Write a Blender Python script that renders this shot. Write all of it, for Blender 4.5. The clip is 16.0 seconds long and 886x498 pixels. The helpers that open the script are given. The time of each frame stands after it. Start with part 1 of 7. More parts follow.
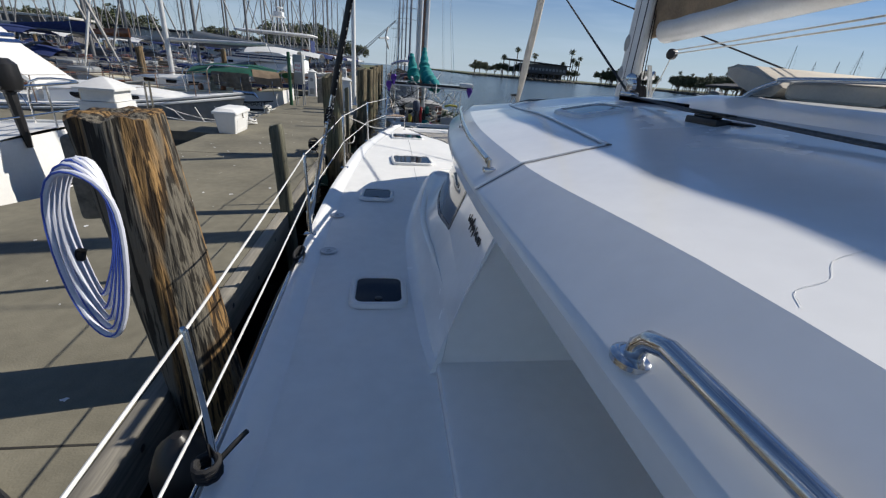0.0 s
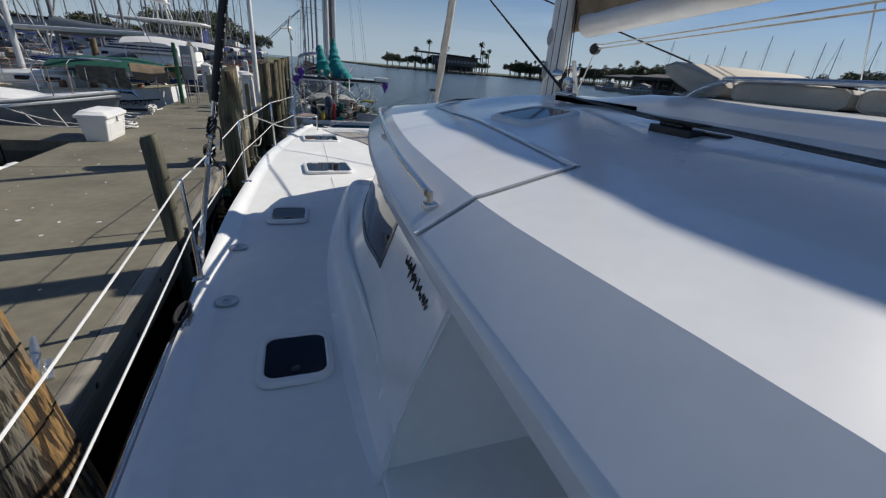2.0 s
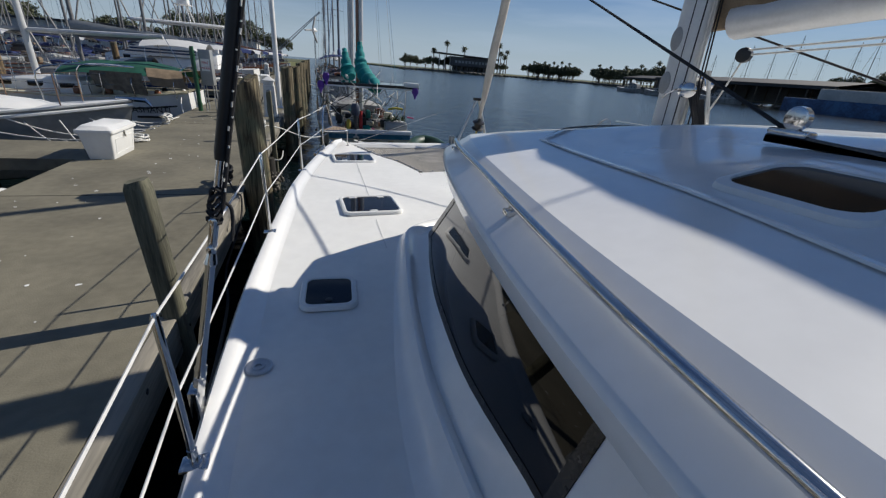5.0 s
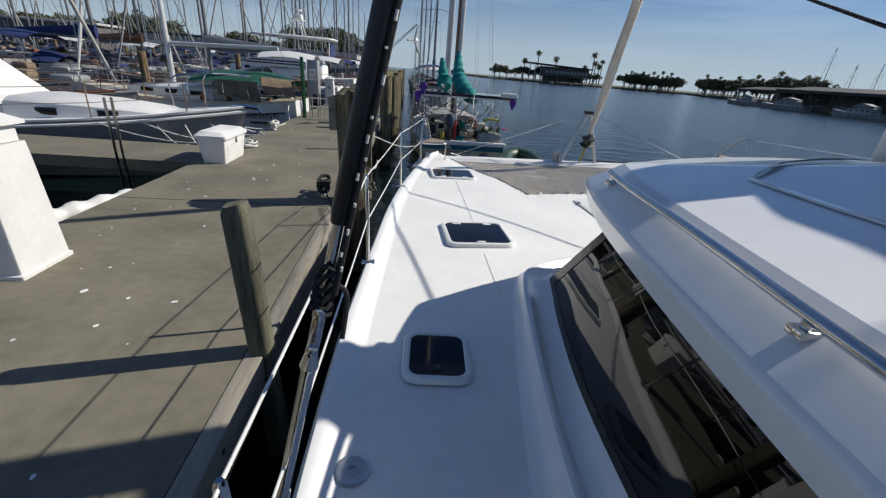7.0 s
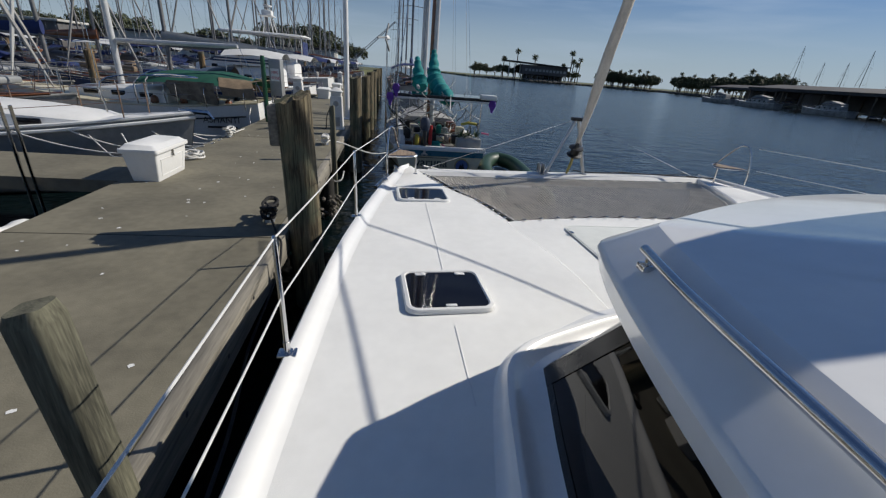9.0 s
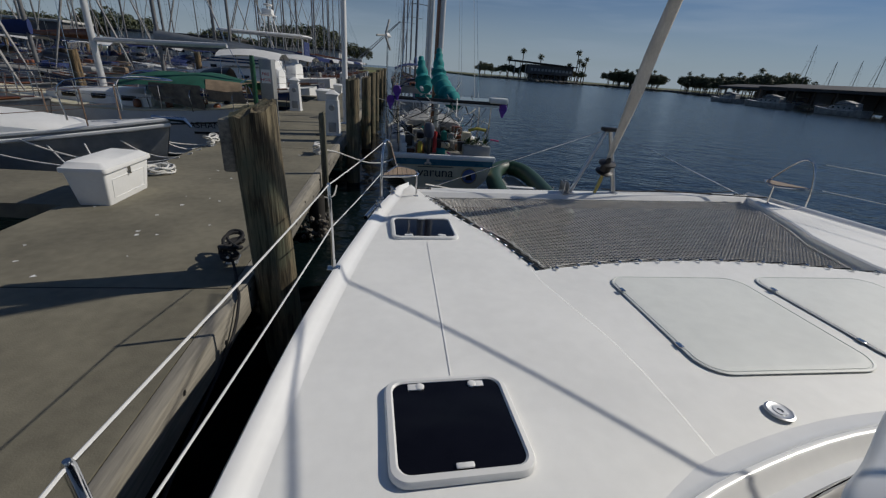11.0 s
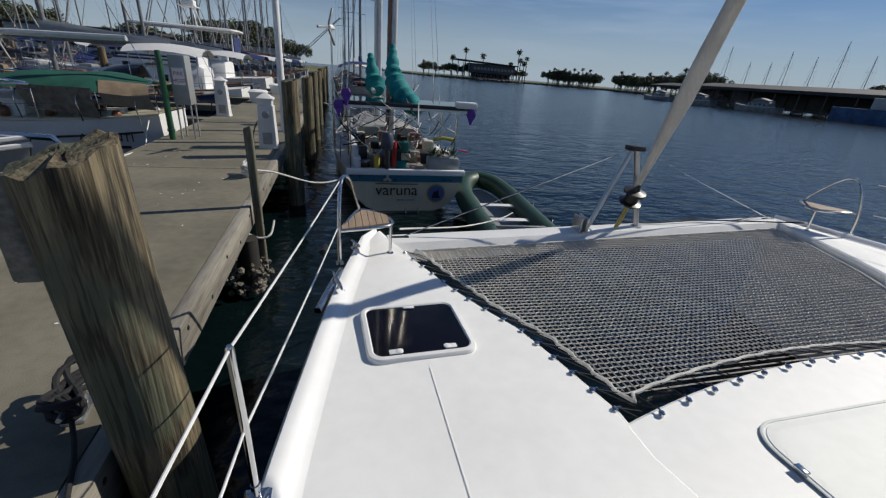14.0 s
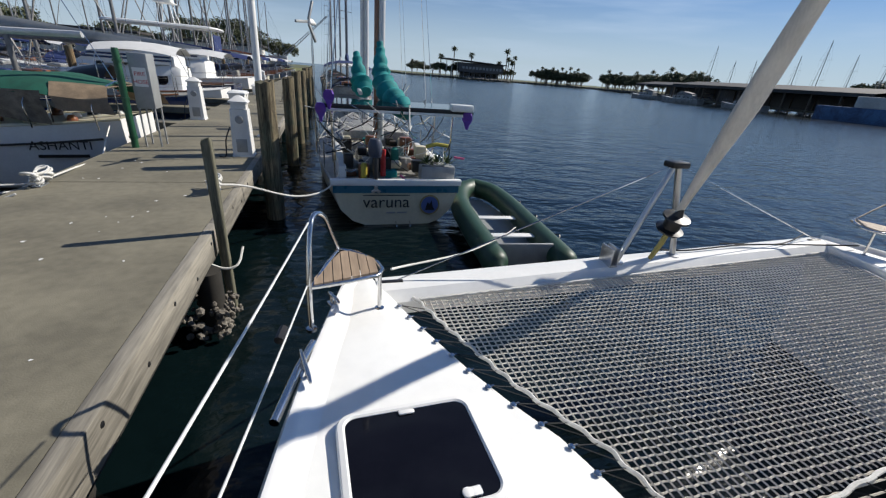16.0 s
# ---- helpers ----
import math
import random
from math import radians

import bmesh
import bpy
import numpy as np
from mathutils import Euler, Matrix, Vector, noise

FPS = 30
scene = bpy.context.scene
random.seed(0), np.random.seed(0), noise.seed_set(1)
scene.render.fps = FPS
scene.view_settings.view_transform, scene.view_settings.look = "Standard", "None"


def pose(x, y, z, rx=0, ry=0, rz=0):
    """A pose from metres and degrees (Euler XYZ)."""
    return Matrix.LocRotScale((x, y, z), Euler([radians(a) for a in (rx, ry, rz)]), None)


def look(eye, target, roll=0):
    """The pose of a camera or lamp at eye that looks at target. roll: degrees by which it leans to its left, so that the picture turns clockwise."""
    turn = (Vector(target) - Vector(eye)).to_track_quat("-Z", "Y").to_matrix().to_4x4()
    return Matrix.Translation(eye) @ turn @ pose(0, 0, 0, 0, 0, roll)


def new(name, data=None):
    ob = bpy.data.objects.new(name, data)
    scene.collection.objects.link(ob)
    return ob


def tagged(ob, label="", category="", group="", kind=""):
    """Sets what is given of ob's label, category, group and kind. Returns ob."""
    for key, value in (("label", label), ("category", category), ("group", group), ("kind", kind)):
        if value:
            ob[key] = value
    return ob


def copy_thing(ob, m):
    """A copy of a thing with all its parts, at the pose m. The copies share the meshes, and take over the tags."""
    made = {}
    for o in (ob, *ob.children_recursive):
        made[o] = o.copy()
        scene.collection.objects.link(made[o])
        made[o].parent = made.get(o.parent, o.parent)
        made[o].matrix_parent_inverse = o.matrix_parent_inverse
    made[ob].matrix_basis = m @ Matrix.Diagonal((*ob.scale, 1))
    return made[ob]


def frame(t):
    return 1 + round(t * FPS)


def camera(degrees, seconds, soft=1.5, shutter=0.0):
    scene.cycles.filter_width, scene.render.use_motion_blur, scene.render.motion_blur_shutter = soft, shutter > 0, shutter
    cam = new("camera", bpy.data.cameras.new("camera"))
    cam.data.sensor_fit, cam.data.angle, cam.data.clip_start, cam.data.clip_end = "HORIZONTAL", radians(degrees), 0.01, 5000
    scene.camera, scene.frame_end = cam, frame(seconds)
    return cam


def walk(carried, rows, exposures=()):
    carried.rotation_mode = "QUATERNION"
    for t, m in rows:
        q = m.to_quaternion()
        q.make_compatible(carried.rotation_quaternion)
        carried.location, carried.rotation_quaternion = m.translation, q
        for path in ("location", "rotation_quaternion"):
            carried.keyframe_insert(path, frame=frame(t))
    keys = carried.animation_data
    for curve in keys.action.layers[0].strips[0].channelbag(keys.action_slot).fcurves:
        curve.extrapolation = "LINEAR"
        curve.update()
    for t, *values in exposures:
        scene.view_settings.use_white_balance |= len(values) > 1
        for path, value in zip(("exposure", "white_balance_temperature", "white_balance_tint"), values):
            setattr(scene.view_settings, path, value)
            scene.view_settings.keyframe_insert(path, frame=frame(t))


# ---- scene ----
cam = camera(94.8, 16.0, 1.25)
PATH = [
    (0, (-2.91, 1.735, 2.636), (-2.619, 3.542, 1.83), 4.9),
    (0.5, (-2.934, 1.822, 2.63), (-2.499, 3.602, 1.828), 5.0),
    (1, (-2.928, 1.935, 2.647), (-2.329, 3.668, 1.849), 4.9),
    (1.5, (-2.876, 2.105, 2.65), (-2.24, 3.823, 1.847), 4.8),
    (2, (-2.854, 2.251, 2.667), (-2.219, 3.968, 1.859), 4.8),
    (2.5, (-2.882, 2.428, 2.666), (-2.248, 4.144, 1.858), 4.9),
    (3, (-2.926, 2.617, 2.663), (-2.277, 4.327, 1.853), 4.7),
    (5.5, (-3.034, 3.786, 2.719), (-2.547, 5.549, 1.912), 4.6),
    (6, (-3.085, 3.955, 2.708), (-2.789, 5.762, 1.903), 4.8),
    (6.5, (-3.164, 4.11, 2.694), (-2.942, 5.929, 1.893), 4.9),
    (7, (-3.18, 4.229, 2.69), (-2.97, 6.051, 1.891), 4.7),
    (7.5, (-3.111, 4.4, 2.674), (-2.887, 6.221, 1.88), 4.6),
    (8, (-3.026, 4.624, 2.707), (-2.737, 6.437, 1.913), 4.5),
    (8.5, (-2.971, 4.859, 2.737), (-2.674, 6.67, 1.942), 4.6),
    (9, (-2.947, 5.125, 2.751), (-2.655, 6.935, 1.951), 4.7),
    (11.5, (-2.816, 6.476, 2.767), (-2.552, 8.29, 1.965), 4.6),
    (12, (-2.835, 6.761, 2.766), (-2.575, 8.576, 1.967), 4.7),
    (12.5, (-2.856, 7.038, 2.75), (-2.583, 8.851, 1.952), 4.6),
    (13, (-2.874, 7.326, 2.76), (-2.57, 9.135, 1.964), 4.7),
    (13.5, (-2.927, 7.596, 2.764), (-2.555, 9.394, 1.97), 4.7),
    (14, (-2.922, 7.831, 2.762), (-2.422, 9.6, 1.972), 4.7),
    (14.5, (-2.874, 8.067, 2.768), (-2.316, 9.819, 1.982), 4.7),
    (15, (-2.853, 8.284, 2.776), (-2.295, 10.035, 1.989), 4.8),
    (15.5, (-2.859, 8.485, 2.778), (-2.305, 10.237, 1.99), 4.7),
    (16, (-2.807, 8.669, 2.765), (-2.262, 10.424, 1.976), 4.6),
]
walk(cam, [(t, look(e, a, r)) for t, e, a, r in PATH], ((0, 0.1), (1, -0.03), (2, -0.14), (3, -0.18), (5.5, -0.16), (7, -0.03), (8, 0.02), (9, -0.28), (10, -0.58), (11.5, -0.8), (12.5, -0.7), (13, -0.58), (13.5, -0.46), (14, -0.33), (14.5, -0.18), (15, 0.02), (16, 0.17)))

# ---- light ----
SUN = Vector((0.775, 0.165, 0.61)).normalized()   # towards the sun
w = bpy.data.worlds.new("sky")
scene.world = w
w.use_nodes = True
wn = w.node_tree.nodes
sky = wn.new("ShaderNodeTexSky")
sky.sky_type, sky.sun_disc = 'NISHITA', False
sky.sun_elevation = math.asin(SUN.z)
sky.sun_rotation = math.atan2(SUN.x, SUN.y)
sky.air_density, sky.dust_density, sky.ozone_density = 1.0, 0.1, 3.5
# thin streaks of high cloud mixed into the sky
tc = wn.new("ShaderNodeTexCoord")
mp = wn.new("ShaderNodeMapping")
mp.inputs["Scale"].default_value = (1.6, 1.6, 14.0)
nz = wn.new("ShaderNodeTexNoise")
nz.inputs["Scale"].default_value, nz.inputs["Detail"].default_value = 2.2, 6.0
rp = wn.new("ShaderNodeValToRGB")
rp.color_ramp.elements[0].position, rp.color_ramp.elements[1].position = 0.48, 0.74
rp.color_ramp.elements[1].color = (0.5, 0.5, 0.5, 1)
cl = wn.new("ShaderNodeMixRGB")
cl.inputs[2].default_value = (10.5, 10.8, 11.2, 1)
L = w.node_tree.links
L.new(tc.outputs["Generated"], mp.inputs["Vector"])
L.new(mp.outputs[0], nz.inputs["Vector"])
L.new(nz.outputs[0], rp.inputs[0])
L.new(rp.outputs[0], cl.inputs[0])
L.new(sky.outputs[0], cl.inputs[1])
tn = wn.new("ShaderNodeMixRGB")
tn.blend_type = 'MULTIPLY'
tn.inputs[0].default_value, tn.inputs[2].default_value = 1.0, (0.72, 0.95, 1.27, 1)
# pale blue haze low over the horizon
sp_ = wn.new("ShaderNodeSeparateXYZ")
hr = wn.new("ShaderNodeMapRange")
hr.interpolation_type = 'SMOOTHSTEP'
hr.inputs["From Min"].default_value, hr.inputs["From Max"].default_value = 0.0, 0.22
hr.inputs["To Min"].default_value, hr.inputs["To Max"].default_value = 0.8, 0.0
hz_ = wn.new("ShaderNodeMixRGB")
hz_.inputs[2].default_value = (11.8, 10.8, 9.4, 1)
L.new(tc.outputs["Generated"], sp_.inputs[0])
L.new(sp_.outputs["Z"], hr.inputs["Value"])
L.new(hr.outputs[0], hz_.inputs[0])
L.new(cl.outputs[0], hz_.inputs[1])
L.new(hz_.outputs[0], tn.inputs[1])
L.new(tn.outputs[0], wn["Background"].inputs[0])
wn["Background"].inputs[1].default_value = 0.053
sun = new("sun", bpy.data.lights.new("sun", 'SUN'))
sun.data.energy, sun.data.angle, sun.data.color = 5.0, radians(0.53), (1.0, 0.94, 0.845)
sun.matrix_world = look(SUN * 50, (0, 0, 0))


# ---- materials ----
def mat(name, color, rough=0.5, metal=0.0, var=0.12, scale=6.0, bump=0.0, bscale=60.0, color2=None, stretch=(1, 1, 1),
        coat=0.0, spec=0.5, rvar=0.1, obj=True):
    """Principled surface with variation at two scales, roughness variation and a fine bump."""
    m = bpy.data.materials.new(name)
    m.use_nodes = True
    n, l = m.node_tree.nodes, m.node_tree.links
    b = n["Principled BSDF"]
    b.inputs["Metallic"].default_value = metal
    b.inputs["Coat Weight"].default_value = coat
    b.inputs["Specular IOR Level"].default_value = spec
    t = n.new("ShaderNodeTexCoord")
    mpp = n.new("ShaderNodeMapping")
    mpp.inputs["Scale"].default_value = stretch
    l.new(t.outputs["Object"], mpp.inputs[0])
    a, c = n.new("ShaderNodeTexNoise"), n.new("ShaderNodeTexNoise")
    a.inputs["Scale"].default_value, a.inputs["Detail"].default_value = scale, 4
    c.inputs["Scale"].default_value, c.inputs["Detail"].default_value = scale * 9, 3
    add = n.new("ShaderNodeMath")
    add.operation = 'MULTIPLY_ADD'
    add.inputs[1].default_value = 0.35
    mul = n.new("ShaderNodeMath")
    mul.operation = 'MULTIPLY'
    mul.inputs[1].default_value = 0.65
    for x in (a, c):
        l.new(mpp.outputs[0], x.inputs["Vector"])
    l.new(a.outputs[0], mul.inputs[0])
    l.new(c.outputs[0], add.inputs[0])
    l.new(mul.outputs[0], add.inputs[2])
    r = n.new("ShaderNodeValToRGB")
    c2 = color2 or tuple(k * (1 - var) for k in color)
    c1 = tuple(min(1, k * (1 + var * 0.3)) for k in color)
    r.color_ramp.elements[0].position, r.color_ramp.elements[1].position = 0.36, 0.62
    r.color_ramp.elements[0].color, r.color_ramp.elements[1].color = (*c2, 1), (*c1, 1)
    l.new(add.outputs[0], r.inputs[0])
    l.new(r.outputs[0], b.inputs["Base Color"])
    mr = n.new("ShaderNodeMapRange")
    mr.inputs["To Min"].default_value, mr.inputs["To Max"].default_value = max(0.02, rough - rvar), min(1, rough + rvar)
    l.new(a.outputs[0], mr.inputs[0])
    l.new(mr.outputs[0], b.inputs["Roughness"])
    if bump:
        g = n.new("ShaderNodeTexNoise")
        g.inputs["Scale"].default_value = bscale
        l.new(mpp.outputs[0], g.inputs["Vector"])
        bb = n.new("ShaderNodeBump")
        bb.inputs["Strength"].default_value, bb.inputs["Distance"].default_value = bump, 0.004
        l.new(g.outputs[0], bb.inputs["Height"])
        l.new(bb.outputs[0], b.inputs["Normal"])
    return m


GEL = mat("white_gelcoat", (0.87, 0.87, 0.85), 0.24, var=0.05, scale=1.7, coat=0.4)
NONSKID = mat("nonskid_gelcoat", (0.86, 0.86, 0.83), 0.5, var=0.07, scale=1.3, bump=0.25, bscale=420)
LIDGEL = mat("grey_white_nonskid", (0.76, 0.78, 0.74), 0.5, var=0.08, scale=1.3, bump=0.3, bscale=420)
POSTW = mat("grey_green_timber", (0.15, 0.145, 0.10), 0.9, var=0.7, scale=14, bump=1.0, bscale=30, stretch=(1, 1, 0.07))
STEEL = mat("stainless", (0.62, 0.62, 0.62), 0.12, 1.0, var=0.08, rvar=0.06)
ALU = mat("aluminium", (0.55, 0.56, 0.57), 0.35, 0.9, var=0.1)
ALUW = mat("silver_mast_paint", (0.62, 0.62, 0.61), 0.35, 0.2, var=0.1)
BLACK = mat("black_plastic", (0.012, 0.012, 0.013), 0.4, var=0.3)
BROPE = mat("black_rope", (0.02, 0.02, 0.022), 0.85, var=0.5, bump=0.5, bscale=300)
WROPE = mat("white_rope", (0.66, 0.65, 0.61), 0.8, var=0.25, bump=0.5, bscale=300)
GROPE = mat("grey_net_cord", (0.68, 0.63, 0.55), 0.85, var=0.2)
WIRE = mat("white_coated_wire", (0.72, 0.72, 0.70), 0.4, var=0.1)
BORDER = mat("printed_glass_border", (0.022, 0.020, 0.018), 0.25, var=0.3)
SMOKE = mat("smoked_acrylic", (0.006, 0.006, 0.009), 0.06, var=0.2, rvar=0.03, spec=0.28)
CONC = mat("dock_concrete", (0.184, 0.169, 0.124), 0.85, var=0.3, scale=1.1, bump=0.5, bscale=90)
TIMBER = mat("weathered_timber", (0.25, 0.23, 0.19), 0.85, var=0.6, scale=5, bump=0.9, bscale=35, stretch=(1, 0.08, 1))
# near black: dark timber and joints, and the shade painted below the dock edge
UNDER = mat("dark_timber_and_shade", (0.03, 0.027, 0.022), 0.8, var=0.4)
TEAK = mat("teak", (0.34, 0.25, 0.17), 0.6, var=0.35, scale=10, stretch=(1, 0.1, 1), bump=0.2)
TEAL = mat("teal_canvas", (0.0, 0.22, 0.22), 0.8, var=0.3, scale=5, bump=0.5, bscale=25)
TAN = mat("tan_canvas", (0.23, 0.17, 0.11), 0.9, var=0.35, scale=5, bump=0.5, bscale=25)
SAILC = mat("furled_sail_cover", (0.60, 0.56, 0.49), 0.8, var=0.2, scale=8, bump=0.6, bscale=20, stretch=(1, 1, 0.3))
CUSH = mat("beige_cushion", (0.50, 0.45, 0.37), 0.85, var=0.12, scale=8, bump=0.2, bscale=200)
GREENC = mat("green_canvas", (0.006, 0.085, 0.055), 0.85, var=0.3, scale=5, bump=0.4, bscale=25)
NAVY = mat("navy_canvas", (0.015, 0.03, 0.12), 0.8, var=0.3)
NAVYP = mat("navy_paint", (0.012, 0.03, 0.10), 0.2, var=0.15, coat=0.5)
GREYHULL = mat("grey_hull_paint", (0.22, 0.23, 0.23), 0.25, var=0.25, scale=1.0, coat=0.5)
CREAM = mat("cream_paint", (0.62, 0.57, 0.42), 0.35, var=0.12, scale=2)
TEALP = mat("teal_paint", (0.01, 0.12, 0.19), 0.3, var=0.15)
OLIVE = mat("dark_green_hypalon", (0.018, 0.055, 0.032), 0.5, var=0.25)
POLY = mat("white_plastic", (0.78, 0.78, 0.76), 0.4, var=0.06, scale=3)
FADED = mat("faded_gelcoat", (0.34, 0.335, 0.315), 0.55, var=0.45, scale=1.2)
# mast metal darkened in colour, as distant masts look against the light
MASTG = mat("backlit_mast_grey", (0.20, 0.20, 0.20), 0.5, 0.3, var=0.3)
JIBG = mat("grey_furled_sail", (0.36, 0.35, 0.33), 0.8, var=0.3)
DIRTYW = mat("weathered_white_paint", (0.70, 0.70, 0.68), 0.45, var=0.09, scale=2.5)
GREYM = mat("grey_metal_cabinet", (0.33, 0.34, 0.34), 0.5, 0.3, var=0.15)
GREENP = mat("green_painted_pipe", (0.012, 0.08, 0.035), 0.4, var=0.25)
RED = mat("red_paint", (0.5, 0.03, 0.03), 0.5, var=0.1)
PURPLE = mat("purple_cloth", (0.13, 0.05, 0.35), 0.8, var=0.2)
PINK = mat("pink_tube", (0.7, 0.12, 0.25), 0.5, var=0.1)
VARN = mat("varnished_wood", (0.22, 0.08, 0.03), 0.3, var=0.3, coat=0.4)
HOSE = mat("white_hose", (0.62, 0.64, 0.72), 0.35, var=0.1)
HOSEB = mat("blue_stripe", (0.05, 0.10, 0.45), 0.4, var=0.1)
SHELL = mat("oyster_shell", (0.20, 0.18, 0.15), 0.85, var=0.7, scale=30, bump=0.8, bscale=90)
LEAF = mat("oak_leaves", (0.11, 0.125, 0.06), 0.65, var=0.7, scale=0.5)
PALM = mat("palm_fronds", (0.12, 0.135, 0.065), 0.55, var=0.5, scale=1.0)
PLANT = mat("plant_leaves", (0.05, 0.09, 0.025), 0.5, var=0.6, scale=9)
BARK = mat("bark", (0.16, 0.13, 0.10), 0.9, var=0.4, scale=4, bump=0.6, bscale=20)
SOIL = mat("shore_rock", (0.16, 0.145, 0.12), 0.9, var=0.5, scale=0.12)
LAWN = mat("shore_ground", (0.12, 0.13, 0.06), 0.9, var=0.4, scale=0.05)
BRICK = mat("dark_wall", (0.13, 0.125, 0.125), 0.8, var=0.3, scale=0.3)
ROOF = mat("dark_metal_roof", (0.06, 0.057, 0.056), 0.7, var=0.35, scale=0.3, spec=0.3)
WALLW = mat("pale_wall", (0.55, 0.54, 0.50), 0.7, var=0.2, scale=0.3)
WOODIN = mat("cabin_wood", (0.16, 0.09, 0.05), 0.5, var=0.3)


def piling_wood(name="piling_timber", heart=(0.25, 0.175, 0.095), skin=(0.12, 0.115, 0.085), depth=0.012, grain=34.0, edge=0.15, patch=(1.0, 1.0), dark=0.46, sharp=0.10):
    """Round driven timber: long vertical cracks, orange heart, green growth on the weathered side."""
    m = mat(name, heart, 0.9, var=0.9, scale=16, bump=1.0, bscale=30, stretch=(1.0, 1.0, 0.06))
    n, l = m.node_tree.nodes, m.node_tree.links
    b = n["Principled BSDF"]
    src = b.inputs["Base Color"].links[0].from_socket
    t = n.new("ShaderNodeTexCoord")
    k = n.new("ShaderNodeTexNoise")
    k.inputs["Scale"].default_value = 2.6 * patch[0]
    mp0 = n.new("ShaderNodeMapping")
    mp0.inputs["Scale"].default_value = (1.0, 1.0, patch[1])
    l.new(t.outputs["Object"], mp0.inputs[0])
    l.new(mp0.outputs[0], k.inputs["Vector"])
    r = n.new("ShaderNodeValToRGB")
    r.color_ramp.elements[0].position, r.color_ramp.elements[1].position = 0.47, 0.47 + edge
    l.new(k.outputs[0], r.inputs[0])
    mx = n.new("ShaderNodeMixRGB")
    mx.blend_type = 'MIX'
    l.new(r.outputs[0], mx.inputs[0])
    l.new(src, mx.inputs[1])
    mx.inputs[2].default_value = (*skin, 1)
    # deep checks along the grain
    mp2 = n.new("ShaderNodeMapping")
    mp2.inputs["Scale"].default_value = (1.0, 1.0, 0.045)
    l.new(t.outputs["Object"], mp2.inputs[0])
    vo = n.new("ShaderNodeTexNoise")
    vo.inputs["Scale"].default_value, vo.inputs["Detail"].default_value = grain, 6.0
    l.new(mp2.outputs[0], vo.inputs["Vector"])
    rc = n.new("ShaderNodeValToRGB")
    rc.color_ramp.elements[0].position, rc.color_ramp.elements[1].position = 0.50 - sharp, 0.50
    rc.color_ramp.elements[0].color = (dark, dark * 0.94, dark * 0.88, 1)
    l.new(vo.outputs[0], rc.inputs[0])
    ck = n.new("ShaderNodeMixRGB")
    ck.blend_type = 'MULTIPLY'
    ck.inputs[0].default_value = 1.0
    l.new(mx.outputs[0], ck.inputs[1])
    l.new(rc.outputs[0], ck.inputs[2])
    l.new(ck.outputs[0], b.inputs["Base Color"])
    b2 = n.new("ShaderNodeBump")
    b2.inputs["Strength"].default_value, b2.inputs["Distance"].default_value = 1.0, depth
    l.new(vo.outputs[0], b2.inputs["Height"])
    l.new(b.inputs["Normal"].links[0].from_socket, b2.inputs["Normal"])
    l.new(b2.outputs[0], b.inputs["Normal"])
    return m


PILE = piling_wood()
PILEG = piling_wood("mossy_piling_timber", (0.20, 0.165, 0.10), (0.105, 0.112, 0.072), 0.006, 52.0)
PILEO = piling_wood("split_piling_timber", (0.27, 0.16, 0.06), (0.135, 0.12, 0.092), 0.02, 46.0, 0.04, (2.2, 0.12), 0.16, 0.05)


def glass(name, tint, rough=0.02, alpha=0.5):
    """Tinted pane: mixes clear transmission with a mirror gloss by Fresnel."""
    m = bpy.data.materials.new(name)
    m.use_nodes = True
    n, l = m.node_tree.nodes, m.node_tree.links
    n.remove(n["Principled BSDF"])
    tr, gl, fr, mx = (n.new("ShaderNodeBsdfTransparent"), n.new("ShaderNodeBsdfGlossy"), n.new("ShaderNodeFresnel"),
                      n.new("ShaderNodeMixShader"))
    tr.inputs[0].default_value = (*tint, 1)
    gl.inputs[0].default_value = (0.9, 0.9, 0.9, 1)
    gl.inputs["Roughness"].default_value = rough
    fr.inputs[0].default_value = 1.5
    l.new(fr.outputs[0], mx.inputs[0])
    l.new(tr.outputs[0], mx.inputs[1])
    l.new(gl.outputs[0], mx.inputs[2])
    l.new(mx.outputs[0], n["Material Output"].inputs[0])
    return m


TINT = glass("tinted_window", (0.045, 0.036, 0.038))


def water():
    m = bpy.data.materials.new("harbour_water")
    m.use_nodes = True
    n, l = m.node_tree.nodes, m.node_tree.links
    b = n["Principled BSDF"]
    b.inputs["Base Color"].default_value = (0.0025, 0.007, 0.008, 1)
    b.inputs["Roughness"].default_value = 0.16
    b.inputs["IOR"].default_value = 1.33
    t = n.new("ShaderNodeTexCoord")
    prev = None
    for s, st, dist in ((0.6, 0.7, 0.15), (2.4, 0.6, 0.042), (8.0, 0.5, 0.010)):
        mpp = n.new("ShaderNodeMapping")
        mpp.inputs["Scale"].default_value = (1.0, 1.7, 1.0)
        mpp.inputs["Rotation"].default_value = (0, 0, 0.4)
        z = n.new("ShaderNodeTexNoise")
        z.inputs["Scale"].default_value, z.inputs["Detail"].default_value = s, 3
        l.new(t.outputs["Object"], mpp.inputs[0])
        l.new(mpp.outputs[0], z.inputs["Vector"])
        bb = n.new("ShaderNodeBump")
        bb.inputs["Strength"].default_value, bb.inputs["Distance"].default_value = st, dist
        l.new(z.outputs[0], bb.inputs["Height"])
        if prev:
            l.new(prev.outputs[0], bb.inputs["Normal"])
        prev = bb
    l.new(prev.outputs[0], b.inputs["Normal"])
    return m


WATER = water()


# ---- mesh helpers ----
def thing(name, at=(0, 0, 0), label="", category="", group="", kind="", rz=0):
    e = new(name)
    e.matrix_world = pose(*at, 0, 0, rz)
    e.empty_display_size = 0.1
    return tagged(e, label, category, group, kind)


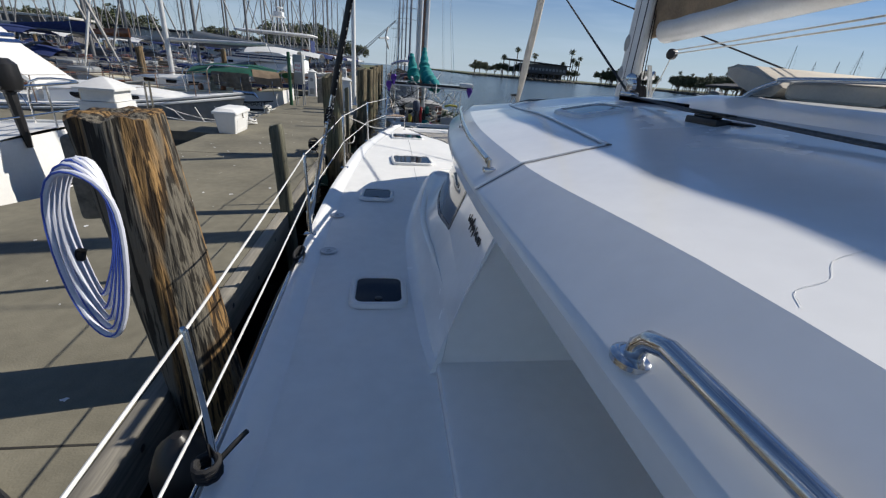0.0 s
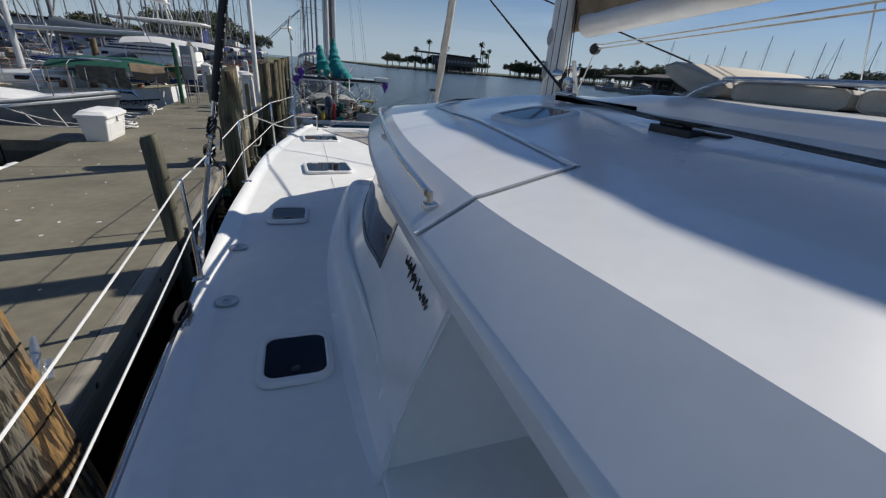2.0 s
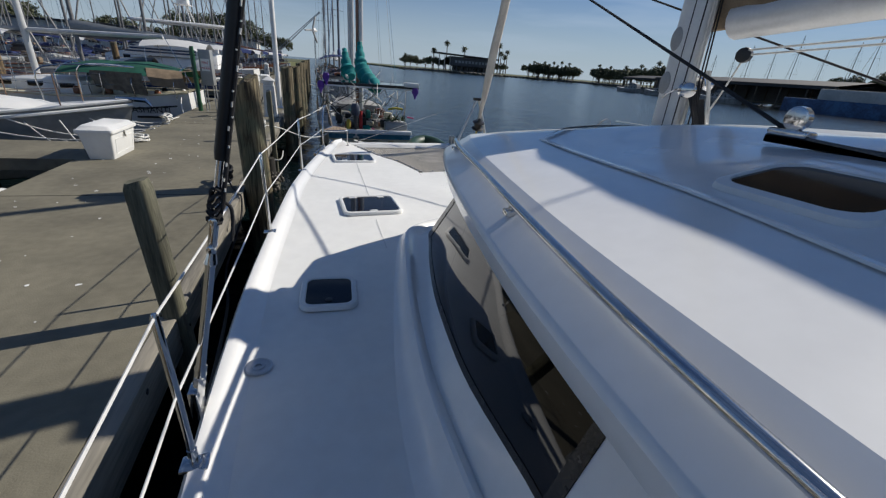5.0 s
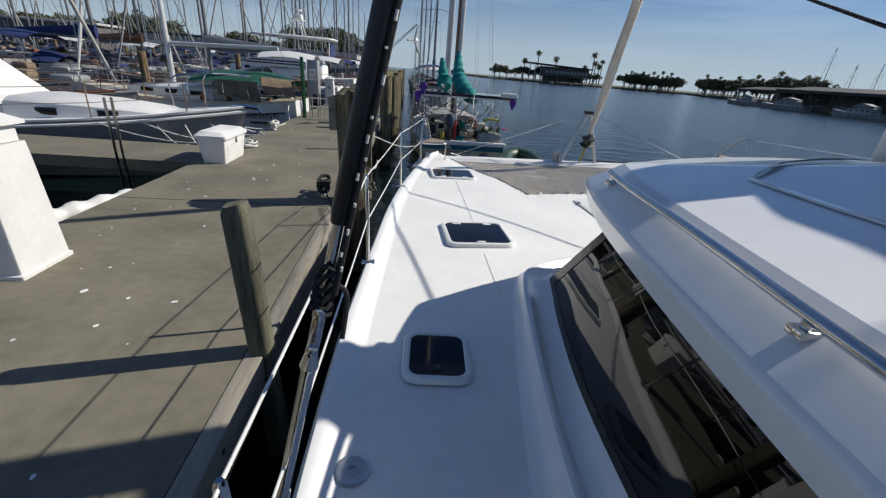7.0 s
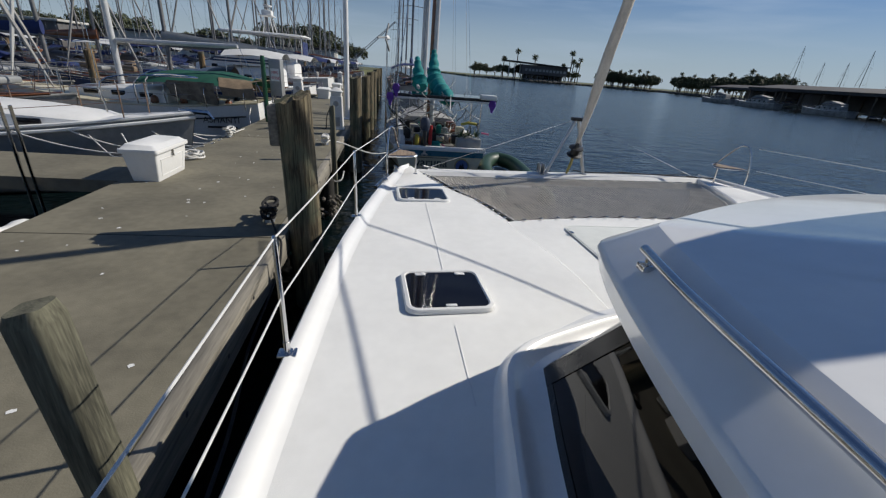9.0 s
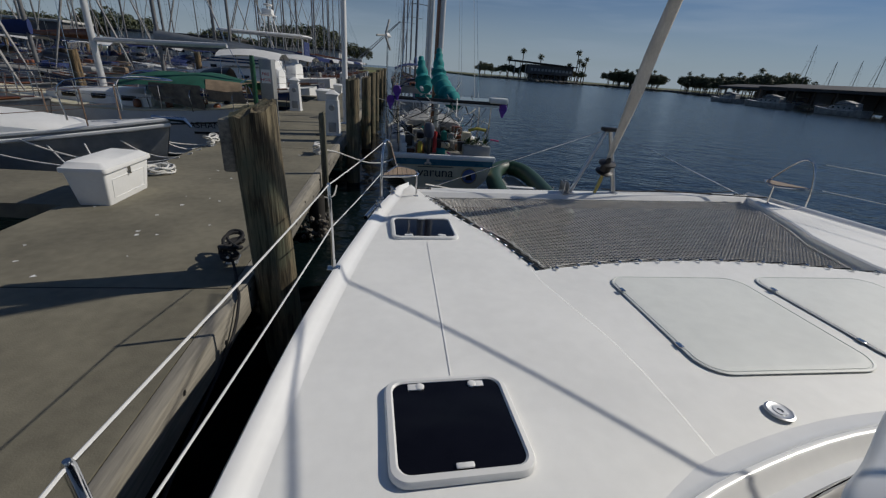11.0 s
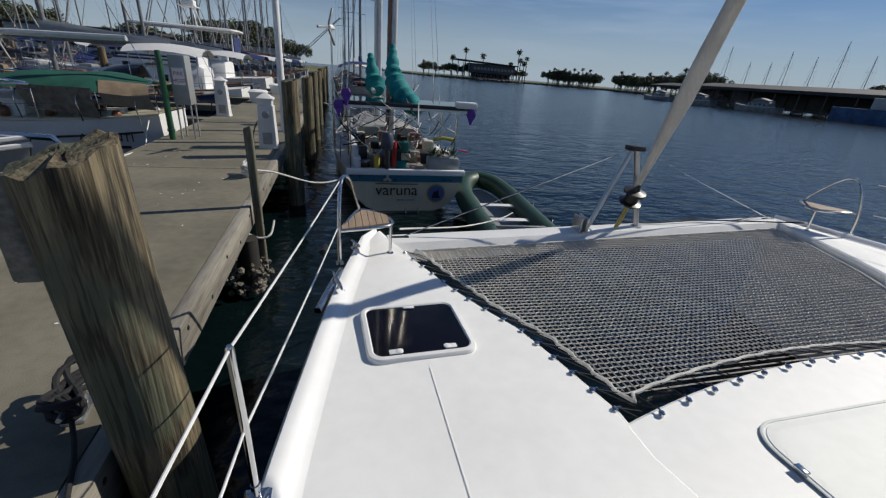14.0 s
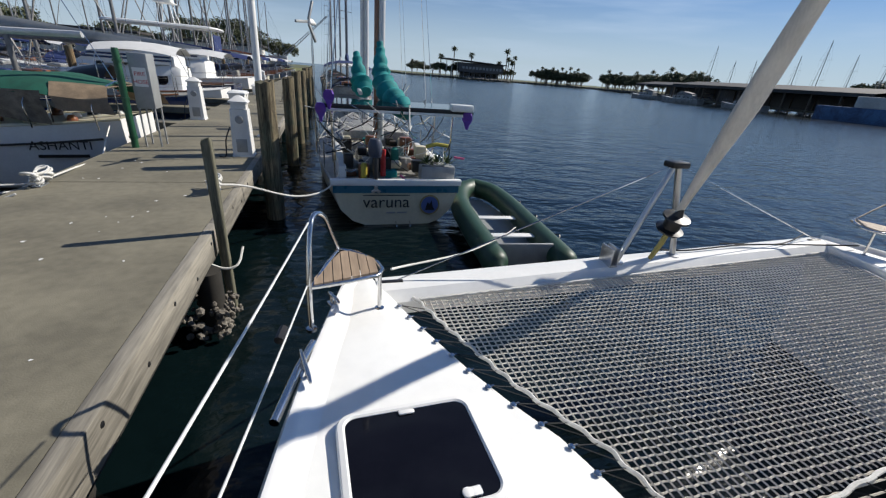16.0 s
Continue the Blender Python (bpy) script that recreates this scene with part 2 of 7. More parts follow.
def part(name, bm, material, parent=None, label="", smooth=True):
    """Links a bmesh as one mesh object under a thing or part, in the parent's own space."""
    bmesh.ops.recalc_face_normals(bm, faces=bm.faces)
    me = bpy.data.meshes.new(name)
    bm.to_mesh(me)
    bm.free()
    mats = material if isinstance(material, (list, tuple)) else [material]
    for k in mats:
        me.materials.append(k)
    if smooth:
        me.shade_smooth()
        me.set_sharp_from_angle(angle=radians(38))
    ob = new(name, me)
    if parent:
        ob.parent = parent
    if label:
        ob["label"] = label
    return ob


def same(name, ob, parent, m):
    """Another object on ob's mesh, at pose m in the parent's space."""
    o = new(name, ob.data)
    o.parent = parent
    o.matrix_local = m
    return o


def B():
    return bmesh.new()


def box(bm, x0, x1, y0, y1, z0, z1, bev=0.0, seg=2, m=None):
    g = bmesh.ops.create_cube(bm, size=1)
    vs = g["verts"]
    bmesh.ops.scale(bm, vec=(abs(x1 - x0), abs(y1 - y0), abs(z1 - z0)), verts=vs)
    bmesh.ops.translate(bm, vec=((x0 + x1) / 2, (y0 + y1) / 2, (z0 + z1) / 2), verts=vs)
    if bev:
        es = list({e for v in vs for e in v.link_edges})
        r = bmesh.ops.bevel(bm, geom=es, offset=bev, segments=seg, affect='EDGES', profile=0.5)
        vs = list({v for f in r["faces"] for v in f.verts} | {v for v in vs if v.is_valid})
    if m is not None:
        bmesh.ops.transform(bm, matrix=m, verts=vs)
    return bm


def tube(bm, pts, r, n=8, closed=False, squash=1.0):
    """A round bar along a polyline; r may be one radius or one per point."""
    P = [Vector(p) for p in pts]
    rs = r if isinstance(r, (list, tuple)) else [r] * len(P)
    rings, ref = [], None
    for i, p in enumerate(P):
        a, b = P[max(i - 1, 0)], P[min(i + 1, len(P) - 1)]
        if closed:
            a, b = P[i - 1], P[(i + 1) % len(P)]
        d = (b - a).normalized()
        if ref is None:
            ref = Vector((0, 0, 1)) if abs(d.z) < 0.9 else Vector((1, 0, 0))
        u = (ref - d * ref.dot(d))
        if u.length < 1e-4:
            u = d.orthogonal()
        u.normalize()
        ref = u
        v = d.cross(u)
        rings.append([bm.verts.new(p + (u * math.cos(k * 2 * math.pi / n) * squash + v * math.sin(k * 2 * math.pi / n)) * rs[i]) for k in range(n)])
    m = len(rings)
    for i in range(m if closed else m - 1):
        A, C = rings[i], rings[(i + 1) % m]
        for k in range(n):
            bm.faces.new((A[k], A[(k + 1) % n], C[(k + 1) % n], C[k]))
    if not closed:
        bm.faces.new(rings[0][::-1])
        bm.faces.new(rings[-1])
    return bm


def curve(pts, n=8):
    """A smooth polyline through the points (Catmull-Rom)."""
    P = [Vector(p) for p in pts]
    P = [P[0] * 2 - P[1]] + P + [P[-1] * 2 - P[-2]]
    out = []
    for i in range(1, len(P) - 2):
        a, b, c, d = P[i - 1:i + 3]
        for k in range(n):
            t = k / n
            out.append(0.5 * (2 * b + (c - a) * t + (2 * a - 5 * b + 4 * c - d) * t * t + (3 * b - a - 3 * c + d) * t ** 3))
    return out + [P[-2]]


def sag(a, b, drop, n=10):
    a, b = Vector(a), Vector(b)
    return [a.lerp(b, k / n) - Vector((0, 0, drop * 4 * (k / n) * (1 - k / n))) for k in range(n + 1)]


def lathe(bm, prof, at=(0, 0, 0), n=16, m=None):
    """Turned shape from (radius, height) pairs."""
    rings = []
    for r, z in prof:
        rings.append([bm.verts.new(Vector((r * math.cos(k * 2 * math.pi / n), r * math.sin(k * 2 * math.pi / n), z)) + Vector(at)) for k in range(n)])
    for A, C in zip(rings, rings[1:]):
        for k in range(n):
            bm.faces.new((A[k], A[(k + 1) % n], C[(k + 1) % n], C[k]))
    bm.faces.new(rings[0][::-1])
    bm.faces.new(rings[-1])
    if m is not None:
        bmesh.ops.transform(bm, matrix=m, verts=[v for q in rings for v in q])
    return bm


def loft(bm, rings, closed=False, caps=False):
    """A skin over rows of points."""
    R = [[bm.verts.new(p) for p in q] for q in rings]
    n = len(R[0])
    for A, C in zip(R, R[1:]):
        for k in range(n if closed else n - 1):
            bm.faces.new((A[k], A[(k + 1) % n], C[(k + 1) % n], C[k]))
    if caps and closed:
        bm.faces.new(R[0][::-1])
        bm.faces.new(R[-1])
    return R


def prism(bm, plan, z0, z1):
    lo = [bm.verts.new((x, y, z0)) for x, y in plan]
    hi = [bm.verts.new((x, y, z1)) for x, y in plan]
    n = len(plan)
    for k in range(n):
        bm.faces.new((lo[k], lo[(k + 1) % n], hi[(k + 1) % n], hi[k]))
    bm.faces.new(lo[::-1])
    bm.faces.new(hi)
    return bm


def lerp_table(table, v):
    if v <= table[0][0]:
        return table[0][1]
    for (a, p), (b, q) in zip(table, table[1:]):
        if v <= b:
            return p + (q - p) * (v - a) / (b - a)
    return table[-1][1]


def smooth_table(table, v):
    """As lerp_table, softened over neighbouring stretches."""
    return sum(lerp_table(table, v + d) for d in (-0.3, -0.15, 0, 0.15, 0.3)) / 5


def rounded(x0, x1, y0, y1, r, n=5):
    """Plan of a rectangle with round corners, anticlockwise."""
    out = []
    for cx, cy, a0 in ((x1 - r, y1 - r, 0), (x0 + r, y1 - r, 90), (x0 + r, y0 + r, 180), (x1 - r, y0 + r, 270)):
        for k in range(n + 1):
            a = radians(a0 + 90 * k / n)
            out.append((cx + r * math.cos(a), cy + r * math.sin(a)))
    return out


def text_mesh(name, body, size, material, parent, m, label=""):
    c = bpy.data.curves.new(name, 'FONT')
    c.body, c.size, c.extrude, c.align_x = body, size, 0.002, 'CENTER'
    tmp = bpy.data.objects.new(name, c)
    scene.collection.objects.link(tmp)
    me = bpy.data.meshes.new_from_object(tmp.evaluated_get(bpy.context.evaluated_depsgraph_get()))
    bpy.data.objects.remove(tmp)
    me.materials.clear()
    me.materials.append(material)
    ob = new(name, me)
    ob.parent = parent
    ob.matrix_local = m
    if label:
        ob["label"] = label
    return ob


# ---- water ----
bm = B()
bmesh.ops.create_grid(bm, x_segments=4, y_segments=4, size=4000)
tagged(part("water", bm, WATER), "dark rippled harbour water reaching the horizon", "water", kind="structure")

# ---- the catamaran ----
cat = thing("catamaran", (0, 0, 0), "white cruising catamaran moored alongside a concrete dock", "boat")
OUT = [(-1.5, 3.38), (1, 3.44), (3, 3.47), (5, 3.51), (6, 3.49), (7, 3.41), (8, 3.33), (9, 3.20), (10, 3.03), (10.7, 2.88), (11.2, 2.73), (11.4, 2.58)]
INN = [(-1.5, 1.46), (7.4, 1.46), (7.9, 1.49), (8.85, 1.70), (9.0, 1.67), (9.7, 1.84), (10.13, 2.07), (10.74, 2.30), (11.05, 2.40), (11.4, 2.52)]


def outer(y):
    return smooth_table(OUT, y) if y < 10.9 else lerp_table(OUT, y)


def inner(y):
    return lerp_table(INN, y)


def deck_z(y):
    return 1.36 + 0.06 * math.exp(-((y - 7.7) / 1.7) ** 2)


YS = [-1.5 + 0.25 * k for k in range(50)] + [11.0, 11.1, 11.2, 11.3, 11.37, 11.4]


def hull(side, name):
    sx = -1 if side == "port" else 1
    dy = 0.0 if side == "port" else 0.22
    f = lambda x, y, z: (sx * x, y + dy * max(0, (y - 6) / 5), z)
    bm = B()
    rings = []
    for y in YS:
        xo, xi, dz = outer(y), inner(y), deck_z(y)
        w_ = max(xo - xi, 0.02)
        k = min(1, w_ / 0.5)
        taper = 1 - 0.25 * max(0, (y - 6) / 5.4)
        mid = (xo + xi) / 2 if y > 9 else xo - 0.85
        half = min(0.6, w_ / 2) * taper
        rings.append([f(*p) for p in (
            (mid, y, -0.45), (mid + half * 0.75, y, -0.15), (xo - 0.07 * k, y, 0.6), (xo - 0.012 * k, y, dz - 0.10),
            (xo, y, dz - 0.03), (xo - 0.006 * k, y, dz + 0.015), (xo - 0.025 * k, y, dz + 0.044), (xo - 0.055 * k, y, dz + 0.048),
            (xo - 0.085 * k, y, dz + 0.037), (xo - 0.112 * k, y, dz + 0.016), (xo - 0.135 * k, y, dz + 0.004), (xo - 0.155 * k, y, dz))])
    loft(bm, rings)
    rings = []
    for y in YS:
        xo, xi, dz = outer(y), inner(y), deck_z(y)
        k = min(1, max(xo - xi, 0.02) / 0.5)
        w_ = max(xo - xi, 0.02)
        mid = (xo + xi) / 2 if y > 9 else xo - 0.85
        half = min(0.6, w_ / 2)
        rings.append([f(*p) for p in ((xi + 0.03 * k, y, dz), (xi + 0.005 * k, y, dz - 0.012), (xi, y, dz - 0.04),
                                      (xi + 0.03 * k, y, 0.75), (mid - half * 0.7, y, -0.15), (mid, y, -0.45))])
    loft(bm, rings)
    h = part(name, bm, GEL, cat, "glossy white hull with a rounded gunwale")
    bm = B()
    rings = []
    for y in YS:
        xo, xi, dz = outer(y), inner(y), deck_z(y)
        k = min(1, max(xo - xi, 0.02) / 0.5)
        a, b = xo - 0.155 * k, xi + 0.03 * k
        rings.append([f(a + (b - a) * t, y, dz + 0.012 * math.sin(math.pi * t)) for t in (0, 0.1, 0.3, 0.5, 0.7, 0.9, 1)])
    loft(bm, rings)
    part("side_deck", bm, NONSKID, cat, "white non-skid deck")
    return h


hull("port", "port_hull")
hull("starboard", "starboard_hull")


def front_edge(x):
    return 8.93 + 0.24 * (1 - (x / 1.66) ** 2)


bm = B()
top = [[(x, y0 + (front_edge(x) - y0) * t, deck_z(y0 + (front_edge(x) - y0) * t) - 0.005) for x in [-1.72 + 0.172 * k for k in range(21)]]
       for y0 in (-1.5,) for t in [k / 30 for k in range(31)]]
loft(bm, top)
edge = [Vector(p) for p in top[-1]]
loft(bm, [edge, [p + Vector((0, 0.02, -0.02)) for p in edge], [p + Vector((0, 0.02, -0.12)) for p in edge], [p + Vector((0, -0.3, -0.5)) for p in edge]])
part("foredeck", bm, NONSKID, cat, "white bridge deck between the hulls")


def strip(name, pts, width, height, material, label="", lift=0.002):
    bm = B()
    rings = []
    P = [Vector(p) for p in pts]
    for i, p in enumerate(P):
        d = (P[min(i + 1, len(P) - 1)] - P[max(i - 1, 0)]).normalized()
        s = Vector((d.y, -d.x, 0)).normalized() * width / 2
        rings.append([p - s, p - s * 0.7 + Vector((0, 0, height)), p + s * 0.7 + Vector((0, 0, height)), p + s])
    loft(bm, rings)
    bmesh.ops.translate(bm, vec=(0, 0, lift), verts=bm.verts)
    return part(name, bm, material, cat, label)


dk = lambda x, y, z=0.0: (x, y, deck_z(y) + z)
# moulded joints of the deck
strip("deck_seam", [dk(-2.53, 6.45 + 0.075 * k, 0.012) for k in range(9)], 0.008, 0.0008, GEL)
strip("deck_seam", [dk(-2.515 + 0.002 * k, 7.72 + 0.122 * k, 0.012) for k in range(15)], 0.008, 0.0008, GEL)


def hatch(x0, x1, y0, y1, handles, rz=0.0):
    """Flush deck hatch: light frame, smoked pane, hinges and handles."""
    cx, cy = (x0 + x1) / 2, (y0 + y1) / 2
    w_, h_ = x1 - x0, y1 - y0
    z = deck_z(cy) + 0.010
    h = new("deck_hatch")
    h.parent = cat
    h.matrix_local = pose(cx, cy, z, 0, 0, rz)
    h["label"] = "smoked acrylic hatch in an aluminium frame"
    bm = B()
    rr = 0.075
    prof = ((0.0, 0.0), (0.0, 0.016), (0.008, 0.028), (0.028, 0.032), (0.036, 0.026), (0.038, 0.012))
    rings = [[(x, y, zz) for x, y in rounded(-w_ / 2 + i, w_ / 2 - i, -h_ / 2 + i, h_ / 2 - i, rr - i * 0.7)] for i, zz in prof]
    loft(bm, rings, closed=True)
    part("frame", bm, POLY, h)
    bm = B()
    i = 0.034
    prism(bm, rounded(-w_ / 2 + i, w_ / 2 - i, -h_ / 2 + i, h_ / 2 - i, rr - 0.03), 0.006, 0.023)
    part("pane", bm, SMOKE, h)
    if handles:
        for sx in (-1, 1):
            bm = B()
            box(bm, sx * w_ * 0.25 - 0.035, sx * w_ * 0.25 + 0.035, -handles * h_ * 0.38 - 0.018, -handles * h_ * 0.38 + 0.018, 0.0235, 0.030, 0.006)
            lathe(bm, ((0.020, 0.0235), (0.020, 0.031), (0.015, 0.034)), (sx * w_ * 0.25 - sx * 0.02, -handles * h_ * 0.38, 0), 12)
            part("handle", bm, POLY, h)
        bm = B()
        box(bm, -0.035, 0.035, handles * h_ * 0.40 - 0.012, handles * h_ * 0.40 + 0.012, 0.0235, 0.034, 0.006)
        part("vent_catch", bm, POLY, h)
    else:
        bm = B()
        lathe(bm, ((0.022, 0.0235), (0.022, 0.027), (0.016, 0.029)), (0.0, -h_ * 0.28, 0), 14)
        part("lock", bm, BLACK, h)
    return h


hatch(-3.10, -2.76, 3.72, 4.08, 0)
hatch(-3.15, -2.81, 5.66, 6.04, 0, -3)
hatch(-2.82, -2.26, 7.16, 7.69, -1, 3)
hatch(-2.80, -2.20, 9.50, 10.03, 1, 2)


def filler_cap(x, y):
    bm = B()
    lathe(bm, ((0.062, 0.002), (0.062, 0.006), (0.054, 0.009), (0.048, 0.007), (0.030, 0.007), (0.028, 0.010), (0.014, 0.010), (0.012, 0.004)), dk(x, y, 0.006), 24)
    part("filler_cap", bm, ALU, cat, "stainless deck filler cap")


filler_cap(-3.30, 4.50)
filler_cap(-3.32, 5.25)
filler_cap(-1.00, 7.43)

# ---- coachroof ----
EDGE = [(2.48, -1.5), (2.48, 0.0), (2.485, 1.2), (2.50, 2.0), (2.515, 2.8), (2.52, 3.5), (2.50, 4.2), (2.465, 4.65), (2.41, 5.1), (2.34, 5.55), (2.265, 5.95), (2.175, 6.30), (2.115, 6.48), (2.09, 6.54), (2.04, 6.585), (1.93, 6.64), (1.7, 6.77), (1.3, 6.96), (0.9, 7.10), (0.45, 7.2), (0.0, 7.24)]


def outline(n=4):
    pts = curve([(-x, y, 0) for x, y in EDGE], n)
    return pts + [Vector((-p.x, p.y, 0)) for p in reversed(pts[:-1])]


PLAN = outline()
PROF = ((0.032, -0.115), (0.0, -0.016), (0.006, 0.0), (0.022, 0.012), (0.24, 0.155), (0.262, 0.160), (0.5, 0.215), (0.9, 0.298), (1.15, 0.340), (1.5, 0.366), (1.9, 0.38), (9.0, 0.40))
ROOF_Z = 2.17


def ease(v, a, b):
    k = max(0.0, min(1.0, (v - a) / (b - a)))
    return k * k * (3 - 2 * k)


def facet(y, d, z):
    """The steep outer facet narrows forward of the seam, and the top flattens towards the front."""
    s = 1 - 0.2 * ease(y, 2.2, 3.4)
    if d <= 0.262:
        return (d * s, z * s) if z > 0 else (d, z)
    k = max(0.0, 1 - (d - 0.262) / 1.1)
    flat = 0.40 * ease(y, 4.4, 6.0) * (1 - ease(d, 0.5, 1.9))
    return d - 0.262 * (1 - s) * k, z - 0.160 * (1 - s) * k - (z - 0.160) * flat


def roof_point(p, d):
    c = Vector((0, min(p.y, 4.6), 0))
    v = c - p
    return p + v * min(1.0, d / v.length)


def roof_z(d, y):
    return ROOF_Z + lerp_table([facet(y, a, b) for a, b in PROF[2:]], d)


bm = B()
rings = [[roof_point(p, 0.20) + Vector((0, 0, ROOF_Z - 0.108)) for p in PLAN]]
up_ = [[roof_point(p, facet(p.y, d, z)[0]) + Vector((0, 0, ROOF_Z + facet(p.y, d, z)[1])) for p in PLAN] for d, z in PROF]
rings += up_[:2]
loft(bm, rings)
loft(bm, up_[1:5])
loft(bm, up_[4:])
part("coachroof", bm, GEL, cat, "glossy white moulded coachroof with a rolled edge")
# raised mouldings on the roof


def on_roof(x, y, lift=0.0):
    best = None
    for q in PLAN:
        if q.x * x < -0.01:
            continue
        c = Vector((0, min(q.y, 4.6), 0))
        v = c - q
        t = max(0, min(1, (Vector((x, y, 0)) - q).dot(v) / v.dot(v)))
        e = (q + v * t - Vector((x, y, 0))).length
        if best is None or e < best[0]:
            best = (e, v.length * t, q.y)
    return Vector((x, y, roof_z(best[1], best[2]) + lift))


# grey that paints the soft shading along the moulded gelcoat joint
SEAMSHADE = mat("seam_shade_grey", (0.22, 0.22, 0.22), 0.7, var=0.3)
HAIR = mat("hairline_grey", (0.70, 0.70, 0.70), 0.5)
seam = lambda pts: [on_roof(p.x, p.y) for p in curve([(x, y, 0) for x, y in pts], 10)]
strip("roof_seam", seam([(-2.52, 3.415), (-2.43, 3.41), (-2.33, 3.405), (-2.15, 3.42), (-1.945, 3.44)]), 0.010, 0.0015, SEAMSHADE, lift=0.002)
strip("roof_seam_bead", seam([(-2.52, 3.432), (-2.43, 3.427), (-2.33, 3.422), (-2.15, 3.437), (-1.95, 3.457)]), 0.016, 0.006, GEL, lift=0.001)
strip("gelcoat_crack", seam([(-2.24, 2.22), (-2.21, 2.26), (-2.14, 2.27), (-2.08, 2.32), (-2.0, 2.33)]), 0.0014, 0.0004, HAIR, "hairline crack in the gelcoat", lift=0.002)
strip("gelcoat_crack", seam([(-2.10, 2.21), (-2.02, 2.24), (-1.96, 2.23), (-1.88, 2.25)]), 0.0012, 0.0004, HAIR, "hairline crack in the gelcoat", lift=0.002)
strip("roof_moulding", [on_roof(-1.945 + 0.235 * k / 12, 3.44 + 2.38 * k / 12) for k in range(13)], 0.035, 0.007, GEL)
# black sliver on the roof surface, drawing the shade of the panel's recess
bm = B()
lo_, hi_ = [], []
for x, y, wd in ((-1.72, 5.80, 0.003), (-1.64, 5.87, 0.012), (-1.50, 5.96, 0.020), (-1.32, 6.05, 0.022), (-1.10, 6.15, 0.020), (-0.90, 6.23, 0.014), (-0.60, 6.34, 0.003)):
    lo_.append(on_roof(x, y, 0.010))
    hi_.append(on_roof(x + 0.6 * wd, y - 1.2 * wd, 0.012 + wd * 0.55))
loft(bm, [lo_, hi_])
part("roof_recess", bm, BLACK, cat, "black strip painted as the shaded recess under the roof panel")

# cabin sides: a moulded lip above the deck, a gutter, and the wrap-around window under the roof
# rows of lip, sill and head (x outwards, y, z) and the width of the fillet at the deck
CABIN = [((2.622, 3.17, 1.60), (2.570, 3.17, 1.78), (2.455, 3.17, 2.07), 0.05),
         ((2.606, 3.40, 1.61), (2.555, 3.40, 1.74), (2.435, 3.40, 2.07), 0.10),
         ((2.598, 3.75, 1.60), (2.528, 3.75, 1.715), (2.405, 3.75, 2.07), 0.13),
         ((2.606, 4.11, 1.56), (2.500, 4.11, 1.706), (2.370, 4.11, 2.07), 0.14),
         ((2.612, 4.70, 1.505), (2.482, 4.70, 1.59), (2.310, 4.68, 2.07), 0.14),
         ((2.590, 5.10, 1.485), (2.445, 5.10, 1.53), (2.250, 5.05, 2.07), 0.13),
         ((2.530, 5.60, 1.475), (2.380, 5.60, 1.48), (2.165, 5.48, 2.07), 0.12),
         ((2.450, 6.10, 1.475), (2.280, 6.10, 1.45), (2.065, 5.86, 2.07), 0.11),
         ((2.380, 6.48, 1.478), (2.190, 6.46, 1.436), (2.000, 6.10, 2.07), 0.10),
         ((2.310, 6.68, 1.475), (2.140, 6.66, 1.43), (1.965, 6.24, 2.07), 0.09),
         ((2.150, 6.84, 1.47), (2.040, 6.73, 1.43), (1.880, 6.32, 2.075), 0.08),
         ((1.910, 6.96, 1.465), (1.820, 6.84, 1.43), (1.720, 6.42, 2.08), 0.08),
         ((1.490, 7.12, 1.46), (1.420, 6.99, 1.43), (1.360, 6.62, 2.09), 0.08),
         ((0.800, 7.28, 1.455), (0.780, 7.14, 1.43), (0.760, 6.84, 2.11), 0.08),
         ((0.000, 7.34, 1.455), (0.000, 7.20, 1.43), (0.000, 6.92, 2.12), 0.08)]


def cabin_rows(sx):
    """The rows of one half, smoothed along the boat."""
    cols = []
    for c in range(3):
        P = [Vector((sx * r[c][0], r[c][1], r[c][2])) for r in CABIN]
        # a corner in the glass where side and front panes meet
        cols.append(curve(P[:10], 4)[:-1] + curve(P[9:], 4) if c else curve(P, 4))
    w_ = [v.x for v in curve([(r[3], 0, 0) for r in CABIN], 4)]
    return list(zip(*cols, w_))


def side_point(y, v):
    """A point on the port cabin wall: v runs from the sill (0) to the head (1)."""
    rows_ = cabin_rows(-1)
    for a, b in zip(rows_, rows_[1:]):
        if a[1].y <= y <= b[1].y:
            k = (y - a[1].y) / (b[1].y - a[1].y)
            return a[1].lerp(b[1], k).lerp(a[2].lerp(b[2], k), v)


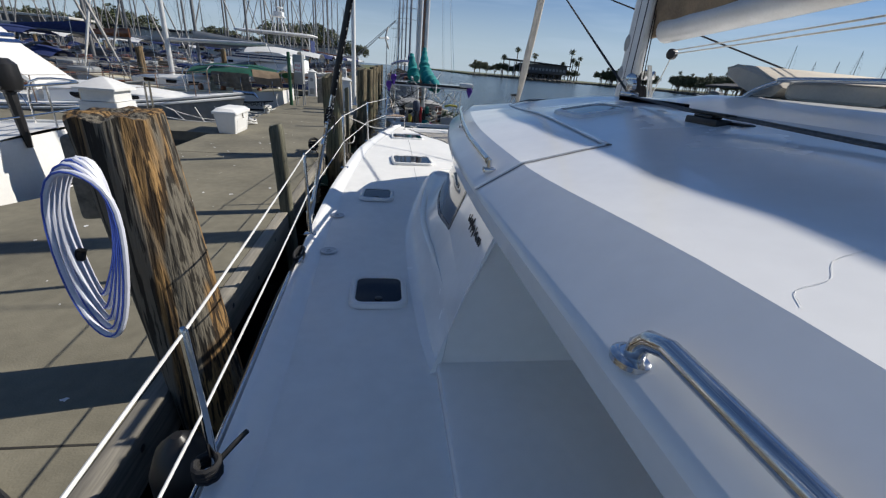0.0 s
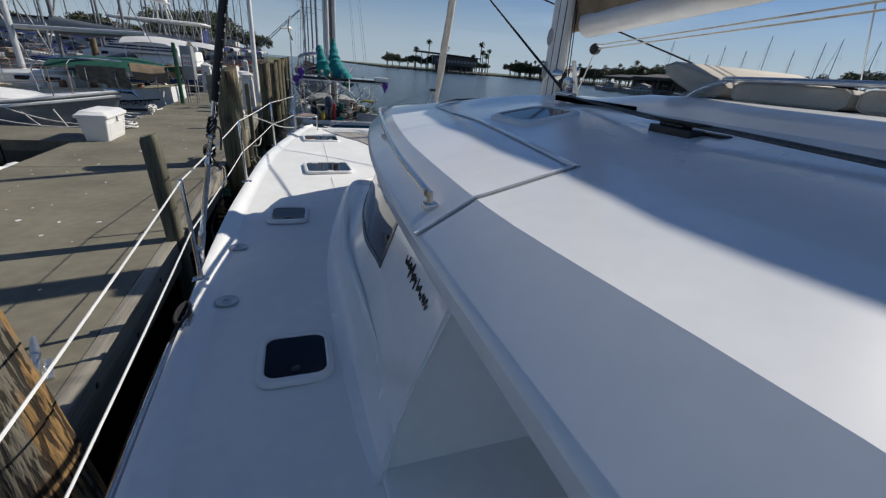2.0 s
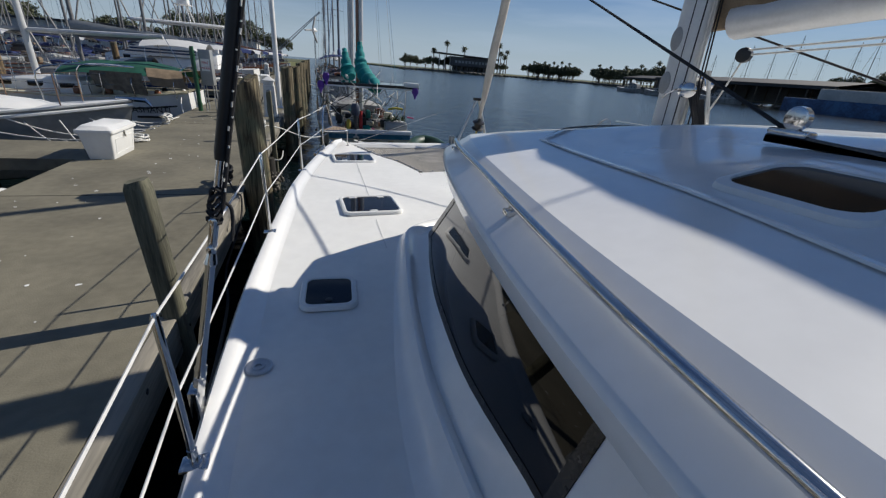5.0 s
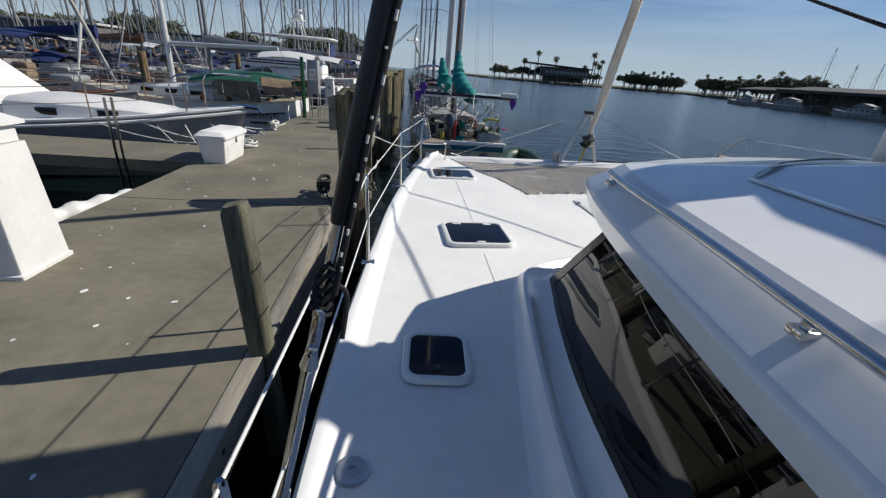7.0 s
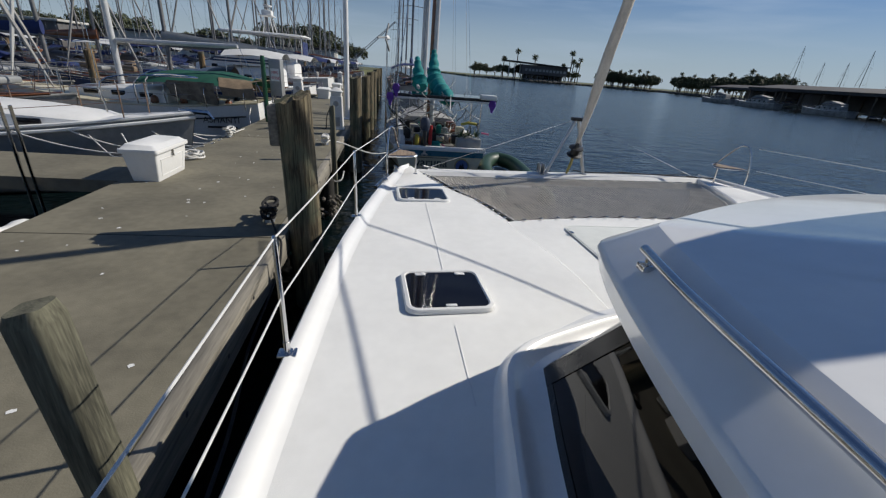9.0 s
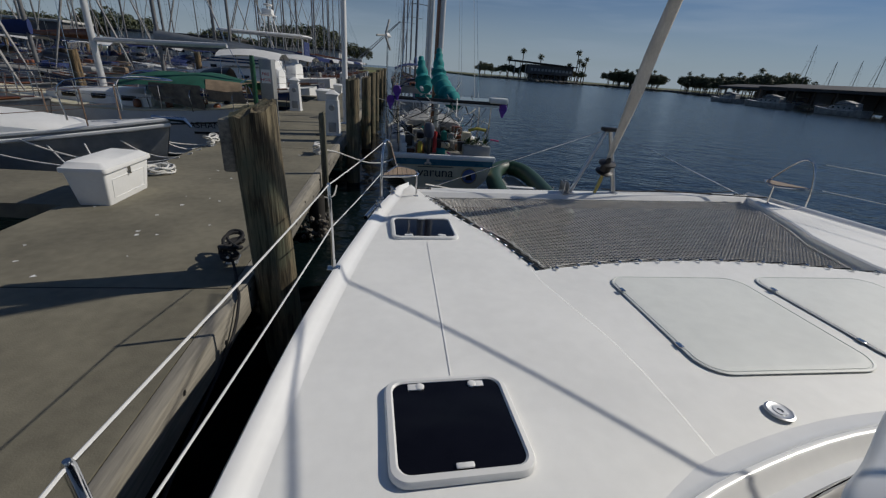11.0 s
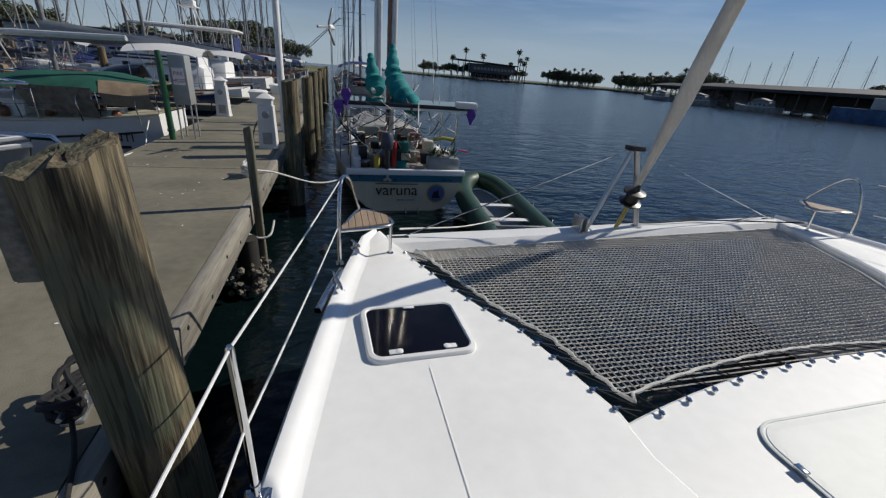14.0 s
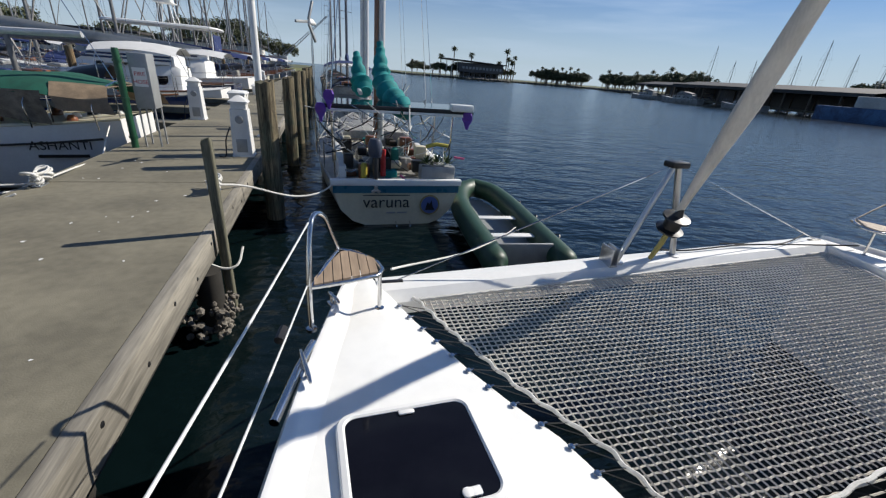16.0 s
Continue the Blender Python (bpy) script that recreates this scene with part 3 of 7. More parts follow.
for sx in (-1, 1):
    rows_ = cabin_rows(sx)
    bm = B()
    rings = []
    for i, (lip, sill, head, w_) in enumerate(rows_):
        d = rows_[min(i + 1, len(rows_) - 1)][0] - rows_[max(i - 1, 0)][0]
        o = Vector((-d.y * -sx, d.x * -sx, 0)).normalized()
        o = o if o.x * sx > 0 or (abs(o.x) < 0.2 and o.y > 0) else -o
        z0 = deck_z(lip.y) + 0.004
        h = lip.z - z0
        g = min(1.0, (lip - sill).to_2d().length / 0.13) * ease(lip.y, 3.45, 4.3)
        at = lambda off, q: Vector((lip.x, lip.y, 0)) + o * off + Vector((0, 0, q))
        rings.append([at(w_ + 0.02, z0), at(w_ * 0.62, z0 + 0.10 * h), at(w_ * 0.30, z0 + 0.38 * h), at(w_ * 0.10, z0 + 0.78 * h), at(0.004, z0 + 0.96 * h),
                      at(-0.012 * g, z0 + h), at(-0.030 * g, z0 + h - 0.006 * g), at(-0.046 * g, z0 + h - 0.024 * g), lip.lerp(sill, 0.6) + Vector((0, 0, -0.030 * g)), sill])
    loft(bm, rings)
    part("cabin_base", bm, GEL, cat, "white moulded cabin side with a raised lip")
    n0 = 12
    bm = B()
    loft(bm, [[b, b.lerp(c, 0.5), c] for a, b, c, w_ in rows_[:n0 + 1]])
    part("cabin_wall", bm, GEL, cat)
    for name_, i0, i1 in (("side_window", n0, 36), ("front_window", 36, len(rows_) - 1)):
        seg = rows_[i0:i1 + 1]
        bm = B()
        loft(bm, [[b, b.lerp(c, 0.5), c] for a, b, c, w_ in seg])
        g_ = part(name_, bm, TINT, cat, "dark tinted saloon window")
        g_.visible_shadow = False
        # black border printed round the glass
        out = Vector((sx * 0.003, 0.0, 0.0)) if i0 == n0 else Vector((0, 0.003, 0.001))
        bm = B()
        loft(bm, [[b + out, b.lerp(c, 0.06) + out] for a, b, c, w_ in seg])
        for e0, e1, wd in ((seg[0], seg[1], 0.05), (seg[-1], seg[-2], 0.13)):
            k = wd / (e1[1] - e0[1]).length
            loft(bm, [[e0[1].lerp(e1[1], q).lerp(e0[2].lerp(e1[2], q), v) + out * 1.4 for v in (0, 0.5, 1)] for q in (0, k)])
        part("glass_border", bm, BORDER, g_)
# saloon inside, seen through the tinted window
bm = B()
loft(bm, [[Vector((x, y, 1.30)) for x in (-2.0, 0, 2.0)] for y in (3.25, 6.3)])
part("saloon_floor", bm, WOODIN, cat, "dark wooden saloon furniture")
for sx in (-1, 1):
    bm = B()
    box(bm, sx * 1.0, sx * 2.05, 3.3, 5.4, 1.31, 1.46, 0.05)
    part("saloon_seat", bm, WOODIN, cat, "dark saloon seat")
bm = B()
yb = 3.182
prof_ = [(2.70, deck_z(3) - 0.02), (2.665, 1.45), (2.573, 1.78), (2.455, 2.11)]
R = [[(-a, yb, b) for a, b in prof_]] + [[(x, yb, deck_z(3)), (x, yb, 1.6), (x, yb, 1.9), (x, yb, 2.42)] for x in (-1.6, 0, 1.6)] + [[(a, yb, b) for a, b in prof_]]
loft(bm, R)
part("aft_bulkhead", bm, GEL, cat, "white cabin bulkhead in shade")
for sx in (-1, 1):
    bm = B()
    box(bm, sx * 2.66, sx * 1.4, -1.5, 3.22, 1.34, 1.43, 0.02)
    part("cockpit_coaming", bm, GEL, cat)
# the maker's script below the roof, as unlettered pen strokes
for y0, y1, n_ in ((3.755, 3.535, 9), (3.515, 3.345, 5)):
    rnd = random.Random(n_)
    pts = []
    for k in range(n_ * 3):
        s = k / (n_ * 3 - 1)
        low, high = rnd.uniform(-0.05, -0.02), rnd.uniform(0.0, 0.05)
        v = low if k % 2 else high
        if k in (0, 1) or rnd.random() < 0.12:
            v *= 2.1
        pts.append(side_point(y0 + (y1 - y0) * (s + rnd.uniform(-0.012, 0.02)), 0.60 + v) + Vector((-0.003, 0, 0)))
    bm = B()
    tube(bm, curve(pts, 6), 0.0022, 5)
    part("maker_mark", bm, BLACK, cat, "dark script squiggle on the cabin side")

# handrails on the roof


def handrail(pts, feet, r=0.016, name="handrail"):
    bm = B()
    tube(bm, curve(pts, 6), r, 12)
    h = part(name, bm, STEEL, cat, "polished stainless handrail")
    for f in feet:
        bm = B()
        box(bm, f[0] - 0.025, f[0] + 0.03, f[1] - 0.022, f[1] + 0.022, f[2] - 0.012, f[2] + 0.012, 0.006)
        tube(bm, [(f[0], f[1], f[2]), (f[0], f[1], f[2] + 0.05)], 0.011, 8)
        part("rail_foot", bm, STEEL, h)


def rail_at(x, y, h=0.05):
    return on_roof(x, y, h)


for sx in (-1, 1):
    ra = [rail_at(sx * x, y) for x, y in ((2.442, 3.56), (2.41, 4.2), (2.336, 4.87), (2.26, 5.4), (2.185, 5.9), (2.12, 6.22))]
    handrail(ra, [rail_at(sx * x, y, 0.012) for x, y in ((2.442, 3.535), (2.336, 4.873), (2.125, 6.18))])
gp = rail_at(-2.465, 2.27, 0.0)
bm = B()
tube(bm, [gp + Vector(v) for v in ((0, 0, 0.0), (0, -0.005, 0.03), (0.005, -0.02, 0.05), (0.01, -0.06, 0.062), (0.01, -0.4, 0.065), (0.0, -1.2, 0.062), (0, -1.28, 0.04), (0, -1.3, 0.0))], 0.019, 14)
g_ = part("grab_rail", bm, STEEL, cat, "thick polished stainless grab rail")
for y in (0, -1.3):
    bm = B()
    lathe(bm, ((0.040, -0.006), (0.040, 0.005), (0.034, 0.009), (0.024, 0.010)), gp + Vector((0, y, 0)), 20)
    part("flange", bm, STEEL, g_)

# ---- rig ----
bm = B()
tube(bm, [(0, 6.85, 2.30), (0, 6.85, 9), (0, 6.85, 16.5)], 0.135, 20, squash=1.0)
bmesh.ops.scale(bm, vec=(0.78, 1.0, 1.0), verts=bm.verts)
mast = part("mast", bm, ALUW, cat, "silver-painted aluminium mast")
for z in (2.74, 3.06):      # oval cover plates on the side
    bm = B()
    lathe(bm, ((0.055, -0.004), (0.055, 0.003), (0.048, 0.006)), (0, 0, 0), 20, pose(-0.103, 6.885, z, 0, -90, 0) @ Matrix.Diagonal((1.55, 1.0, 1.0, 1.0)))
    part("cover_plate", bm, GREYM, mast)
bm = B()
box(bm, -0.098, -0.088, 6.795, 6.803, 2.36, 12.0)
box(bm, -0.062, -0.052, 6.735, 6.743, 2.36, 12.0)
part("sail_track", bm, BLACK, mast)
bm = B()
lathe(bm, ((0.055, 0), (0.06, 0.02), (0.042, 0.05), (0.044, 0.10), (0.055, 0.12), (0.03, 0.13)), (0, 0, 0), 18, pose(-0.04, 6.72, 2.70, 90, 0, -35))
part("mast_winch", bm, STEEL, mast)
bm = B()
tube(bm, curve([(-0.105, 6.86, 2.63), (-0.13, 6.80, 2.66), (-0.14, 6.70, 2.70), (-0.10, 6.62, 2.72)], 5), 0.009, 8)
part("winch_handle", bm, STEEL, mast)
for k in range(6):
    bm = B()
    tube(bm, curve([(-0.05 + 0.012 * k, 6.66, 2.66 + 0.02 * k), (-0.03 + 0.02 * k, 6.58, 2.50 - 0.03 * k), (0.03 + 0.02 * k, 6.60, 2.42), (0.05 + 0.01 * k, 6.66, 2.64)], 5), 0.008, 6)
    part("coiled_line", bm, BROPE, mast)
bm = B()
box(bm, -0.17, 0.17, 6.66, 7.04, 2.28, 2.36, 0.02)
part("mast_step", bm, ALU, mast)
for z in (2.75, 3.25):
    bm = B()
    lathe(bm, ((0.05, 0), (0.055, 0.02), (0.04, 0.05), (0.042, 0.10), (0.05, 0.12)), (0, 0, 0), 16, pose(0.12, 6.78, z, 0, 90, 0))
    part("mast_winch", bm, STEEL, mast)
for x in (-0.06, -0.02, 0.03, 0.07):
    bm = B()
    tube(bm, [(x + 0.02, 6.68, 2.42), (x * 0.5, 6.70, 3.4), (x * 0.3, 6.72, 9)], 0.006, 6)
    part("halyard", bm, (WROPE if x < 0 else BROPE), mast)
bm = B()
for k in range(5):
    tube(bm, curve([(0.11 + 0.01 * k, 6.72, 2.85), (0.17 + 0.02 * k, 6.66, 2.6 - 0.05 * k), (0.14, 6.62, 2.5), (0.10, 6.68, 2.84)], 5), 0.008, 6)
part("coiled_halyard", bm, WROPE, mast)
bm = B()
tube(bm, [(0, 6.62, 3.19), (0, 6.5, 3.20), (0, 3.5, 3.44), (0, 1.0, 3.64), (0, -0.8, 3.78)], 0.125, 16)
boom = part("boom", bm, ALUW, cat, "white aluminium boom")
bm = B()
rings = []
for k in range(34):
    y = 6.86 - 0.22 * k
    z0 = 3.26 + 0.079 * (6.6 - y) + 0.02
    h = lerp_table([(-2, 3.98), (4.4, 3.96), (5.4, 3.95), (5.8, 3.92), (6.1, 3.87), (6.25, 3.84), (6.34, 3.77), (6.43, 3.77), (6.6, 4.3), (7.0, 4.35)], y) - z0 + 0.14 + 0.006 * math.sin(k * 0.9)
    wv = 0.012 * math.sin(k * 1.7)
    rings.append([(0.155 * math.cos(a) * (1 - 0.35 * max(0, math.sin(a))) + wv * math.sin(a), y + 0.05 * math.sin(3 * a), z0 - 0.14 + (h * (0.5 + 0.5 * math.sin(a))) - 0.004 * math.sin(2 * k)) for a in [i * 2 * math.pi / 18 for i in range(18)]])
loft(bm, rings, closed=True, caps=True)
part("sail_bag", bm, TAN, boom, "brown canvas sail cover")
bm = B()
lathe(bm, ((0.03, -0.03), (0.052, -0.025), (0.055, 0.0), (0.052, 0.025), (0.03, 0.03)), (0, 0, 0), 14, pose(0.09, 6.56, 2.97, 0, 90, 20))
part("block", bm, BLACK, boom)
for a, b in (((0.09, 6.56, 2.97), (0.05, 0.0, 3.45)), ((0.08, 6.58, 3.0), (-0.08, -0.2, 3.5)), ((0.05, 6.7, 2.5), (0.09, 6.56, 2.94))):
    bm = B()
    tube(bm, sag(a, b, 0.02), 0.007, 6)
    part("reefing_line", bm, WROPE, boom)

# shrouds and forestay
ch = Vector((-3.52, 5.016, 1.40))
up = Vector((0.218, -0.014, 1.0))
pt = lambda z: ch + up * (z - 1.40)
bm = B()
box(bm, -3.535, -3.495, 4.98, 5.06, 1.36, 1.50, 0.008)
tube(bm, [pt(1.46), pt(1.56)], 0.022, 8)
shr = part("shroud", bm, STEEL, cat, "stainless shroud with turnbuckle and black cover")
bm = B()
tube(bm, [pt(1.56), pt(1.60), pt(1.61), pt(2.03), pt(2.04), pt(2.08)], [0.022, 0.022, 0.0165, 0.0165, 0.022, 0.014], 14)
tube(bm, [pt(2.08), pt(2.24)], 0.014, 8)
part("turnbuckle", bm, STEEL, shr)
bm = B()
for sy in (-1, 1):
    box(bm, -0.012, 0.012, sy * 0.017 - 0.004, sy * 0.017 + 0.004, -0.065, 0.065, 0.004, m=Matrix.Translation(pt(2.15)) @ Vector((0, 0, 1)).rotation_difference(up).to_matrix().to_4x4())
for z in (2.10, 2.20):
    lathe(bm, ((0.010, -0.030), (0.014, -0.028), (0.014, 0.028), (0.010, 0.030)), (0, 0, 0), 10, Matrix.Translation(pt(z)) @ Matrix.Rotation(radians(90), 4, 'X'))
tube(bm, [pt(2.20), pt(2.26)], 0.015, 8)
part("toggle", bm, STEEL, shr)
bm = B()
for k in range(6):
    c = pt(2.20 + 0.02 * k)
    tube(bm, [c + Vector((0.021 * math.cos(a), 0.020 * math.sin(a), 0.012 * math.sin(2 * a + k))) for a in [i * 2 * math.pi / 12 for i in range(12)]], 0.006, 6, closed=True)
tube(bm, curve([pt(2.26) + Vector((0.02, 0, 0)), pt(2.24) + Vector((0.045, 0.0, 0.0)), pt(2.18) + Vector((0.055, 0.01, 0)), pt(2.12) + Vector((0.06, 0.0, 0))], 6), 0.006, 8)
part("lashing", bm, BROPE, shr)["kind"] = "stuff"
bm = B()
tube(bm, [pt(2.22), pt(2.42)], 0.012, 12)
part("rigging_screw", bm, STEEL, shr)
bm = B()
tube(bm, [pt(2.40), pt(2.42), pt(5.0), pt(15.5)], [0.017, 0.020, 0.020, 0.018], 14)
part("shroud_cover", bm, BLACK, shr)
bm = B()
tube(bm, [pt(2.24) + Vector((0.022, -0.01, 0)), pt(3.2) + Vector((0.020, -0.012, 0)), pt(5) + Vector((0.020, -0.01, 0))], 0.007, 8)
part("control_rope", bm, BROPE, shr)
bm = B()
for k in range(46):
    z = 2.30 + 0.045 * k
    c = pt(z + 0.012 * math.sin(k * 5.1)) + Vector((0.0215, -0.012, 0)) + Vector((0.004 * math.cos(k * 2.4), -0.006, 0))
    tube(bm, [c, c + up * (0.010 + 0.006 * math.sin(k * 3.3))], 0.0032, 5)
part("rope_fleck", bm, WROPE, shr)["kind"] = "stuff"
bm = B()
tube(bm, [(3.50, 5.3, 1.4), (0.2, 6.85, 15.4)], 0.008, 8)
part("starboard_shroud", bm, STEEL, cat)

fs0, fs1 = Vector((0, 11.25, 1.80)), Vector((0.0, 7.0, 15.0))
mast.location += Vector((-0.16, -0.36, 0))      # the step lies a little to port, the boom is eased to starboard
boom.location += Vector((0, -0.36, 0))
bm = B()
rings = []
for k in range(60):
    t = k / 59
    p = fs0.lerp(fs1, t)
    r = 0.025 + 0.045 * min(1, t * 16)
    rings.append([p + Vector((r * (1 + 0.12 * math.sin(3 * a + k * 1.1)) * math.cos(a), r * (1 + 0.12 * math.cos(2 * a - k)) * math.sin(a), 0)) for a in [i * 2 * math.pi / 14 for i in range(14)]])
loft(bm, rings, closed=True, caps=True)
jib = part("furled_jib", bm, SAILC, cat, "furled jib in a pale sun strip")
bm = B()
ax = (fs1 - fs0).to_track_quat('Z', 'Y').to_matrix().to_4x4()
lathe(bm, ((0.04, -0.09), (0.105, -0.085), (0.115, -0.065), (0.07, -0.05), (0.07, 0.03), (0.115, 0.045), (0.11, 0.06), (0.04, 0.075), (0.02, 0.14)), (0, 0, 0), 20, Matrix.Translation((0, 11.25, 1.76)) @ ax)
part("furler_drum", bm, BLACK, jib)
bm = B()
tube(bm, [(-0.02, 11.36, 1.38), (-0.01, 11.30, 1.55), (0, 11.26, 1.72)], [0.02, 0.024, 0.02], 8)
part("tack_strap", bm, mat("yellowed_webbing", (0.35, 0.30, 0.10), 0.8), jib)
bm = B()
beam_y = lambda x: 11.42 + 0.075 * x
sec = ((-0.15, -0.10), (-0.16, 0.0), (-0.10, 0.07), (-0.02, 0.085), (0.02, 0.085), (0.10, 0.07), (0.15, 0.0), (0.14, -0.10))
loft(bm, [[(x, beam_y(x) + a, 1.285 + b) for a, b in sec] for x in (-2.48, -2.46, -1.0, 0, 1.0, 2.52, 2.55)], closed=True, caps=True)
beam = part("forward_beam", bm, POLY, cat, "white painted aluminium crossbeam")
for a, b, r in (((-0.38, 11.36, 1.36), (-0.035, 11.385, 2.20), 0.024), ((0.30, 11.43, 1.36), (0.03, 11.395, 2.20), 0.028)):
    bm = B()
    tube(bm, [a, b], r, 12)
    lathe(bm, ((0.06, -0.004), (0.06, 0.012), (0.03, 0.02)), a, 14)
    part("striker_leg", bm, ALU, beam)
bm = B()
box(bm, -0.085, 0.085, 11.33, 11.45, 2.195, 2.245, 0.012)
part("striker_cap", bm, BLACK, beam)
bm = B()
for a in (-0.50, -0.44):
    box(bm, a - 0.008, a + 0.008, 11.27, 11.43, 1.355, 1.52, 0.004, m=Matrix.Rotation(0, 4, 'X'))
box(bm, -0.51, -0.43, 11.27, 11.43, 1.355, 1.372, 0.004)
tube(bm, [(-0.51, 11.40, 1.48), (-0.43, 11.40, 1.48)], 0.02, 10)
part("anchor_roller", bm, ALU, beam)
for b in ((-2.38, beam_y(-2.38), 1.36), (2.42, beam_y(2.42), 1.38)):
    bm = B()
    tube(bm, [(0, 11.39, 2.225), b], 0.006, 6)
    part("striker_wire", bm, STEEL, beam)
    bm = B()
    box(bm, b[0] - 0.09, b[0] + 0.09, b[1] - 0.02, b[1] + 0.02, 1.362, 1.378, 0.008)
    part("wire_plate", bm, BLACK, beam)
bm = B()
tube(bm, curve([(2.6, 11.3, 1.42), (1.9, 11.44, 1.40), (1.2, 11.50, 1.40), (0.5, 11.46, 1.39), (0.15, 11.50, 1.40)], 6), 0.009, 6)
tube(bm, curve([(2.4, 11.7, 1.40), (1.7, 11.48, 1.40), (1.0, 11.56, 1.40)], 6), 0.007, 6)
part("furling_line", bm, BROPE, beam)

# ---- trampoline net ----
NZ = 1.30


def net_left(y):
    return -inner(y) + 0.19 + 0.03 * max(0, (9.6 - y)) + 0.010 * math.cos((y - 10.9) * 2 * math.pi / 0.135)


def net_right(y):
    return inner(y - 0.12) - 0.10


def net_back(x):
    return front_edge(x) + 0.19 + 0.004 * math.cos((x + 1.5) * 2 * math.pi / 0.2)


def net_z(x, y):
    u = min(1, max(0, (y - 9.0) / 2.2))
    return NZ - 0.05 * math.sin(math.pi * u) * max(0.0, 1 - (x / 2.2) ** 2)


net_f = lambda x: beam_y(x) - 0.19
bm = B()
step = 0.041


def cord(bm, pts, r):
    """A cheap three-sided cord."""
    R = []
    for i, p in enumerate(pts):
        d = (pts[min(i + 1, len(pts) - 1)] - pts[max(i - 1, 0)]).normalized()
        s = Vector((d.y, -d.x, 0)) * r
        R.append([bm.verts.new(p - s), bm.verts.new(p + Vector((0, 0, r * 1.2))), bm.verts.new(p + s)])
    for A, C in zip(R, R[1:]):
        for k in range(3):
            bm.faces.new((A[k], A[(k + 1) % 3], C[(k + 1) % 3], C[k]))


y = 9.03
while y < 11.35:
    xs = [x / 50 for x in range(-125, 126) if net_left(min(y, 11.3)) < x / 50 < net_right(y) and net_back(max(-1.66, min(1.66, x / 50))) < y < net_f(x / 50)]
    if len(xs) > 2:
        cord(bm, [Vector((x, y + 0.002 * (1 if i % 4 < 2 else -1), net_z(x, y))) for i, x in enumerate(xs)], 0.005)
    y += step
x = -2.3
while x < 2.35:
    ys = [9.0 + k * step for k in range(64) if net_left(min(9.0 + k * step, 11.3)) < x < net_right(9.0 + k * step) and net_back(max(-1.66, min(1.66, x))) < 9.0 + k * step < net_f(x)]
    if len(ys) > 2:
        cord(bm, [Vector((x, yy, net_z(x, yy) + 0.002)) for yy in ys], 0.005)
    x += step
net = part("trampoline_net", bm, GROPE, cat, "grey knotted trampoline net between the bows", smooth=False)
left_e = [Vector((net_left(min(yy, 11.25)), yy, NZ)) for yy in [9.16 + 0.025 * k for k in range(84)]]
back_e = [Vector((xx, net_back(xx), NZ)) for xx in [net_left(9.1) + 0.05 + 0.03 * k for k in range(102)]]
front_e = [Vector((xx, net_f(xx) + 0.006 * math.sin(xx * 60), NZ + 0.01)) for xx in [-2.2 + 0.05 * k for k in range(91)]]
right_e = [Vector((net_right(yy), yy, NZ)) for yy in [9.15 + 0.06 * k for k in range(38)]]
for e in (left_e, [left_e[0], left_e[0] + Vector((0.02, -0.04, 0)), back_e[0]] + back_e[1:], front_e, right_e):
    bm = B()
    tube(bm, e, 0.011, 7)
    part("net_border_rope", bm, WROPE, net, "white border rope")
# lashings to eyes on the deck edge
bm = B()
lathe(bm, ((0.014, 0), (0.016, 0.012), (0.008, 0.02)), (0, 0, 0), 8)
tube(bm, [(0, 0, 0.012), (0.03, 0, 0.016)], 0.005, 5)
eye0 = part("lashing_eye", bm, STEEL, net)
eye0.matrix_local = pose(-inner(10.9) - 0.03, 10.9, deck_z(10.9))
for k in range(1, 15):
    yy = 10.9 - 0.135 * k
    same("lashing_eye", eye0, net, pose(-inner(yy) - 0.03, yy, deck_z(yy)))
for k in range(16):
    xx = -1.5 + 0.2 * k
    same("lashing_eye", eye0, net, pose(xx, front_edge(xx) - 0.03, deck_z(9) + 0.004, 0, 0, 90))
bm = B()
for k in range(15):
    yy = 10.9 - 0.135 * k
    a = Vector((-inner(yy) - 0.01, yy, deck_z(yy) + 0.012))
    for d in (-0.05, 0.05):
        b = Vector((net_left(yy + d), yy + d, NZ))
        tube(bm, [a, b], 0.003, 4)
for k in range(16):
    xx = -1.5 + 0.2 * k
    a = Vector((xx, front_edge(xx), deck_z(9) + 0.014))
    for d in (-0.06, 0.06):
        b = Vector((xx + d, net_back(max(-1.6, min(1.6, xx + d))), NZ))
        tube(bm, [a, b], 0.003, 4)
part("net_lashing", bm, BROPE, net, "thin dark lashing line")["kind"] = "stuff"

# foredeck lockers


def locker(x0, x1, y0, y1):
    bm = B()
    plan = rounded(x0, x1, y0, y1, 0.16, 6)
    z = deck_z((y0 + y1) / 2) + 0.006
    prof = ((0.0, 0.0), (0.004, 0.003), (0.014, 0.003), (0.016, -0.001), (0.022, -0.001), (0.025, 0.003), (0.06, 0.005))
    loft(bm, [[(px_, py_, deck_z(py_) + 0.006 + zz) for px_, py_ in rounded(x0 + i, x1 - i, y0 + i, y1 - i, 0.16 - i, 6)] for i, zz in prof], closed=True)
    bm.faces.new([bm.verts.new((px_, py_, deck_z(py_) + 0.011)) for px_, py_ in rounded(x0 + 0.06, x1 - 0.06, y0 + 0.06, y1 - 0.06, 0.1, 6)])
    l_ = part("locker_lid", bm, LIDGEL, cat, "white foredeck locker lid")
    for yy in (y0 + 0.25, y1 - 0.25):
        bm = B()
        box(bm, x0 - 0.008, x0 + 0.026, yy - 0.025, yy + 0.025, z + 0.002, z + 0.012, 0.004)
        part("hinge", bm, STEEL, l_)


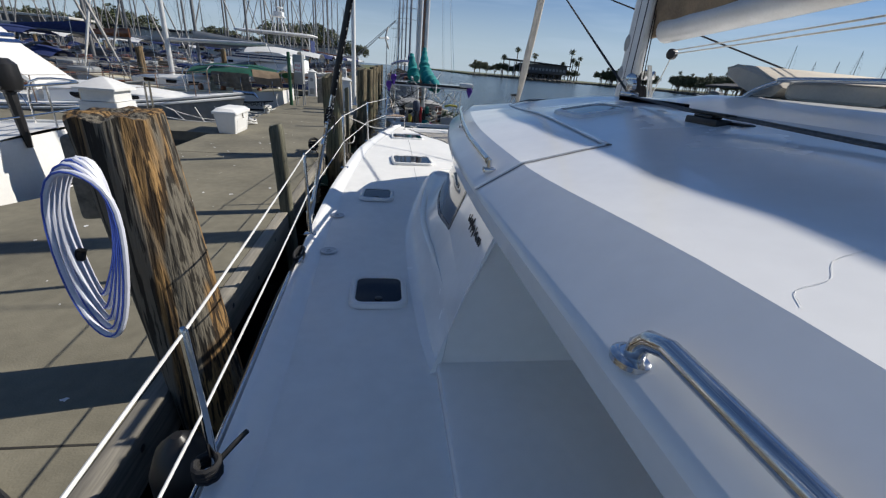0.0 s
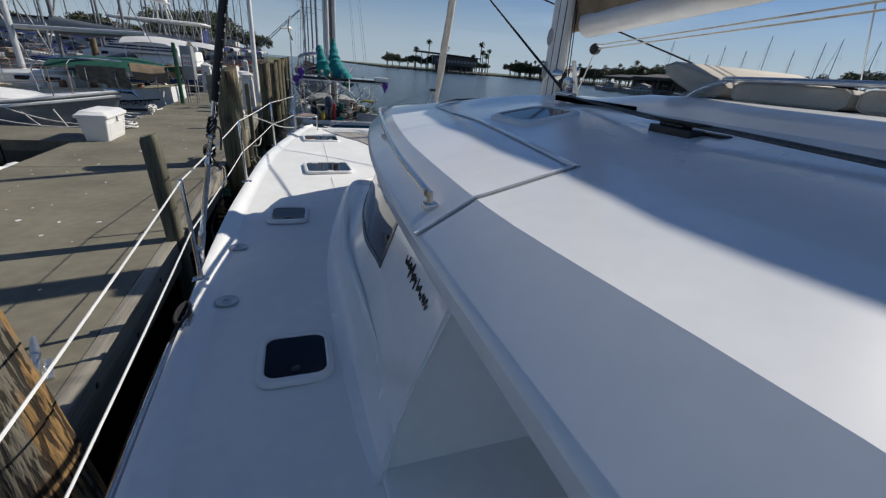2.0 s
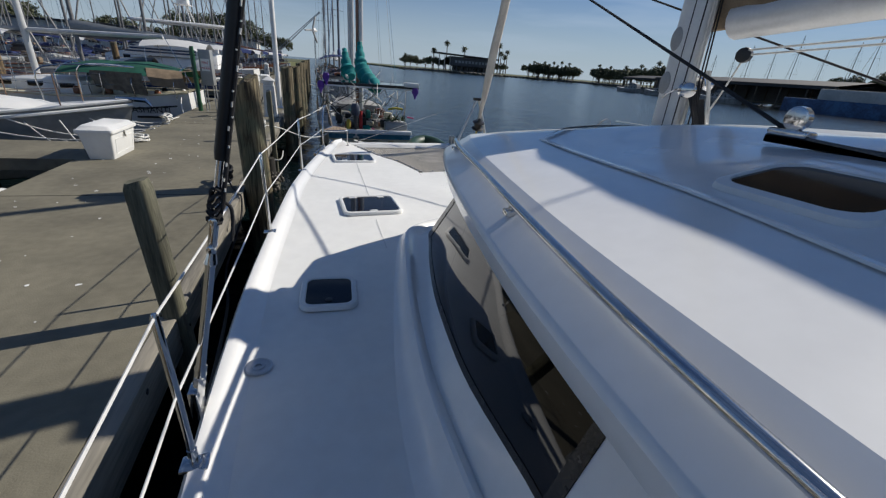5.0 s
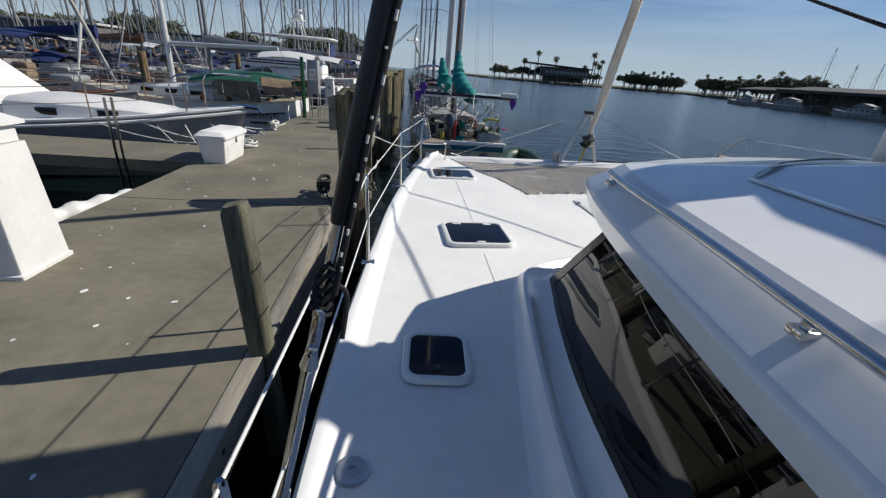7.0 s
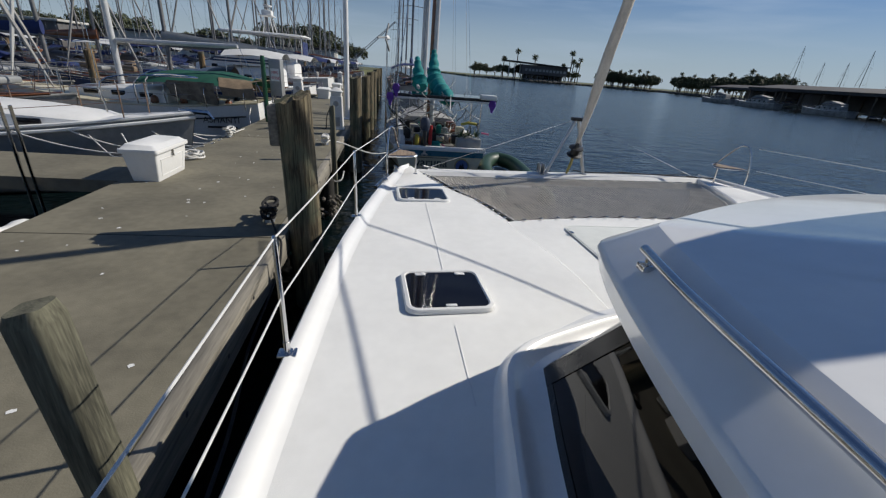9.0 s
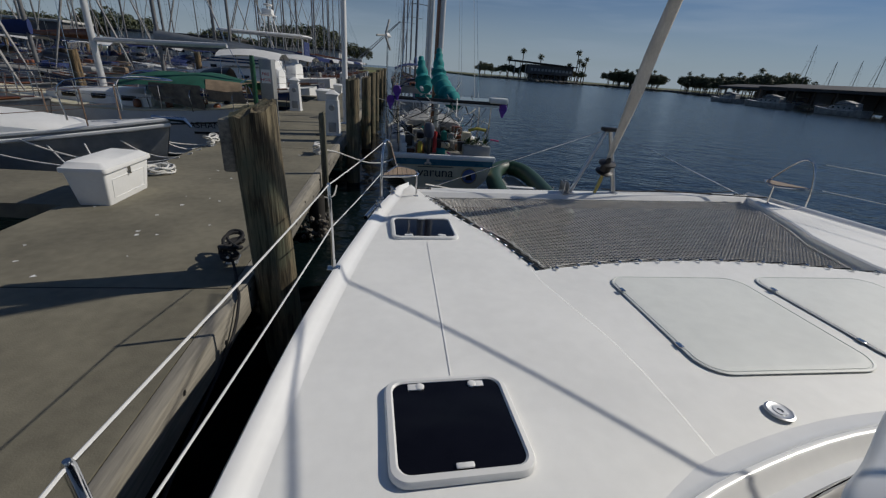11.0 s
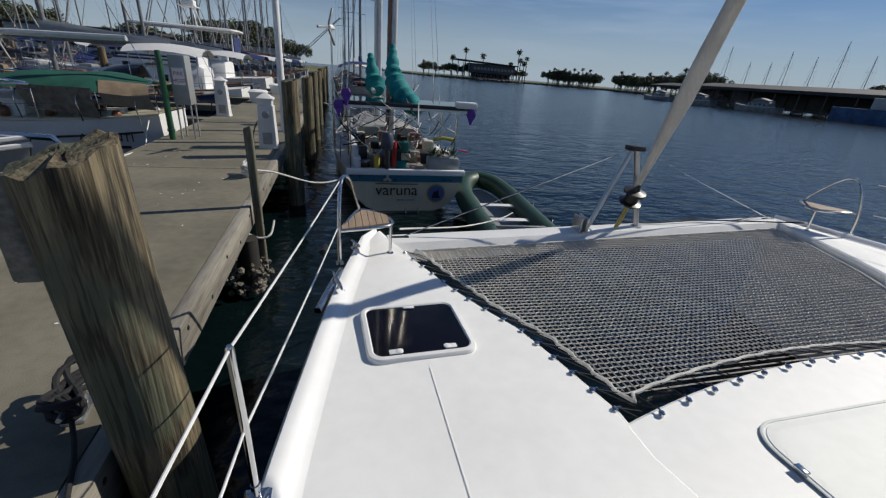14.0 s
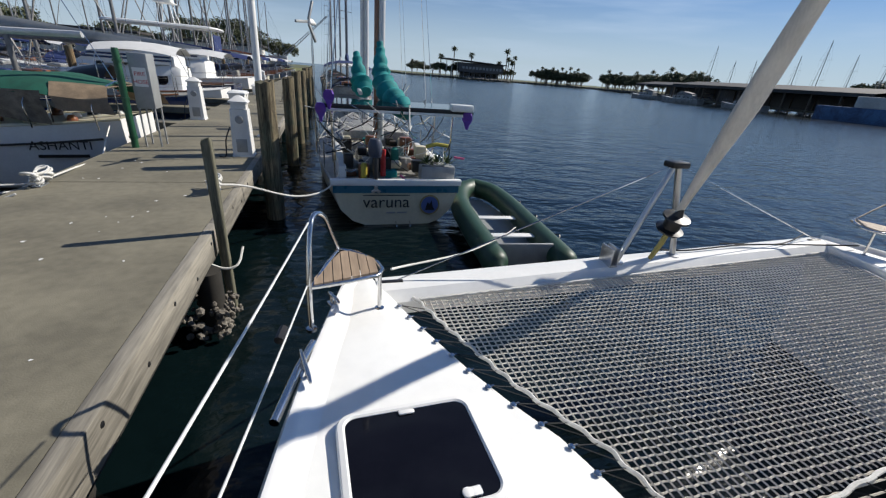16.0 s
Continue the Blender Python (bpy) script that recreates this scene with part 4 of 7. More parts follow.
locker(-1.17, -0.04, 7.68, 8.82)
locker(0.08, 1.20, 7.70, 8.84)

# ---- stanchions, lifelines, pulpit ----
bm = B()
tube(bm, [(0, 0, 0), (-0.004, 0, 0.3), (-0.012, 0, 0.60), (-0.012, 0, 0.612)], [0.0125, 0.0125, 0.0125, 0.007], 12)
st0 = part("stanchion", bm, STEEL, cat, "polished stainless stanchion on a welded base")
st0.matrix_local = pose(-3.42, 2.71, 1.345)
bm = B()
box(bm, -0.045, 0.045, -0.035, 0.035, -0.01, 0.008, 0.008)
tube(bm, [(0, 0, 0.0), (0, 0, 0.07)], 0.016, 10)
base0 = part("stanchion_base", bm, STEEL, st0)
ST = [(-3.42, 2.71), (-3.465, 4.74), (-3.395, 6.80), (-3.20, 8.83)]
for x, y in ST[1:]:
    o = same("stanchion", st0, cat, pose(x, y, deck_z(y) + 0.04))
    o["label"] = st0["label"]
    same("stanchion_base", base0, o, Matrix())
for sgn in (1,):
    for x, y in ST[1:]:
        o = same("stanchion", st0, cat, pose(-x, y + 0.1, deck_z(y) + 0.04, 0, 0, 180))
        same("stanchion_base", base0, o, Matrix())
PT = Vector((-2.90, 10.80, 1.99))
tops = [Vector((-3.42, -0.5, 1.92))] + [Vector((x - 0.012, y, deck_z(y) + (0.58 if y < 3 else 0.64))) for x, y in ST] + [PT]
mids = [Vector((-3.42, -0.5, 1.63))] + [Vector((x - 0.006, y, deck_z(y) + (0.295 if y < 3 else 0.345))) for x, y in ST] + [Vector((-2.92, 10.72, 1.66))]
for seq in (tops, mids):
    for a, b in zip(seq, seq[1:]):
        bm = B()
        tube(bm, sag(a, b, 0.008, 8), 0.0045, 7)
        part("lifeline", bm, WIRE, cat, "white coated lifeline wire")
for seq in (tops, mids):
    bm = B()
    P = [Vector((-p.x, p.y + 0.15, p.z)) for p in seq]
    tube(bm, P, 0.0045, 6)
    part("lifeline", bm, WIRE, cat, "white coated lifeline wire")
bm = B()
tube(bm, [(-2.995, 10.20, 1.745), (-3.01, 10.13, 1.735)], 0.02, 8)
part("line_clip", bm, BLACK, cat)


def pulpit(sx, dy):
    f = lambda x, y, z: (sx * x, y + dy, z)
    bm = B()
    tube(bm, curve([f(2.91, 10.70, 1.38), f(2.91, 10.72, 1.66), f(2.895, 10.80, 1.93), f(2.87, 10.90, 2.0), f(2.82, 10.98, 1.96), f(2.78, 11.12, 1.80), f(2.74, 11.22, 1.655)], 6), 0.0145, 12)
    p = part("pulpit_rail", bm, STEEL, cat, "polished stainless pulpit with a teak seat")
    rim = [f(2.905, 10.74, 1.63), f(2.70, 10.80, 1.625), f(2.52, 10.86, 1.625), f(2.485, 10.93, 1.628), f(2.50, 11.02, 1.63), f(2.58, 11.13, 1.635), f(2.66, 11.20, 1.64), f(2.74, 11.22, 1.645)]
    bm = B()
    tube(bm, rim + [f(2.82, 11.0, 1.64)], 0.013, 10, closed=True)
    part("seat_rim", bm, STEEL, p)
    bm = B()
    tube(bm, [f(2.505, 10.90, 1.62), f(2.505, 10.90, 1.37)], 0.0125, 10)
    lathe(bm, ((0.03, 1.365), (0.03, 1.375), (0.014, 1.38)), (f(2.505, 10.90, 0)[0], f(2.505, 10.90, 0)[1], 0), 12)
    part("seat_leg", bm, STEEL, p)
    bm = B()
    lathe(bm, ((0.03, 1.385), (0.03, 1.40), (0.014, 1.405)), (f(2.91, 10.70, 0)[0], f(2.91, 10.70, 0)[1], 0), 12)
    part("base_flange", bm, STEEL, p)
    # teak slats running fore and aft, cut to the triangular seat
    for k in range(7):
        xa = 2.52 + 0.053 * k
        xb = xa + 0.048
        lo = lambda x: 10.87 - (x - 2.52) * 0.32
        hi = lambda x: min(11.03 + (x - 2.50) * 1.35, 11.20 - max(0, x - 2.72) * 2.2)
        if hi(xb) - lo(xb) < 0.05:
            continue
        bm = B()
        q = [f(xa, lo(xa), 0), f(xb, lo(xb), 0), f(xb, hi(xb), 0), f(xa, hi(xa), 0)]
        prism(bm, [(v[0], v[1]) for v in q], 1.628, 1.646)
        part("slat", bm, TEAK, p, smooth=False)


pulpit(-1, 0.0)
pulpit(1, 0.28)


def deck_cleat(x, y, rz, length=0.26):
    """Stainless fairlead and bollard cleat by the gunwale."""
    bm = B()
    for s in (-1, 1):
        tube(bm, [(0, s * length * 0.16, 0), (0, s * length * 0.2, 0.045)], [0.016, 0.012], 10)
    tube(bm, [(0, -length / 2, 0.048), (0, -length * 0.3, 0.052), (0, length * 0.3, 0.052), (0, length / 2, 0.048)], [0.007, 0.012, 0.012, 0.007], 10)
    box(bm, -0.03, 0.03, -length * 0.3, length * 0.3, -0.004, 0.008, 0.004)
    o = part("deck_cleat", bm, STEEL, cat, "polished stainless mooring cleat")
    o.matrix_local = pose(x, y, deck_z(y) + 0.03, 0, 0, rz)
    return o


deck_cleat(-2.93, 10.32, 12)
deck_cleat(-3.44, 4.28, 0)
deck_cleat(-2.78, 10.95, 22, 0.16)
bm = B()
tube(bm, [(-3.455, 1.0, 1.37), (-3.475, 3.2, 1.38), (-3.485, 4.05, 1.39), (-3.485, 4.2, 1.39)], 0.012, 10)
part("rub_strake", bm, STEEL, cat, "stainless rubbing strake")
bm = B()
tube(bm, [(-3.05, 10.05, 1.385), (-2.97, 10.35, 1.40), (-2.90, 10.56, 1.40)], 0.022, 10)
part("rub_strake", bm, STEEL, cat)
bm = B()
for k in range(4):
    tube(bm, [Vector((-3.46 + 0.028 * math.cos(a), 4.28 + (0.075 + 0.008 * k) * math.sin(a), 1.42 + 0.012 * k)) for a in [i * 2 * math.pi / 14 for i in range(14)]], 0.008, 6, closed=True)
tube(bm, curve([(-3.46, 4.2, 1.44), (-3.54, 3.9, 1.30), (-3.57, 3.2, 1.18), (-3.60, 2.2, 1.05)], 6), 0.009, 6)
part("mooring_line", bm, BROPE, cat, "black mooring line made fast on a cleat")
bm = B()
for k in range(4):
    tube(bm, [Vector((-3.43 + 0.035 * math.cos(a), 2.68 + 0.035 * math.sin(a), 1.44 + 0.014 * k)) for a in [i * 2 * math.pi / 10 for i in range(10)]], 0.010, 6, closed=True)
tube(bm, curve([(-3.40, 2.70, 1.47), (-3.36, 2.74, 1.50), (-3.34, 2.78, 1.50)], 4), 0.009, 6)
part("fender_line", bm, BROPE, cat, "black fender line tied to a stanchion")
bm = B()
tube(bm, [(-3.66, 2.95, 0.55), (-3.66, 2.95, 0.62), (-3.66, 2.95, 0.72), (-3.66, 2.95, 1.15), (-3.66, 2.95, 1.25), (-3.66, 2.95, 1.31)], [0.02, 0.09, 0.115, 0.115, 0.08, 0.02], 18)
part("fender", bm, BLACK, cat, "dark covered fender hanging over the side")

# ---- roof gear ----
for y0, y1, x in ((4.20, 4.98, -1.06),):
    bm = B()
    for k in range(2):
        box(bm, x - 0.02, x + 0.02, y0, y1, on_roof(x, y0).z - 0.01, on_roof(x, y0).z + 0.025, 0.005)
    tr_ = part("sheet_track", bm, BLACK, cat, "black genoa track with car")
    bm = B()
    zt_ = on_roof(x, y0).z
    box(bm, x - 0.035, x + 0.035, 4.80, 4.97, zt_ + 0.025, zt_ + 0.055, 0.01)
    lathe(bm, ((0.03, -0.02), (0.05, -0.015), (0.05, 0.015), (0.03, 0.02)), (0, 0, 0), 14, pose(x, 4.88, zt_ + 0.10, 0, 90, 0))
    part("car", bm, STEEL, tr_)
sheet_to = Vector((-0.12, 9.5, 4.08))
bm = B()
tube(bm, [(-1.06, 4.88, 2.57), sheet_to, (-0.03, 10.1, 4.28)], 0.010, 8)
part("jib_sheet", bm, BROPE, cat, "dark jib sheet")
bm = B()
tube(bm, [(2.15, 4.94, 2.45), (0.25, 9.5, 4.09), (0.03, 10.1, 4.28)], 0.010, 8)
part("jib_sheet", bm, BROPE, cat, "dark jib sheet")
for dx in (0, 0.035):
    bm = B()
    tube(bm, [(-1.06, 4.86, 2.56), on_roof(-1.42 + dx, 3.72, 0.045), on_roof(-1.40 + dx, 3.35, 0.035), on_roof(-1.40 + dx, 2.9, 0.02), on_roof(-1.42 + dx, 2.0, 0.010), on_roof(-1.46 + dx, 0.5, 0.010)], 0.0055, 7)
    part("sheet_tail", bm, mat("grey_sheet_rope", (0.13, 0.125, 0.12), 0.85, var=0.4, scale=60), cat)
rz_ = on_roof(-1.40, 3.55).z + 0.012
bm = B()
box(bm, -1.44, -1.36, 3.47, 3.68, rz_ - 0.03, rz_ + 0.012, 0.006)
box(bm, -1.36, -1.30, 3.40, 3.56, rz_ - 0.02, rz_ + 0.006, 0.005)
box(bm, -1.43, -1.37, 3.52, 3.64, rz_ + 0.011, rz_ + 0.026, 0.006)
cc_ = part("line_clutch", bm, BLACK, cat, "black line clutch on the roof")
bm = B()
box(bm, -0.03, 0.03, -0.12, 0.12, 0, 0.012, 0.004, m=pose(-1.40, 3.56, rz_ + 0.027, 0, 4, 0))
part("clutch_lever", bm, BLACK, cc_)


def roof_hatch(x, y, w_, h_):
    p = on_roof(x, y, 0.0)
    bm = B()
    loft(bm, [[(p.x + a, p.y + b, on_roof(p.x + a, p.y + b).z + zz) for a, b in rounded(-w_ / 2 + i, w_ / 2 - i, -h_ / 2 + i, h_ / 2 - i, 0.07)] for i, zz in ((0, 0), (0.004, 0.018), (0.03, 0.024), (0.034, 0.012))], closed=True)
    h = part("roof_hatch", bm, POLY, cat, "dark smoked hatch in the roof")
    bm = B()
    bm.faces.new([bm.verts.new((p.x + a, p.y + b, on_roof(p.x + a, p.y + b).z + 0.017)) for a, b in rounded(-w_ / 2 + 0.03, w_ / 2 - 0.03, -h_ / 2 + 0.03, h_ / 2 - 0.03, 0.05)])
    part("pane", bm, SMOKE, h)


roof_hatch(-1.58, 4.40, 0.36, 0.46)
# sun cushions on a moulded plinth on the roof
bm = B()
R = []
for x, k in ((-1.06, 0.0), (-0.92, 0.35), (-0.78, 0.85), (-0.72, 1.0), (0.0, 1.0), (0.72, 1.0), (0.78, 0.85), (1.06, 0.0)):
    R.append([on_roof(x, y, -0.004 + k * e * max(0.0, 2.63 - on_roof(x, y).z)) for y, e in ((1.0, 1), (2.5, 1), (4.2, 1), (4.45, 0.9), (4.7, 0.55), (5.0, 0.2), (5.3, 0.0))])
loft(bm, R)
part("cushion_plinth", bm, GEL, cat, "white moulded plinth under the cushions")


def cushion(prof, x0, x1):
    """A box cushion of the given side outline, with rounded edges and a piped seam."""
    bm = B()
    cy, cz = sum(p[0] for p in prof) / len(prof), sum(p[1] for p in prof) / len(prof)
    loft(bm, [[(x, cy + (y - cy) * k, cz + (z - cz) * k) for y, z in prof] for x, k in ((x0, 0.86), (x0 + 0.012, 0.96), (x0 + 0.035, 1.0), ((x0 + x1) / 2, 1.02), (x1 - 0.035, 1.0), (x1, 0.88))], closed=True, caps=True)
    c = part("sun_cushion", bm, CUSH, cat, "beige upholstered sun cushion")
    bm = B()
    tube(bm, [(x0 + 0.012, cy + (y - cy) * 0.975, cz + (z - cz) * 0.975) for y, z in prof], 0.005, 6, closed=True)
    part("cushion_piping", bm, CUSH, c)


cushion([(4.55, 2.80), (4.53, 2.75), (4.40, 2.69), (4.24, 2.635), (4.12, 2.64), (4.06, 2.69), (4.14, 2.735), (4.35, 2.79), (4.47, 2.82)], -0.59, 0.6)
for ya, yb in ((4.03, 3.47), (3.45, 2.75), (2.73, 2.0), (1.98, 1.2)):
    cushion([(ya, 2.70), (ya - 0.005, 2.65), (ya - 0.03, 2.633), (yb + 0.03, 2.633), (yb + 0.005, 2.65), (yb, 2.70), (yb + 0.03, 2.718), ((ya + yb) / 2, 2.724), (ya - 0.03, 2.718)], -0.60, 0.6)
bm = B()
tube(bm, curve([(-0.66, 4.28, 2.58), (-0.645, 4.20, 2.66), (-0.63, 4.05, 2.72), (-0.64, 3.9, 2.735), (-0.64, 2.5, 2.75), (-0.66, 0.5, 2.76)], 6), 0.0145, 10)
part("cushion_rail", bm, STEEL, cat, "stainless rail beside the cushion")

# ---- dock ----
dock = thing("dock", (0, 0, 0), "concrete marina dock edged with weathered timber", "dock", kind="structure")
bm = B()
ed = [(-4.112, -12), (-4.112, 90), (-6.62, 90), (-6.62, 12.7), (-16, 12.9), (-16, 11.45), (-6.62, 11.25), (-6.62, 6.6), (-7.0, 5.9), (-18, 5.4), (-18, -12)]
prism(bm, ed[::-1], 0.82, 1.0)
part("slab", bm, CONC, dock, "grey-brown broom-finished concrete", smooth=False)
bm = B()
for yy in [k * 6.1 - 9 for k in range(16)]:
    box(bm, -6.6, -4.115, yy - 0.006, yy + 0.006, 0.99, 1.0022)
part("joint", bm, UNDER, dock, smooth=False)
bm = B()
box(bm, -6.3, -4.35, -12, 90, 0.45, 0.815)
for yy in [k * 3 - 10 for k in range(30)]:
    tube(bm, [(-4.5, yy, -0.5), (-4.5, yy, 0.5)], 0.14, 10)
part("underframe", bm, UNDER, dock, "dark timber frame under the dock", smooth=False)
bm = B()
box(bm, 0, 0.112, 0, 3.58, -0.15, 0.135, 0.010, 2)
plank0 = part("plank", bm, TIMBER, dock)
plank0.matrix_local = pose(-4.109, -8, 0.868, 0, 0, 0)
for k in range(1, 12):
    same("plank", plank0, dock, pose(-4.109 + 0.003 * math.sin(k * 5), -8 + 3.6 * k, 0.868 + 0.004 * math.sin(k * 3)))
# added lower row, its colour painted dark as the shade beneath the edge
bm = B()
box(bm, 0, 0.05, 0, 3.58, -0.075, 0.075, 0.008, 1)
low0 = part("plank", bm, UNDER, dock, "lower plank coloured near black for the shade below the dock edge")
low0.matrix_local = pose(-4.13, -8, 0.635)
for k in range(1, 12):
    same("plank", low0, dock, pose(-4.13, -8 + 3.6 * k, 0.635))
bm = B()
lathe(bm, ((0.02, -0.01), (0.02, 0.004), (0.012, 0.008)), (0, 0, 0), 8, pose(0, 0, 0, 0, 90, 0))
bolt0 = part("bolt", bm, BLACK, dock)
bolt0.matrix_local = pose(-3.998, 2.0, 0.87)
for k in range(1, 26):
    same("bolt", bolt0, dock, pose(-3.998, 2.0 + 0.62 * k, 0.87 + 0.05 * (-1) ** k))


def wooden_piling(x, y, r, top, lean=(0, 0), label="weathered round timber piling beside the dock", slant=0.05, seed=0, checks=1.0, wood=None):
    t = thing("wooden_piling", (x, y, -0.6), label, "piling", "dock pilings")
    rnd = random.Random(seed)
    bm = B()
    n = 36
    H = top + 0.6
    ph = [rnd.uniform(0, 6.3) for _ in range(6)]
    gr = [(rnd.uniform(0, 2 * math.pi), rnd.uniform(0.03, 0.10), rnd.uniform(0.008, 0.03)) for _ in range(9)]
    rings = []
    for k in range(15):
        z = H * k / 14
        q = z / H
        row = []
        for i in range(n):
            a = i * 2 * math.pi / n
            rr = r * (1.06 - 0.08 * q) * (1 + 0.025 * math.sin(3 * a + ph[0]) + 0.015 * math.sin(5 * a + ph[1] + z))
            for ga, gw, gd in gr:
                da = abs((a - ga - 0.08 * math.sin(z * 2 + ga) + math.pi) % (2 * math.pi) - math.pi)
                if da < gw * 1.6:
                    rr -= checks * gd * r * 3 * (1 - da / (gw * 1.6)) * (0.4 + 0.6 * q)
            zz = z + (slant * math.cos(a - 0.6) + 0.012 * math.sin(7 * a + ph[2]) if k == 14 else 0)
            row.append((rr * math.cos(a) + lean[0] * q, rr * math.sin(a) + lean[1] * q, zz))
        rings.append(row)
    rings.append([(0.85 * (p[0] - lean[0]) + lean[0], 0.85 * (p[1] - lean[1]) + lean[1], p[2] + 0.012 * rnd.random()) for p in rings[-1]])
    rings.append([(0.3 * (p[0] - lean[0]) + lean[0], 0.3 * (p[1] - lean[1]) + lean[1], H + 0.02 * rnd.random()) for p in rings[-1]])
    loft(bm, rings, closed=True, caps=True)
    part("trunk", bm, wood or PILE, t)
    return t


P1 = wooden_piling(-3.68, 3.62, 0.18, 2.35, (-0.37, 0.10), "split weathered timber piling with a worn orange core", 0.01, 3, 1.7, PILEO)
P2 = wooden_piling(-3.78, 9.66, 0.174, 2.40, (-0.07, -0.10), "round timber piling with a slanted green-grey top", 0.06, 5, 0.10, PILEG)
for i, (x, y, z) in enumerate(((-3.72, 16.6, 2.42), (-3.66, 21.2, 2.36), (-3.62, 25.0, 2.45), (-3.60, 29.5, 2.40), (-3.58, 34.0, 2.5), (-3.55, 39.0, 2.4), (-3.55, 44.5, 2.45), (-3.5, 52, 2.5))):
    wooden_piling(x, y, 0.155, z, (0.02 * math.sin(i * 3), 0.02), "weathered round timber piling beside the dock", 0.03, 20 + i, 0.6, PILEG)
bm = B()
box(bm, -0.05, 0.05, -0.10, 0.10, 2.52, 2.92, 0.02, m=pose(-0.27, -0.06, 0, 0, 0, 0))
part("fender_board", bm, TIMBER, P2, "short timber board bolted to the piling")
bm = B()
box(bm, -0.11, 0.11, -0.05, 0.05, 2.45, 2.84, 0.02, m=pose(-0.55, 0.20, 0, 0, 0, 20))
part("fender_board", bm, TIMBER, P1, "dark timber board bolted to the piling")

# square posts at the dock edge


def square_post(x, y, s, z0, z1, label, lean=0.0):
    t = thing("timber_post", (x, y, z0), label, "post", "timber posts")
    bm = B()
    h = z1 - z0
    rings = []
    for z, k in ((0, 1), (h * 0.5, 0.98), (h - 0.04, 1.0), (h, 0.8)):
        rings.append([(px_ * k + lean * z / h, py_ * k, z + (0.02 if (k == 0.8 and px_ > 0) else 0)) for px_, py_ in rounded(-s / 2, s / 2, -s / 2, s / 2, s * 0.22, 3)])
    loft(bm, rings, closed=True, caps=True)
    part("post", bm, POSTW, t)
    bm = B()
    for z in (h * 0.42, h * 0.47):
        lathe(bm, ((0.012, -0.004), (0.012, 0.006)), (0, 0, 0), 8, pose(s / 2 + lean * z / h, 0, z, 0, 90, 0))
    part("bolt", bm, STEEL, t)
    return t


square_post(-3.975, 6.40, 0.135, 0.15, 1.95, "short grey-green timber post bolted to the dock edge", -0.09)
square_post(-3.90, 13.30, 0.10, -0.3, 1.99, "slim grey timber post standing in the water by the dock", -0.03)
square_post(-4.00, 19.3, 0.09, 0.1, 1.95, "slim grey timber post at the dock edge")


# ---- on the dock ----
def dock_box(x0, x1, y0, y1, label):
    t = thing("dock_box", (0, 0, 1.0), label, "storage box", "dock boxes")
    bm = B()
    R = []
    for z, i in ((0.0, 0.05), (0.02, 0.045), (0.38, 0.0), (0.40, 0.0)):
        R.append([(a, b, z) for a, b in rounded(x0 + i, x1 - i, y0 + i, y1 - i, 0.03, 3)])
    loft(bm, R, closed=True, caps=True)
    body = part("body", bm, POLY, t)
    bm = B()
    R = [[(a, b, z) for a, b in rounded(x0 - i, x1 + i, y0 - i, y1 + i, 0.04, 3)] for z, i in ((0.40, 0.03), (0.42, 0.035), (0.455, 0.03), (0.46, 0.01))]
    R.append([(a, b, 0.515 if a < (x0 + x1) / 2 else 0.505) for a, b in rounded(x0 + 0.04, x1 - 0.04, y0 + 0.04, y1 - 0.04, 0.03, 3)])
    loft(bm, R, closed=True, caps=True)
    part("lid", bm, POLY, t, "hinged white lid")
    bm = B()
    ym = (y0 + y1) / 2
    box(bm, x1 - 0.02, x1 + 0.012, ym - 0.03, ym + 0.03, 0.33, 0.42, 0.006)
    lathe(bm, ((0.016, 0), (0.016, 0.03)), (x1 + 0.01, ym, 0.30), 8)
    part("hasp", bm, STEEL, t)
    bm = B()
    for a, b in (((y0 + 0.14, 0.07), (y1 - 0.14, 0.07)), ((y1 - 0.14, 0.07), (y1 - 0.12, 0.30)), ((y1 - 0.12, 0.30), (y0 + 0.12, 0.30)), ((y0 + 0.12, 0.30), (y0 + 0.14, 0.07))):
        f = lambda p: (x1 - 0.05 * (1 - p[1] / 0.38) + 0.002, p[0], p[1])
        tube(bm, [f(a), f(b)], 0.005, 5)
    part("moulded_panel", bm, POLY, t)
    return t


dock_box(-6.50, -6.06, 11.22, 12.14, "white plastic dock box with a hinged lid on the dock")
dock_box(-6.35, -5.75, 27.5, 28.5, "small white plastic dock box by a pedestal")
dock_box(-6.30, -5.8, 33.5, 34.5, "small white plastic dock box by a pedestal")


